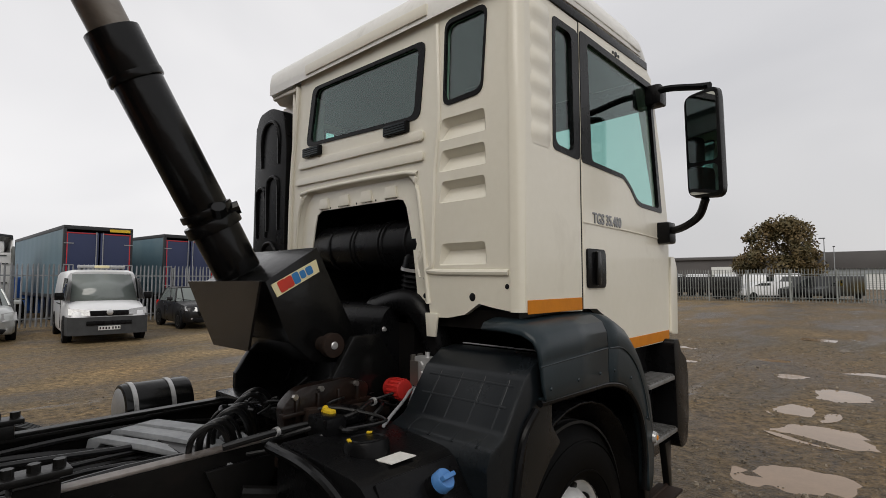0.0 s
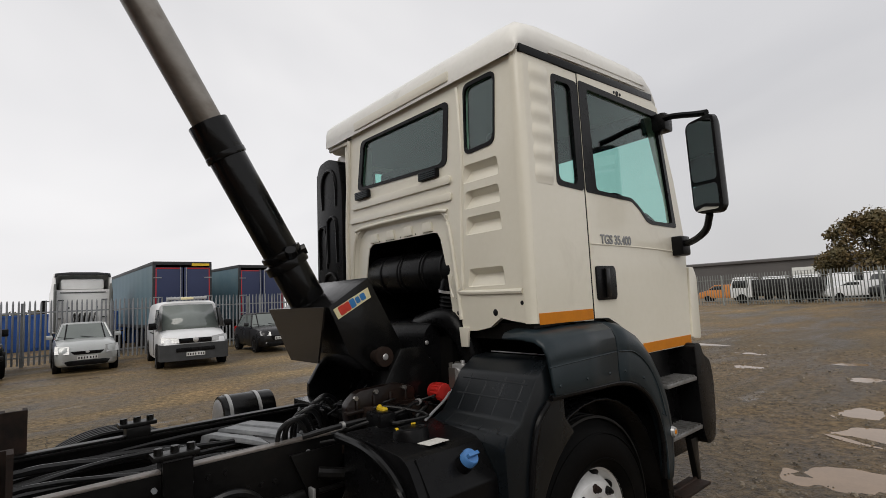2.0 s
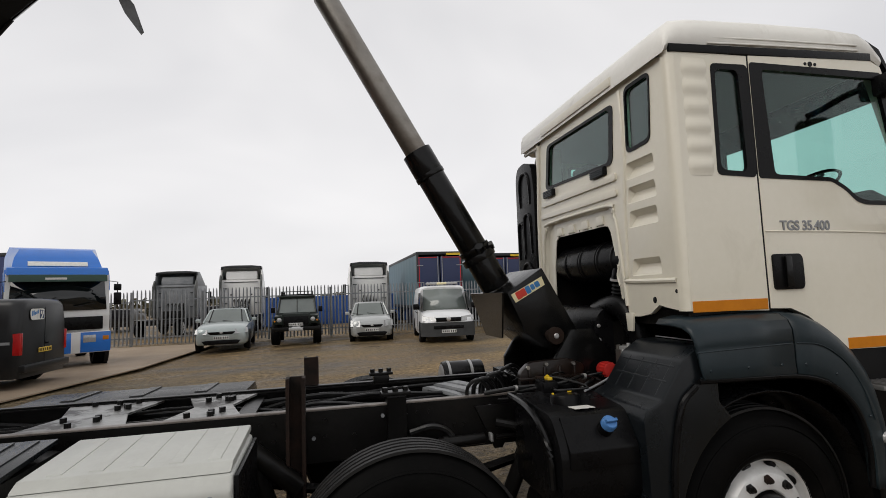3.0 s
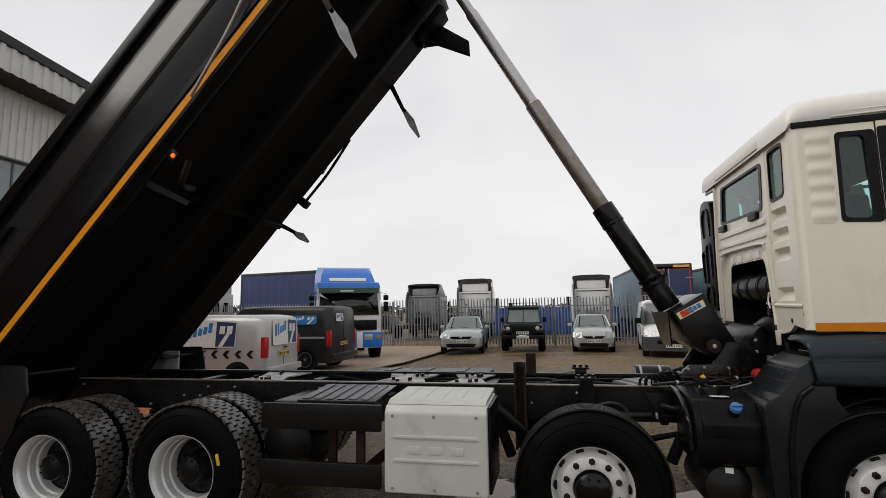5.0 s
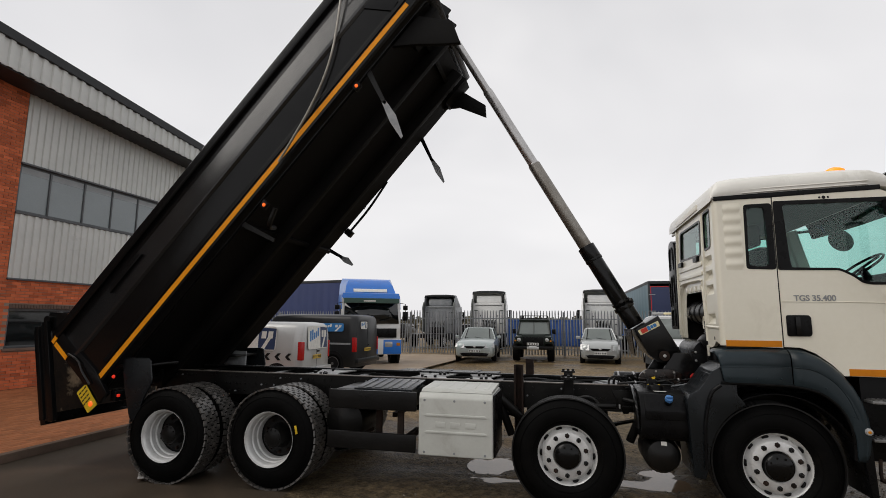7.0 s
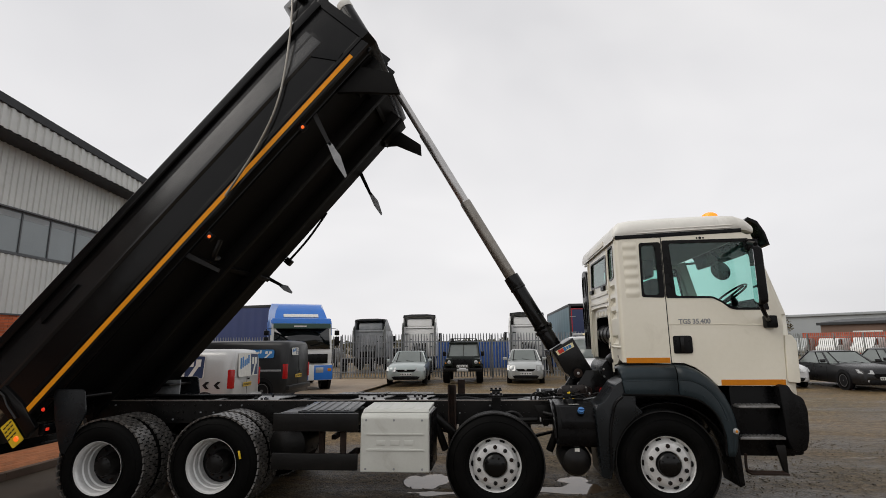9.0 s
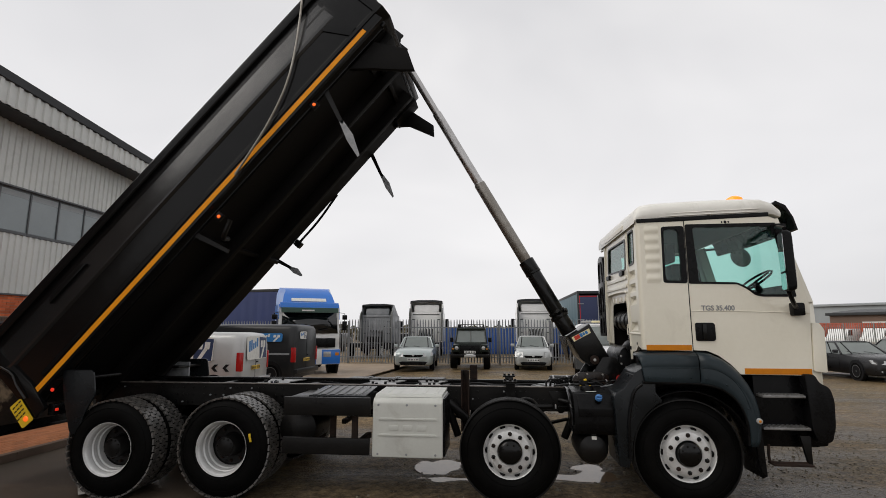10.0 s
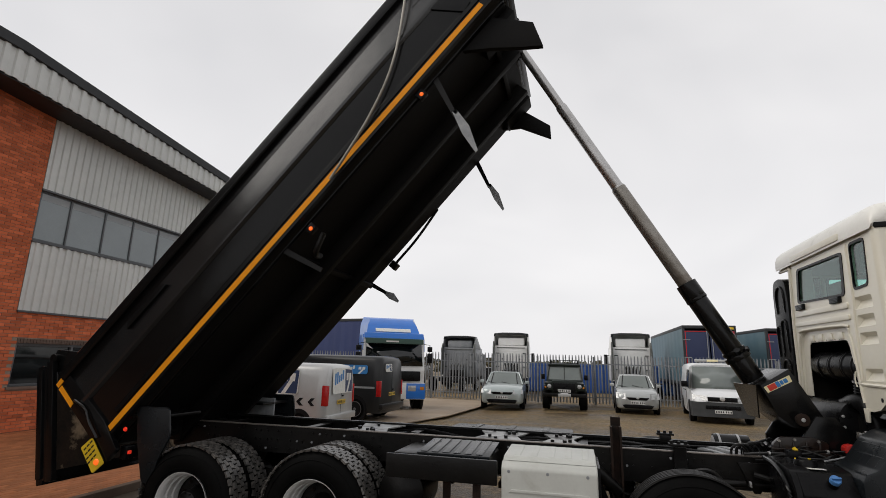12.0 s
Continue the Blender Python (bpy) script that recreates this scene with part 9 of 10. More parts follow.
# cars beyond the cab
build_car("black saloon car parked across the yard", pose(11.92, 15.02, 0, 0, 0, -90.6), DARK_CAR, 4.75, 1.82, 1.38, 0.88, 0.92, 0.33, (0.85, 0.1), -1.1, -1.75, "cars across the yard", lamp=((0.50, 0.90), (0.60, 0.74)), plate_z=0.45)
build_car("small white hatchback parked across the yard", pose(9.74, 16.31, 0, 0, 0, -96.5), VAN_WHITE, 3.9, 1.68, 1.44, 0.90, 0.95, 0.30, (0.80, 0.2), -1.3, -1.78, "cars across the yard", lamp=((0.50, 0.90), (0.58, 0.74)), plate_z=0.42)
build_car("dark grey saloon car parked across the yard", pose(14.44, 15.31, 0, 0, 0, -91), DARK_CAR, 4.6, 1.80, 1.46, 0.92, 0.96, 0.33, (0.85, 0.1), -1.1, -1.75, "cars across the yard", lamp=((0.50, 0.90), (0.60, 0.74)), plate_z=0.45)

# sign-written vans with their backs to the lorry
small_van = build_van("silver-white small panel van with sign-writing and dark chevrons", pose(-10.72, 6.54, 0, 0, 0, 183), VAN_SILVER, 4.25, 1.76, 1.72, 0.85, 0.75, 1.02, 1.08, wheel_r=0.30, lower=VAN_SILVER, side_glass=(0.45, 1.3))
print_panel(small_van, pose(-0.70, 0.885, 1.30, -4, 0, 180), 1.35, 0.62, LABEL_WHITE)
print_panel(small_van, pose(-2.15, -0.0, 1.32, -3, 0, -90), 1.25, 0.62, LABEL_WHITE)
for k in range(8):
    for q in (1, -1):
        bm = bmesh.new()
        prism(bm, [(0.0, 0.0), (0.09, 0.0), (0.18, q * 0.09), (0.09, q * 0.09)], -0.004, 0.004, "y")
        part("chevron", bm, INK, small_van, m=pose(-1.65 + 0.30 * k, 0.893, 0.83, 0, 0, 180))
big_van = build_van("charcoal panel van with sign-writing and alloy wheels", pose(-11.10, 10.52, 0, 0, 0, 178), GREY_VAN, 4.95, 1.92, 1.97, 1.0, 0.85, 1.05, 1.12, wheel_r=0.35, lower=GREY_VAN, side_glass=(0.6, 1.75))
print_panel(big_van, pose(-1.55, 0.945, 1.55, -8, 0, 180), 0.95, 0.28, BLUE_PRINT, 0.6)
print_panel(big_van, pose(-2.5, 0.35, 1.62, -3, 0, -90), 0.55, 0.25, LABEL_WHITE)
bm = bmesh.new()
box(bm, -2.3, 1.0, 0.962, 0.972, 0.98, 1.04)
part("grey_stripe", bm, WRAP, big_van)

# ---- lorries, trailers and the far side ----


def build_tractor_front(m):
    """A blue and white tractor unit, nose along +x."""
    t = thing("tractor_unit", "blue and white tractor unit with a tall blue roof deflector", "lorry", "", m)
    bm = bmesh.new()
    prism(bm, [(-1.9, 0.95), (0.10, 0.95), (0.14, 1.5), (0.10, 1.72), (-0.12, 2.72), (-0.25, 2.82), (-1.9, 2.82)], -1.23, 1.23, "y", 0.05)
    part("cab", bm, WHITE, t, "white cab")
    bm = bmesh.new()
    prism(bm, [(-0.02, 2.22), (-0.13, 2.70), (-0.25, 2.86), (-1.92, 2.86), (-1.92, 2.2), (-1.2, 2.2), (-1.1, 2.5)], -1.245, 1.245, "y", 0.03)
    part("upper_cab", bm, TRUCK_BLUE, t)
    bm = bmesh.new()
    loft(bm, [[(-0.28, -1.10, 2.84), (-0.28, 1.10, 2.84), (-2.0, 1.22, 2.84), (-2.0, -1.22, 2.84)], [(-0.72, -1.02, 3.25), (-0.72, 1.02, 3.25), (-2.0, 1.2, 3.35), (-2.0, -1.2, 3.35)], [(-1.05, -0.9, 3.52), (-1.05, 0.9, 3.52), (-1.95, 1.1, 3.66), (-1.95, -1.1, 3.66)]])
    part("roof_deflector", bm, TRUCK_BLUE, t, "tall blue roof deflector", sharp=50)
    bm = bmesh.new()
    prism(bm, [(-0.10, 2.70), (-0.02, 2.70), (-0.14, 2.92), (-0.30, 2.95)], -1.2, 1.2, "y", 0.02)
    part("blue_header", bm, TRUCK_BLUE, t)
    bm = bmesh.new()
    box(bm, -0.012, 0.012, -0.72, 0.72, -0.10, 0.10, 0.006, pose(-0.495, 0, 3.055, 0, -47, 0))
    part("deflector_sign", bm, LABEL_WHITE, t, "white sign board")
    bm = bmesh.new()
    loft(bm, [[(0.15, -1.14, 1.66), (0.18, 0, 1.66), (0.15, 1.14, 1.66)], [(-0.03, -1.10, 2.50), (0.0, 0, 2.50), (-0.03, 1.10, 2.50)]], cap=False, close=False)
    ws = part("windscreen", bm, DARK_GLASS, t, "dark grey windscreen")
    md = ws.modifiers.new("thickness", "SOLIDIFY")
    md.thickness = 0.02
    bm = bmesh.new()
    prism(bm, [(0.0, 2.50), (0.16, 2.50), (0.10, 2.70), (-0.06, 2.72)], -1.15, 1.15, "y", 0.02)
    v = part("sun_visor", bm, DARK_GREEN, t, "dark green sun visor")
    bm = bmesh.new()
    box(bm, 0.12, 0.16, -0.35, 0.15, 2.56, 2.62)
    part("print_bar", bm, LABEL_WHITE, v)
    bm = bmesh.new()
    box(bm, 0.10, 0.20, -1.05, 1.05, 1.08, 1.46, 0.02)
    part("grille", bm, BLACK_PLASTIC, t, "black grille")
    bm = bmesh.new()
    box(bm, 0.0, 0.24, -1.24, 1.24, 0.40, 1.02, 0.04)
    b = part("bumper", bm, WHITE, t, "white bumper with blue blocks")
    for y0, y1 in ((-1.245, -0.66), (-0.42, 0.28), (0.50, 1.245)):
        bm = bmesh.new()
        box(bm, 0.1, 0.246, y0, y1, 0.42, 1.0, 0.01)
        part("blue_block", bm, TRUCK_BLUE, b)
    for s in (1, -1):
        bm = bmesh.new()
        box(bm, 0.2, 0.252, s * 0.72 - 0.16, s * 0.72 + 0.16, 0.70, 0.92, 0.02)
        part("headlamp", bm, LAMP_CLEAR, b)
        bm = bmesh.new()
        box(bm, 0.18, 0.252, s * 1.12 - 0.08, s * 1.12 + 0.08, 0.75, 0.88, 0.02)
        part("indicator", bm, ORANGE_FLAT, b)
        bm = bmesh.new()
        prism(bm, [(-0.15, 1.75), (-0.95, 1.75), (-0.95, 2.42), (-0.30, 2.42)], s * 1.238 - 0.012, s * 1.238 + 0.012, "y", 0.004)
        part("door_window", bm, DARK_GLASS, t)
        bm = bmesh.new()
        tube(bm, [(0.0, s * 1.2, 2.52), (0.12, s * 1.42, 2.48), (0.12, s * 1.42, 1.7), (0.02, s * 1.22, 1.66)], 0.015, 6, smooth=False)
        box(bm, 0.08, 0.16, s * 1.42 - 0.10, s * 1.42 + 0.10, 1.78, 2.16, 0.03)
        box(bm, 0.08, 0.16, s * 1.42 - 0.10, s * 1.42 + 0.10, 2.22, 2.42, 0.03)
        part("door_mirror", bm, BLACK_PLASTIC, t)
        for x in (-0.55, -4.1):
            road_wheel(t, x, s * 1.18, 0.50, s, 8, RIM, 0.30)
        bm = bmesh.new()
        lathe(bm, [(0.60, -0.1), (0.60, 0.012), (0, 0.012)], pose(-0.55, s * 1.24, 0.55, -90 * s, 0, 0), 28)
        part("wheel_arch", bm, INK, t)
    bm = bmesh.new()
    box(bm, -5.2, -0.2, -0.45, 0.45, 0.6, 0.95, 0.02)
    box(bm, -1.85, -0.1, -1.15, 1.15, 0.5, 0.97, 0.02)
    part("chassis", bm, BLACK, t)
    bm = bmesh.new()
    for y in (-0.55, 0.35):
        tube(bm, [(0.17, y, 1.76), (0.16, y + 0.5, 1.84)], 0.012, 6, smooth=False)
    part("wiper", bm, INK, t)
    bars_on_plate(t, pose(0.256, -0.45, 0.50))
    return t


EXTENDER = surface("dull_grey_extender", (0.10, 0.105, 0.10), (0.06, 0.064, 0.06), 0.5, 0.65)


def build_tractor_rear(m, paint, deflector, label, wide=0.92, tall=0.955):
    """A tractor unit seen from behind: flat cab back under an open deflector hood. Nose along +x."""
    t = thing("tractor_unit", label, "lorry", "lorries beyond the fence", m @ Matrix.Diagonal((1, wide, tall, 1)))
    bm = bmesh.new()
    box(bm, 0.0, 2.2, -1.24, 1.24, 1.0, 3.15, 0.08)
    part("cab", bm, paint, t, "flat-backed cab")
    if deflector:
        bm = bmesh.new()
        for s in (1, -1):
            prism(bm, [(-0.15, 3.05), (0.12, 3.95), (0.5, 3.98), (1.7, 3.2), (1.7, 3.05)], min(s * 1.18, s * 1.24), max(s * 1.18, s * 1.24), "y", 0.01)
        prism(bm, [(0.10, 3.90), (0.16, 3.98), (0.55, 4.0), (1.7, 3.22), (1.7, 3.14), (0.52, 3.92)], -1.2, 1.2, "y", 0.01)
        part("roof_deflector", bm, paint, t, "open-backed roof deflector", sharp=45)
        bm = bmesh.new()
        prism(bm, [(0.1, 3.15), (1.4, 3.15), (1.2, 3.5), (0.6, 3.72), (0.2, 3.70)], -0.95, 0.95, "y", 0.12)
        part("cab_top", bm, paint, t)
        for s in (1, -1):
            bm = bmesh.new()
            prism(bm, [(-0.50, 1.1), (-0.42, 3.05), (-0.15, 3.45), (0.05, 3.3), (0.05, 1.1)], min(s * 1.17, s * 1.26), max(s * 1.17, s * 1.26), "y", 0.02)
            part("side_extender", bm, EXTENDER, t, "dull grey side extender")
            for z in (1.7, 2.6):
                bm = bmesh.new()
                box(bm, -0.06, 0.0, s * 0.95 - 0.12, s * 0.95 + 0.12, z, z + 0.05, 0.01)
                part("grab_bar", bm, ROOF_GREY, t)
        bm = bmesh.new()
        prism(bm, [(-1.24, 3.78), (-1.20, 3.98), (-0.6, 4.04), (0.6, 4.04), (1.20, 3.98), (1.24, 3.78), (1.14, 3.78), (1.10, 3.90), (-1.10, 3.90), (-1.14, 3.78)], 0.02, 0.12, "x", 0.01)
        part("dark_edge", bm, ROOF_GREY, t)
        bm = bmesh.new()
        box(bm, -0.03, 0.0, -1.0, 1.0, 2.98, 3.03, 0.008)
        part("back_seam", bm, EXTENDER, t)
        for k in range(5):
            bm = bmesh.new()
            tube(bm, [(-0.05, -0.45 + 0.2 * k, 1.5), (-0.25, -0.5 + 0.22 * k, 1.95), (-0.35, -0.4 + 0.22 * k, 1.6), (-0.5, -0.2 + 0.1 * k, 1.2)], 0.035, 6)
            part("coupling_line", bm, HOSE, t)
    else:
        bm = bmesh.new()
        prism(bm, [(0.05, 3.1), (0.1, 3.85), (1.2, 3.85), (2.1, 3.3), (2.1, 3.1)], -1.1, 1.1, "y", 0.08)
        part("high_roof", bm, paint, t)
    for s in (1, -1):
        bm = bmesh.new()
        box(bm, 1.9, 2.05, s * 1.45 - 0.11, s * 1.45 + 0.11, 2.0, 2.7, 0.03)
        box(bm, 1.9, 2.0, s * 1.3 - 0.1, s * 1.3 + 0.1, 2.62, 2.66)
        part("door_mirror", bm, BLACK_PLASTIC, t)
        for x in (1.0, -2.6):
            road_wheel(t, x, s * 1.2, 0.5, s, 8, RIM, 0.3)
        bm = bmesh.new()
        box(bm, -0.012, 0.0, s * 0.62 - 0.04, s * 0.62 + 0.04, 2.2, 2.28)
        part("rear_vent", bm, INK, t)
    bm = bmesh.new()
    box(bm, -3.6, 0.3, -0.42, 0.42, 0.75, 1.02, 0.02)
    box(bm, -3.4, -2.0, -1.2, 1.2, 1.0, 1.06, 0.02)
    box(bm, 0.0, 2.15, -1.15, 1.15, 0.5, 1.02, 0.03)
    box(bm, -0.7, -0.1, -0.55, 0.55, 1.0, 1.5, 0.05)
    part("chassis", bm, BLACK, t)
    return t


def build_trailer(m, L, H, side, label, doors=True, W=2.55):
    """A curtain-sided trailer, doors at -x."""
    t = thing("curtain_trailer", label, "trailer", "trailers beyond the fence", m)
    hw = W / 2
    bm = bmesh.new()
    loops = []
    n = 60
    for s in (1, -1):
        b = bmesh.new()
        prev = None
        for i in range(n + 1):
            x = 0.1 + (L - 0.2) * i / n
            o = 0.012 * math.sin(i * 1.1) + 0.008 * math.sin(i * 2.7)
            cur = (b.verts.new((x, s * (hw - 0.015 + o), 1.15)), b.verts.new((x, s * (hw - 0.02), H - 0.15)))
            if prev:
                b.faces.new((prev[0], cur[0], cur[1], prev[1]))
            prev = cur
        join(bm, b)
    part("curtain", bm, side, t, "rippled side curtain")
    bm = bmesh.new()
    box(bm, 0, L, -hw, hw, 1.0, 1.16, 0.01)
    box(bm, 0, L, -hw, hw, H - 0.16, H, 0.02)
    for s in (1, -1):
        box(bm, 0.0, 0.12, s * (hw - 0.06) - 0.06, s * (hw - 0.06) + 0.06, 1.1, H - 0.1, 0.01)
        box(bm, L - 0.12, L, s * (hw - 0.06) - 0.06, s * (hw - 0.06) + 0.06, 1.1, H - 0.1, 0.01)
    box(bm, L - 0.05, L, -hw + 0.05, hw - 0.05, 1.1, H - 0.1)
    part("frame", bm, ROOF_GREY, t)
    if doors:
        for s in (1, -1):
            bm = bmesh.new()
            box(bm, -0.035, 0.02, min(s * 0.03, s * (hw - 0.10)), max(s * 0.03, s * (hw - 0.10)), 1.12, H - 0.28, 0.01)
            d = part("rear_door", bm, NAVY, t, "navy rear door")
            bm = bmesh.new()
            box(bm, -0.045, -0.01, min(s * (hw - 0.11), s * (hw - 0.15)), max(s * (hw - 0.11), s * (hw - 0.15)), 1.12, H - 0.3, 0.003)
            box(bm, -0.045, -0.01, min(s * 0.15, s * (hw - 0.10)), max(s * 0.15, s * (hw - 0.10)), H - 0.34, H - 0.29, 0.003)
            part("red_edge", bm, LAMP_RED, d, "red reflective edging")
            bm = bmesh.new()
            tube(bm, [(-0.06, s * 0.12, 1.1), (-0.06, s * 0.12, H - 0.25)], 0.02, 6, smooth=False)
            for z in (1.5, 2.4, 3.3):
                box(bm, -0.06, -0.03, min(s * (hw - 0.35), s * (hw - 0.02)), max(s * (hw - 0.35), s * (hw - 0.02)), z - 0.02, z + 0.02)
            part("lock_rod", bm, WRAP, d)
        bm = bmesh.new()
        box(bm, -0.03, 0.0, -hw + 0.12, -hw + 0.9, H - 0.20, H - 0.08)
        part("yellow_header", bm, YELLOW, t, "yellow header marking")
    bm = bmesh.new()
    box(bm, 0.2, L - 0.3, -0.5, 0.5, 0.75, 1.0)
    for s in (1, -1):
        for k in range(3):
            lathe(bm, [(0.0, 0.0), (0.3, 0.0), (0.5, -0.02), (0.5, -0.3), (0, -0.3)], pose(1.2 + 1.3 * k, s * (hw - 0.05), 0.5, -90 * s, 0, 0), 24)
    box(bm, L - 2.5, L - 2.3, -0.9, -0.7, 0.0, 0.9)
    box(bm, L - 2.5, L - 2.3, 0.7, 0.9, 0.0, 0.9)
    part("running_gear", bm, BLACK, t)
    return t


build_tractor_front(pose(-9.73, 13.54, 0, 0, 0, -61))
build_tractor_rear(pose(-10.60, 28.80, 0, 0, 0, 88), surface("grey_lorry_paint", (0.24, 0.25, 0.26), (0.16, 0.17, 0.18), 0.35, 0.45), True, "dark grey tractor unit seen from behind", 0.92, 0.90)
build_tractor_rear(pose(-6.96, 28.22, 0, 0, 0, 92), WHITE, True, "white tractor unit with an open roof deflector seen from behind")
build_tractor_rear(pose(0.43, 27.44, 0, 0, 0, 92), WHITE, True, "white tractor unit with an open roof deflector seen from behind")
build_trailer(pose(3.89, 23.29, 0, 0, 0, 90.4), 11.5, 4.05, TEAL_CURTAIN, "long curtain-sided trailer with navy doors edged in red")
build_trailer(pose(8.05, 24.40, 0, 0, 0, 96), 11.5, 4.0, TEAL_CURTAIN, "long blue curtain-sided trailer with navy doors edged in red")
build_trailer(pose(-14.39, 23.00, 0, 0, 0, 168), 6.3, 4.2, DEEP_BLUE, "long deep blue curtain-sided trailer", False)
build_tractor_rear(pose(-28.73, 25.97, 0, 0, 0, 167), WHITE, True, "white tractor unit coupled to a blue trailer")


def build_high_cab(m):
    """A tall white tractor unit seen over the fence, nose along +x."""
    t = thing("tractor_unit", "tall white tractor unit with a roof deflector behind the fence", "lorry", "lorries beyond the fence", m)
    bm = bmesh.new()
    prism(bm, [(-1.1, 0.95), (1.02, 0.95), (1.10, 1.5), (1.02, 2.55), (0.86, 2.86), (0.4, 2.98), (-1.1, 3.02)], -1.22, 1.22, "y", 0.06)
    part("cab", bm, VAN_WHITE, t, "white steel cab")
    bm = bmesh.new()
    prism(bm, [(-1.05, 3.0), (0.55, 2.98), (0.25, 3.35), (-0.4, 3.85), (-1.05, 4.02)], -1.12, 1.12, "y", 0.08)
    part("roof_deflector", bm, VAN_WHITE, t, "white sloping roof deflector")
    bm = bmesh.new()
    prism(bm, [(1.075, 1.75), (1.095, 1.75), (1.03, 2.50), (1.01, 2.50)], -1.08, 1.08, "y", 0.004)
    part("windscreen", bm, DARK_GLASS, t)
    bm = bmesh.new()
    prism(bm, [(0.98, 2.52), (1.22, 2.48), (1.24, 2.56), (0.94, 2.70)], -1.15, 1.15, "y", 0.01)
    part("sun_visor", bm, BLACK_PLASTIC, t)
    for s in (1, -1):
        for x0, x1 in ((0.15, 0.88), (-0.62, -0.18)):
            bm = bmesh.new()
            prism(bm, rounded([(x0, 1.80), (x1, 1.80), (x1 - 0.06, 2.48), (x0, 2.48)], 0.06), min(s * 1.215, s * 1.226), max(s * 1.215, s * 1.226), "y")
            part("side_window", bm, DARK_GLASS, t)
        bm = bmesh.new()
        box(bm, 1.0, 1.12, s * 1.38 - 0.10, s * 1.38 + 0.10, 1.75, 2.35, 0.03)
        tube(bm, [(0.95, s * 1.2, 2.35), (1.05, s * 1.32, 2.38)], 0.02, 6, smooth=False)
        part("mirror", bm, BLACK_PLASTIC, t)
        for x in (0.35, -3.0):
            bm = bmesh.new()
            lathe(bm, [(0, -0.04), (0.25, -0.04), (0.29, 0.0), (0.5, 0.0), (0.51, -0.3), (0, -0.3)], pose(x, s * 1.18, 0.51, -90 * s, 0, 0), 24)
            part("wheel", bm, RUBBER, t)
    bm = bmesh.new()
    box(bm, 0.9, 1.18, -1.2, 1.2, 0.4, 0.95, 0.05)
    part("bumper", bm, BUMPER_GREY, t)
    bm = bmesh.new()
    box(bm, -3.8, 0.9, -0.45, 0.45, 0.7, 1.0, 0.02)
    part("chassis", bm, BLACK, t)
    for z in (1.15, 1.35, 1.55):
        bm = bmesh.new()
        box(bm, 1.04, 1.13, -0.85, 0.85, z - 0.06, z + 0.06, 0.01)
        part("grille_slat", bm, BLACK_PLASTIC, t)


build_high_cab(pose(-23.3, 23.1, 0, 0, 0, -96))


def build_container(m, L, H, paint, label):
    c = thing("shipping_container", label, "container", "containers in the distance", m)
    bm = bmesh.new()
    n = int(L / 0.28)
    pts = []
    for i in range(n):
        x = i * L / n
        d = 0.0 if i % 2 else 0.035
        pts += [(x, d), (x + L / n * 0.8, d)]
    b = bmesh.new()
    lo = [b.verts.new((x, y, 0.15)) for x, y in pts]
    hi = [b.verts.new((x, y, H)) for x, y in pts]
    for i in range(len(pts) - 1):
        b.faces.new((lo[i], lo[i + 1], hi[i + 1], hi[i]))
    join(bm, b)
    box(bm, 0, L, 0.04, 2.44, 0.0, H, 0.02)
    part("shell", bm, paint, c)
    bm = bmesh.new()
    for x in (0, L):
        box(bm, x - 0.08, x + 0.08, -0.02, 0.1, 0, H + 0.02)
    box(bm, 0, L, -0.02, 0.05, H - 0.1, H + 0.02)
    part("frame", bm, paint, c)
    return c


CONT_BLUE = surface("blue_container_paint", (0.02, 0.09, 0.34), (0.018, 0.075, 0.28), 0.5, 0.6)
CONT_RED = surface("orange_red_container_paint", (0.42, 0.075, 0.03), (0.36, 0.06, 0.025), 0.5, 0.6)
build_container(pose(-6.64, 31.78, 0, 0, 0, 3), 12.0, 1.9, CONT_BLUE, "low blue container beyond the fence")
build_container(pose(36.0, 59.8, 0, 0, 0, -32), 9.0, 2.6, CONT_RED, "orange-red container beyond the far fence")


def simple_parked(m, paint, L, W, H, label, group):
    """A van or pick-up far off behind the fence: body, glass, wheels."""
    v = thing("parked_van", label, "van", group, m)
    bm = bmesh.new()
    prism(bm, [(-L / 2, 0.35), (L / 2 - 0.1, 0.35), (L / 2, 0.55), (L / 2 - 0.05, 0.95), (L / 2 - 0.9, 1.15), (L / 2 - 1.6, H), (-L / 2, H)], -W / 2, W / 2, "y", 0.07)
    part("body", bm, paint, v)
    bm = bmesh.new()
    prism(bm, [(L / 2 - 1.02, 1.2), (L / 2 - 1.6, H - 0.12), (L / 2 - 2.4, H - 0.12), (L / 2 - 2.4, 1.2)], -W / 2 - 0.006, W / 2 + 0.006, "y", 0.01)
    part("glass", bm, DARK_GLASS, v)
    for s in (1, -1):
        for x in (L / 2 - 0.9, -L / 2 + 0.9):
            bm = bmesh.new()
            lathe(bm, [(0, 0.01), (0.2, 0.01), (0.32, 0.0), (0.33, -0.2), (0, -0.2)], pose(x, s * W / 2, 0.33, -90 * s, 0, 0), 18)
            part("wheel", bm, RUBBER, v)
    return v


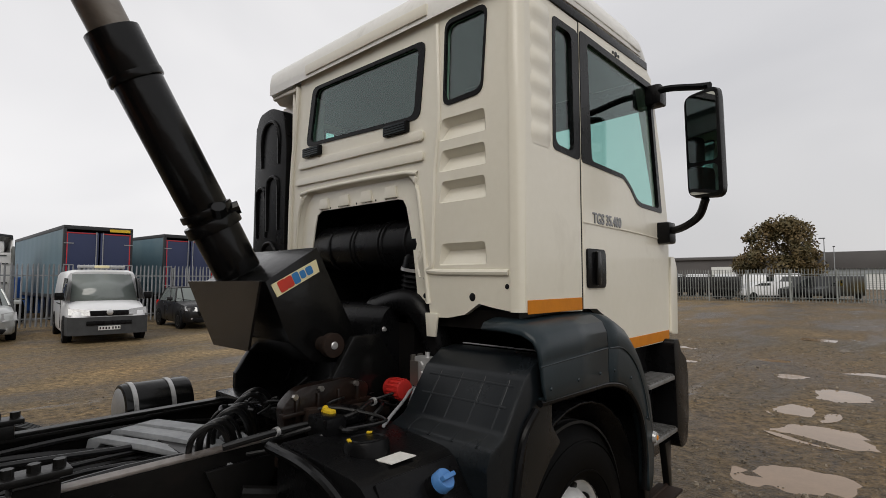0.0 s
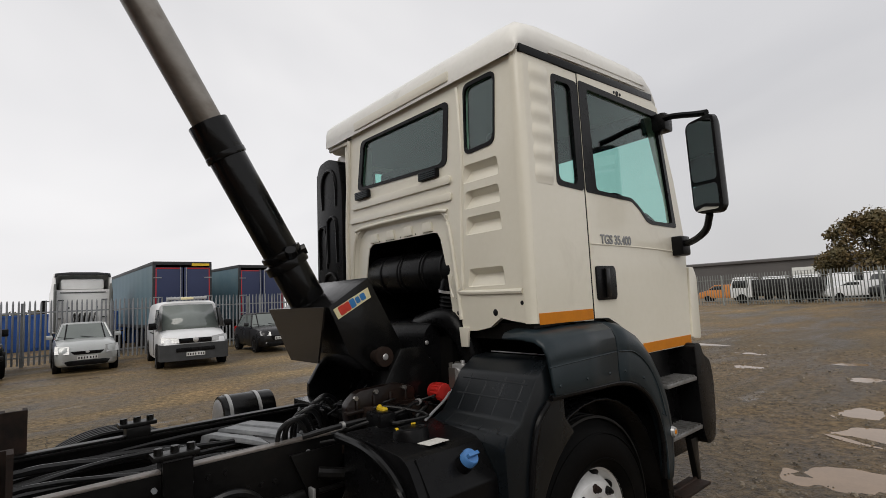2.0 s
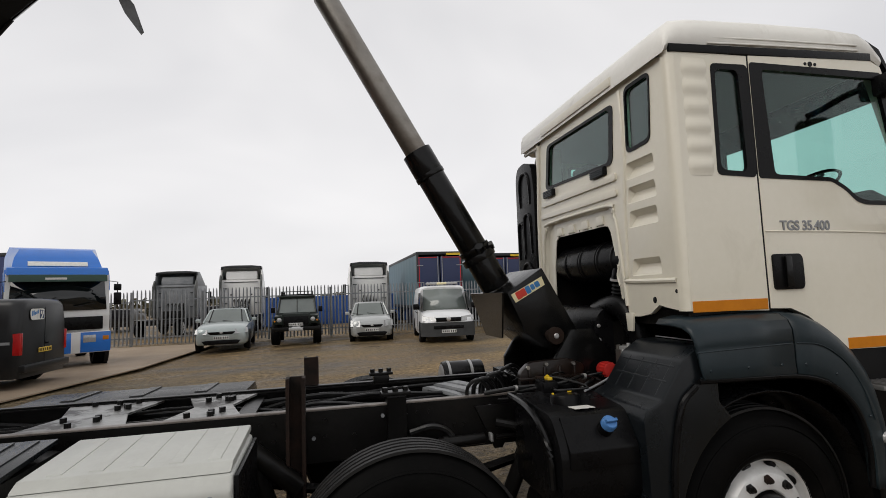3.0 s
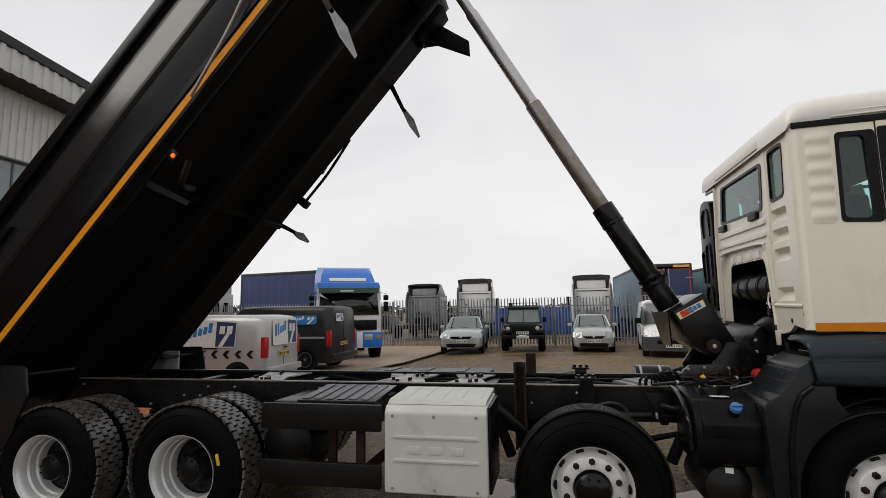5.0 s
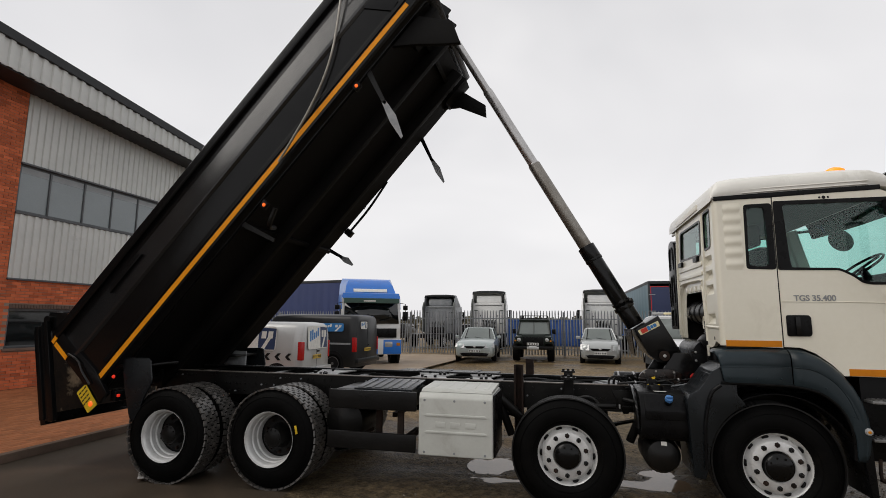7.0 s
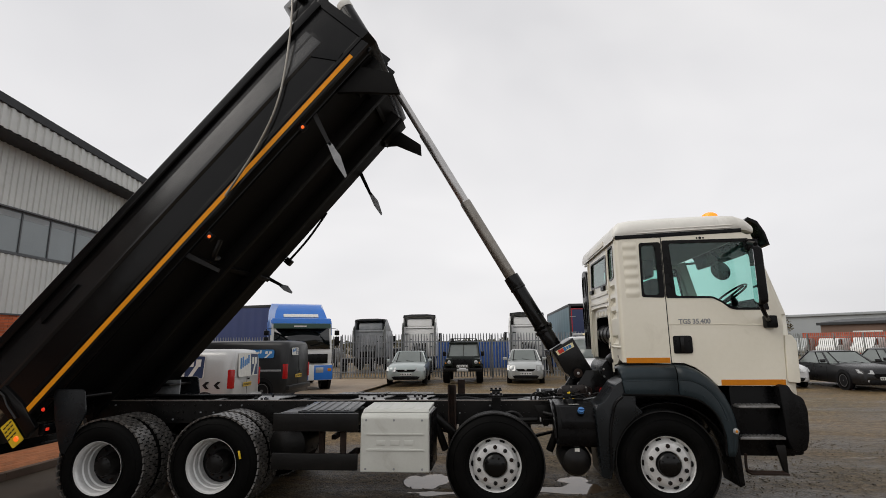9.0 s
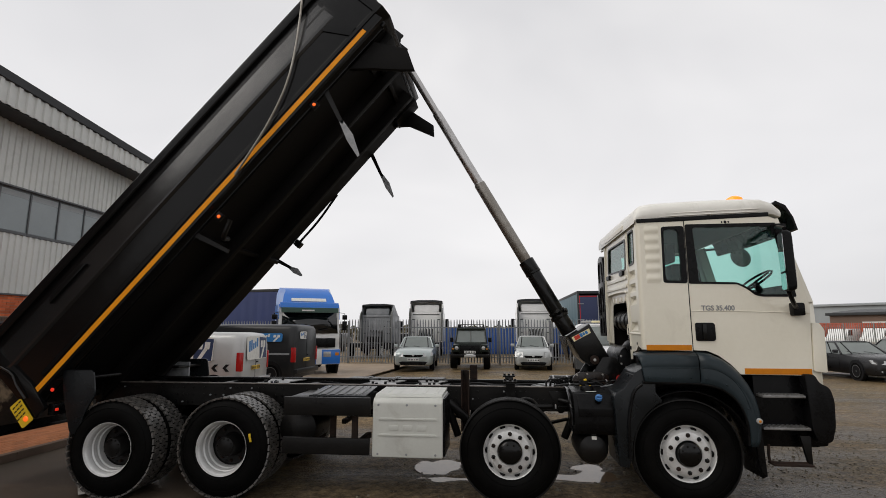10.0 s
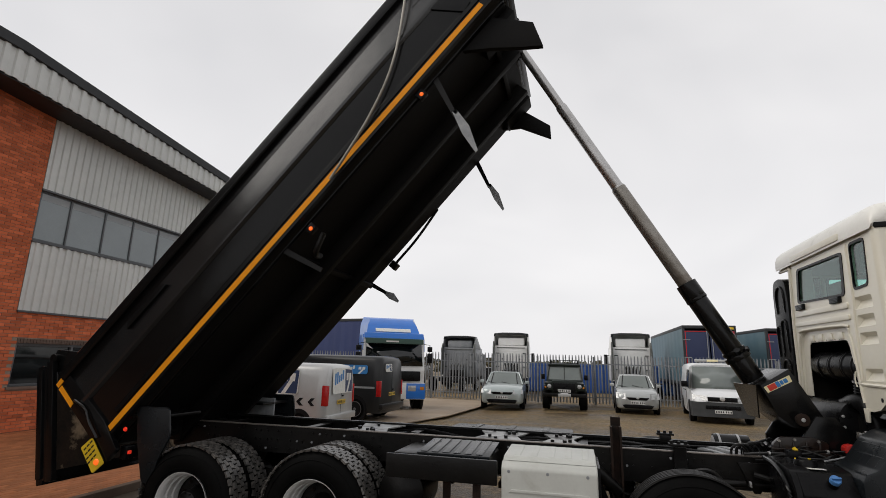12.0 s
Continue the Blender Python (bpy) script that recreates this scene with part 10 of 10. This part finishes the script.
rows = []
for x, y, a, p in ((49.6, 6.8, 131, VAN_WHITE), (51.2, 4.4, 143, GREY_VAN), (51.3, 2.3, 149, GREY_VAN), (54.8, -5.9, 173, SILVER_CAR), (55.5, -10.8, 179, VAN_WHITE), (54.7, -15.4, 188, GREY_VAN)):
    rows.append((x, y, a, p))
for k in range(12):
    rows.append((34.9 + 2.6 * k * 0.86, 58.6 - 2.6 * k * 0.86, -138 + random.uniform(-4, 4), WHITE if k % 4 else SILVER_CAR))
for k in range(5):
    rows.append((18.6 + 3.0 * k, 63.5 + 0.7 * k, -98, WHITE))
for x, y, a, p in rows:
    simple_parked(pose(x, y, 0, 0, 0, a), p, 5.0, 1.95, random.choice((1.55, 1.95, 2.0)), "pale van parked beyond the far fence", "vans beyond the far fence")


def far_lorry(x, y, a, body, label):
    """A drop-side lorry beyond the far fence: pale cab, low body, wheels."""
    v = thing("parked_lorry", label, "lorry", "lorries beyond the far fence", pose(x, y, 0, 0, 0, a))
    bm = bmesh.new()
    prism(bm, [(1.9, 0.5), (3.55, 0.5), (3.6, 1.2), (3.35, 2.1), (3.1, 2.3), (1.9, 2.3)], -1.0, 1.0, "y", 0.08)
    part("cab", bm, VAN_WHITE, v, "white cab")
    bm = bmesh.new()
    prism(bm, [(2.15, 1.35), (3.42, 1.35), (3.24, 2.0), (2.15, 2.0)], -1.006, 1.006, "y", 0.01)
    part("glass", bm, DARK_GLASS, v)
    bm = bmesh.new()
    box(bm, -3.2, 1.8, -1.1, 1.1, 0.85, 1.0, 0.01)
    for s in (-1.1, 1.06):
        box(bm, -3.2, 1.8, s, s + 0.04, 1.0, 2.0, 0.01)
    for q in (-3.2, 1.76):
        box(bm, q, q + 0.04, -1.06, 1.06, 1.0, 2.0, 0.01)
    for q in range(6):
        for s in (-1.13, 1.10):
            box(bm, -3.2 + q * 0.98, -3.12 + q * 0.98, s, s + 0.03, 0.9, 2.0, 0.005)
    part("drop_side_body", bm, body, v)
    for s in (1, -1):
        for q in (2.7, -1.3, -2.2):
            bm = bmesh.new()
            lathe(bm, [(0, 0.0), (0.2, -0.02), (0.24, 0.01), (0.40, 0.0), (0.42, -0.25), (0, -0.25)], pose(q, s * 1.02, 0.42, -90 * s, 0, 0), 18)
            part("wheel", bm, RUBBER, v)
    bm = bmesh.new()
    box(bm, -2.6, 2.0, -0.4, 0.4, 0.55, 0.85, 0.01)
    part("chassis", bm, BLACK, v)


far_lorry(47.9, 11.5, 99, DARK_CAR, "white drop-side lorry with a dark body")
for k in range(5):
    far_lorry(56.7 + 0.6 * k, 16.2 - 2.5 * k, 181, GREY_VAN, "white lorry in a row beyond the far fence")
simple_parked(pose(54.6, -3.8, 0, 0, 0, 83), YELLOW, 4.6, 2.0, 2.1, "yellow works vehicle beyond the far fence", "vans beyond the far fence")
simple_parked(pose(54.6, 18.2, 0, 0, 0, 98), surface("orange_van_paint", (0.55, 0.2, 0.03), None, 0.4, 0.5), 5.0, 1.95, 1.7, "orange pick-up beyond the far fence", "vans beyond the far fence")
for k in range(7):
    simple_parked(pose(-22 + 3.1 * k, 36 + (k % 2), 0, 0, 0, 95), WHITE if k % 2 else DARK_CAR, 4.6, 1.85, 1.5, "car parked far beyond the back fence", "cars beyond the back fence")


def build_shed(m, L, D, H, wall, trim, label, doors=0, fascia=0.45):
    """A long low industrial shed, front along +x of m at y 0."""
    s = tagged(new("far_shed"), label, "building", "sheds in the distance", "structure")
    s.matrix_basis = m
    bm = bmesh.new()
    box(bm, 0, L, 0, D, 0, H)
    part("wall", bm, wall, s)
    bm = bmesh.new()
    box(bm, -0.4, L + 0.4, -0.5, D + 0.4, H, H + fascia, 0.05)
    prism(bm, [(-0.5, H + fascia), (D / 2, H + fascia + 0.75), (D + 0.4, H + fascia)], 0, L, "x")
    part("roof", bm, trim, s)
    for k in range(doors):
        bm = bmesh.new()
        x = L * (k + 0.5) / doors
        box(bm, x - 2.0, x + 2.0, -0.06, 0.02, 0, H * 0.75)
        part("roller_door", bm, CLAD, s)
        bm = bmesh.new()
        for z in range(1, 8):
            box(bm, x - 2.0, x + 2.0, -0.08, -0.06, H * 0.09 * z, H * 0.09 * z + 0.06)
        part("door_rib", bm, WRAP, s)
    return s


SHED_DARK = surface("dark_shed_wall", (0.075, 0.07, 0.068), (0.06, 0.056, 0.055), 0.6, 0.7, scale=0.2)
SHED_PALE = surface("pale_shed_wall", (0.28, 0.30, 0.31), (0.24, 0.26, 0.27), 0.55, 0.65, scale=0.2)
SHED_BROWN = surface("brown_shed_wall", (0.14, 0.085, 0.06), (0.11, 0.068, 0.05), 0.6, 0.7, scale=0.2)
build_shed(pose(102.3, 65.7, 0, 0, 0, -87.2), 56.8, 30, 5.5, SHED_DARK, SHED_DARK, "long dark grey shed in the distance", 2)
build_shed(pose(110.1, 9.0, 0, 0, 0, -87.2), 84, 30, 3.6, SHED_PALE, SHED_DARK, "long grey shed with a deep dark fascia", 5, 2.9)
build_shed(pose(124.3, -76.0, 0, 0, 0, -87.2), 60, 30, 5.2, SHED_DARK, SHED_DARK, "long dark shed in the distance", 3)
build_shed(pose(54.2, 86.7, 0, 0, 0, -57.2), 40, 16, 4.2, SHED_BROWN, ROOF_GREY, "low brown works shed in the distance", 3)
build_shed(pose(64.1, 131.3, 0, 0, 0, -47.2), 60, 30, 7.2, SHED_PALE, SHED_PALE, "large pale shed in the distance", 0)


def build_tree(x, y, H, R, trunk_h, leaf, label, n=1500, category="tree", seed=3):
    rnd = random.Random(seed)
    t = thing("tree", label, category, "trees beyond the yard", pose(x, y, 0))
    bm = bmesh.new()
    cyl(bm, (0, 0, 0), (0.1, 0, trunk_h * 1.4), 0.30, 0.18, 12)
    for k in range(11):
        a = k * 2.4
        r0 = trunk_h * (0.8 + 0.05 * k)
        end = (R * 0.7 * math.cos(a), R * 0.7 * math.sin(a), trunk_h + (H - trunk_h) * (0.25 + 0.06 * k))
        tube(bm, [(0.05, 0, r0), (end[0] * 0.4, end[1] * 0.4, (r0 + end[2]) / 2 + 0.2), end], 0.06, 6, 4)
    part("trunk", bm, BARK, t)
    verts, faces = [], []
    clumps = []
    for k in range(56):
        a, h = rnd.uniform(0, 6.283), rnd.uniform(0.0, 1.0)
        env = math.sin(math.pi * (0.15 + 0.8 * h)) ** 0.7
        r = R * env * rnd.uniform(0.35, 0.95)
        clumps.append((r * math.cos(a), r * math.sin(a), trunk_h * 0.75 + (H - trunk_h * 0.75) * h * 0.95, R * rnd.uniform(0.18, 0.34)))
    for k in range(n):
        cx, cy, cz, cr = rnd.choice(clumps)
        d = Vector((rnd.gauss(0, 1), rnd.gauss(0, 1), rnd.gauss(0, 0.75))).normalized() * cr * rnd.uniform(0.4, 1.05)
        c = Vector((cx, cy, cz)) + d
        u = Vector((rnd.gauss(0, 1), rnd.gauss(0, 1), rnd.gauss(0, 1))).normalized()
        w = u.cross(Vector((rnd.gauss(0, 1), rnd.gauss(0, 1), rnd.gauss(0, 1)))).normalized()
        s = rnd.uniform(0.07, 0.16) * R / 3.0
        o = len(verts)
        verts += [tuple(c - u * s), tuple(c + w * s * 0.6), tuple(c + u * s), tuple(c - w * s * 0.6)]
        faces.append((o, o + 1, o + 2, o + 3))
    me = bpy.data.meshes.new("crown")
    me.from_pydata(verts, [], faces)
    me.materials.append(leaf)
    cr = new("crown", me)
    cr.parent = t
    return t


build_tree(66.1, 8.1, 8.3, 4.4, 2.0, LEAF, "broad autumn tree with thinning brown-green leaves", 15000)
build_tree(93.5, -19.5, 8.5, 4.5, 2.4, LEAF_GREEN, "dark green tree beside the far shed", 2600, seed=5)
build_tree(96.8, -26.3, 7.5, 4.5, 2.0, LEAF_GREEN, "dark green tree beside the far shed", 2600, seed=7)
build_tree(40.7, 76.1, 6.8, 3.2, 2.2, LEAF, "bare-topped autumn tree by the works shed", 2200, seed=9)


def build_hedge(x0, y0, x1, y1, h, seed, label):
    """A far belt of scrub made of many leaf clumps."""
    rnd = random.Random(seed)
    verts, faces = [], []
    ln = math.hypot(x1 - x0, y1 - y0)
    for k in range(int(ln * 26)):
        t = rnd.random()
        hh = h * (0.6 + 0.4 * noise.noise((t * ln * 0.12, seed, 0)) + 0.25 * noise.noise((t * ln * 0.5, seed, 3)))
        c = Vector((x0 + (x1 - x0) * t + rnd.gauss(0, 0.8), y0 + (y1 - y0) * t + rnd.gauss(0, 0.8), hh * math.sqrt(rnd.random())))
        u = Vector((rnd.gauss(0, 1), rnd.gauss(0, 1), rnd.gauss(0, 1))).normalized()
        w = u.cross(Vector((rnd.gauss(0, 1), rnd.gauss(0, 1), rnd.gauss(0, 1)))).normalized()
        s = rnd.uniform(0.25, 0.6)
        o = len(verts)
        verts += [tuple(c - u * s), tuple(c + w * s * 0.7), tuple(c + u * s), tuple(c - w * s * 0.7)]
        faces.append((o, o + 1, o + 2, o + 3))
    me = bpy.data.meshes.new("scrub")
    me.from_pydata(verts, [], faces)
    me.materials.append(LEAF_GREEN)
    tagged(new("scrub", me), label, "hedge", "", "stuff")


build_hedge(-70, 58, 20.3, 85.1, 3.6, 1, "dark scrub and low trees beyond the yard")
build_hedge(20.3, 85.1, 42.9, 114.2, 5.5, 2, "dark scrub and low trees beyond the yard")
build_hedge(-60, 40, -70, 60, 3.0, 4, "dark scrub at the edge of the estate")


def build_lamp_post(x, y, h, ang, label):
    p = thing("street_lamp", label, "street lamp", "street lamps", pose(x, y, 0, 0, 0, ang))
    bm = bmesh.new()
    cyl(bm, (0, 0, 0), (0, 0, h), 0.09, 0.05, 10)
    part("post", bm, FENCE, p)
    bm = bmesh.new()
    box(bm, -0.15, 0.55, -0.14, 0.14, h - 0.05, h + 0.08, 0.04)
    part("lamp_head", bm, ROOF_GREY, p)


build_lamp_post(80.2, 5.4, 7.1, 90, "tall steel street lamp")
build_lamp_post(96.2, 5.7, 6.8, 0, "tall steel street lamp")
build_lamp_post(-32.3, 36.3, 6.4, 0, "tall steel street lamp")

# ---- bricks and paving blocks, piece by piece ----


def brick_places():
    """Stretcher bond on the pier and the lower wall: rows of y centre, z centre, width."""
    out = []
    H, Wd, J = 0.065, 0.215, 0.010
    z, row = 0.06 + H / 2, 0
    while z < 7.66:
        spans = [(Y_PIER0, Y_PIER1)] if z > 2.72 else [(Y_PIER0, Y_END)]
        for a, c in spans:
            y = a - (0.1125 if row % 2 else 0.0)
            while y < c:
                y0, y1 = max(y, a), min(y + Wd, c)
                mid = (y0 + y1) / 2
                in_window = (0.97 < z < 2.14) and (3.18 < mid < 6.1 or 7.14 < mid < 10.06)
                if y1 - y0 > 0.05 and not in_window:
                    out.append((mid, z, y1 - y0))
                y += Wd + J
        z += H + J
        row += 1
    return out


def build_bricks():
    full = mesh_of("brick", box(bmesh.new(), WX - 0.03, WX, -0.1075, 0.1075, -0.0325, 0.0325, 0.003, None, 1), BRICK)
    verts, faces, made = [], [], 0
    for y, z, w in brick_places():
        if y < Y_PIER1 and z < 2.9 and abs(w - 0.215) < 0.001 and made < 300:
            b = new("brick", full)
            b.parent = building
            b.matrix_basis = pose(random.uniform(-0.002, 0.002), y, z, random.uniform(-0.4, 0.4), 0, 0)
            made += 1
            continue
        o, d = len(verts), random.uniform(-0.002, 0.002)
        x0, x1 = WX - 0.03, WX + d
        y0, y1, z0, z1 = y - w / 2, y + w / 2, z - 0.0325, z + 0.0325
        verts += [(x0, y0, z0), (x0, y1, z0), (x0, y1, z1), (x0, y0, z1), (x1, y0, z0), (x1, y1, z0), (x1, y1, z1), (x1, y0, z1)]
        faces += [[o + i for i in f] for f in ((4, 5, 6, 7), (0, 1, 5, 4), (1, 2, 6, 5), (2, 3, 7, 6), (3, 0, 4, 7))]
    me = bpy.data.meshes.new("brickwork")
    me.from_pydata(verts, [], faces)
    me.materials.append(BRICK_ISLAND)
    ob = new("brickwork", me)
    ob.parent = building
    tagged(ob, kind="stuff")


def build_pavers():
    """Block paving in rows along the kerb: the nearest blocks as parts, the rest joined."""
    full = mesh_of("paving_block", box(bmesh.new(), -0.047, 0.047, -0.098, 0.098, 0.0, 0.012, 0.003, None, 1), PAVER)
    verts, faces, made = [], [], 0
    x, row = -8.98, 0
    while x > -15.05:
        y = -6.0 + (0.1 if row % 2 else 0.0)
        while y < 6.2:
            dz = random.uniform(-0.0015, 0.0015)
            if x > -10.8 and -2.4 < y < 1.2 and made < 300:
                b = new("paving_block", full)
                b.parent = forecourt
                b.matrix_basis = pose(x, y, 0.05 + dz, random.uniform(-0.5, 0.5), random.uniform(-0.5, 0.5), 0)
                made += 1
            else:
                o = len(verts)
                x0, x1, y0, y1, z = x - 0.047, x + 0.047, y - 0.098, y + 0.098, 0.062 + dz
                verts += [(x0, y0, z), (x1, y0, z), (x1, y1, z), (x0, y1, z), (x0 - 0.002, y0 - 0.002, 0.05), (x1 + 0.002, y0 - 0.002, 0.05), (x1 + 0.002, y1 + 0.002, 0.05), (x0 - 0.002, y1 + 0.002, 0.05)]
                faces += [[o + i for i in f] for f in ((0, 1, 2, 3), (4, 5, 1, 0), (5, 6, 2, 1), (6, 7, 3, 2), (7, 4, 0, 3))]
            y += 0.2
        x -= 0.1
        row += 1
    me = bpy.data.meshes.new("paving_blocks")
    me.from_pydata(verts, [], faces)
    me.materials.append(PAVER_ISLAND)
    ob = new("paving_blocks", me)
    ob.parent = forecourt
    tagged(ob, kind="stuff")


build_bricks()
build_pavers()
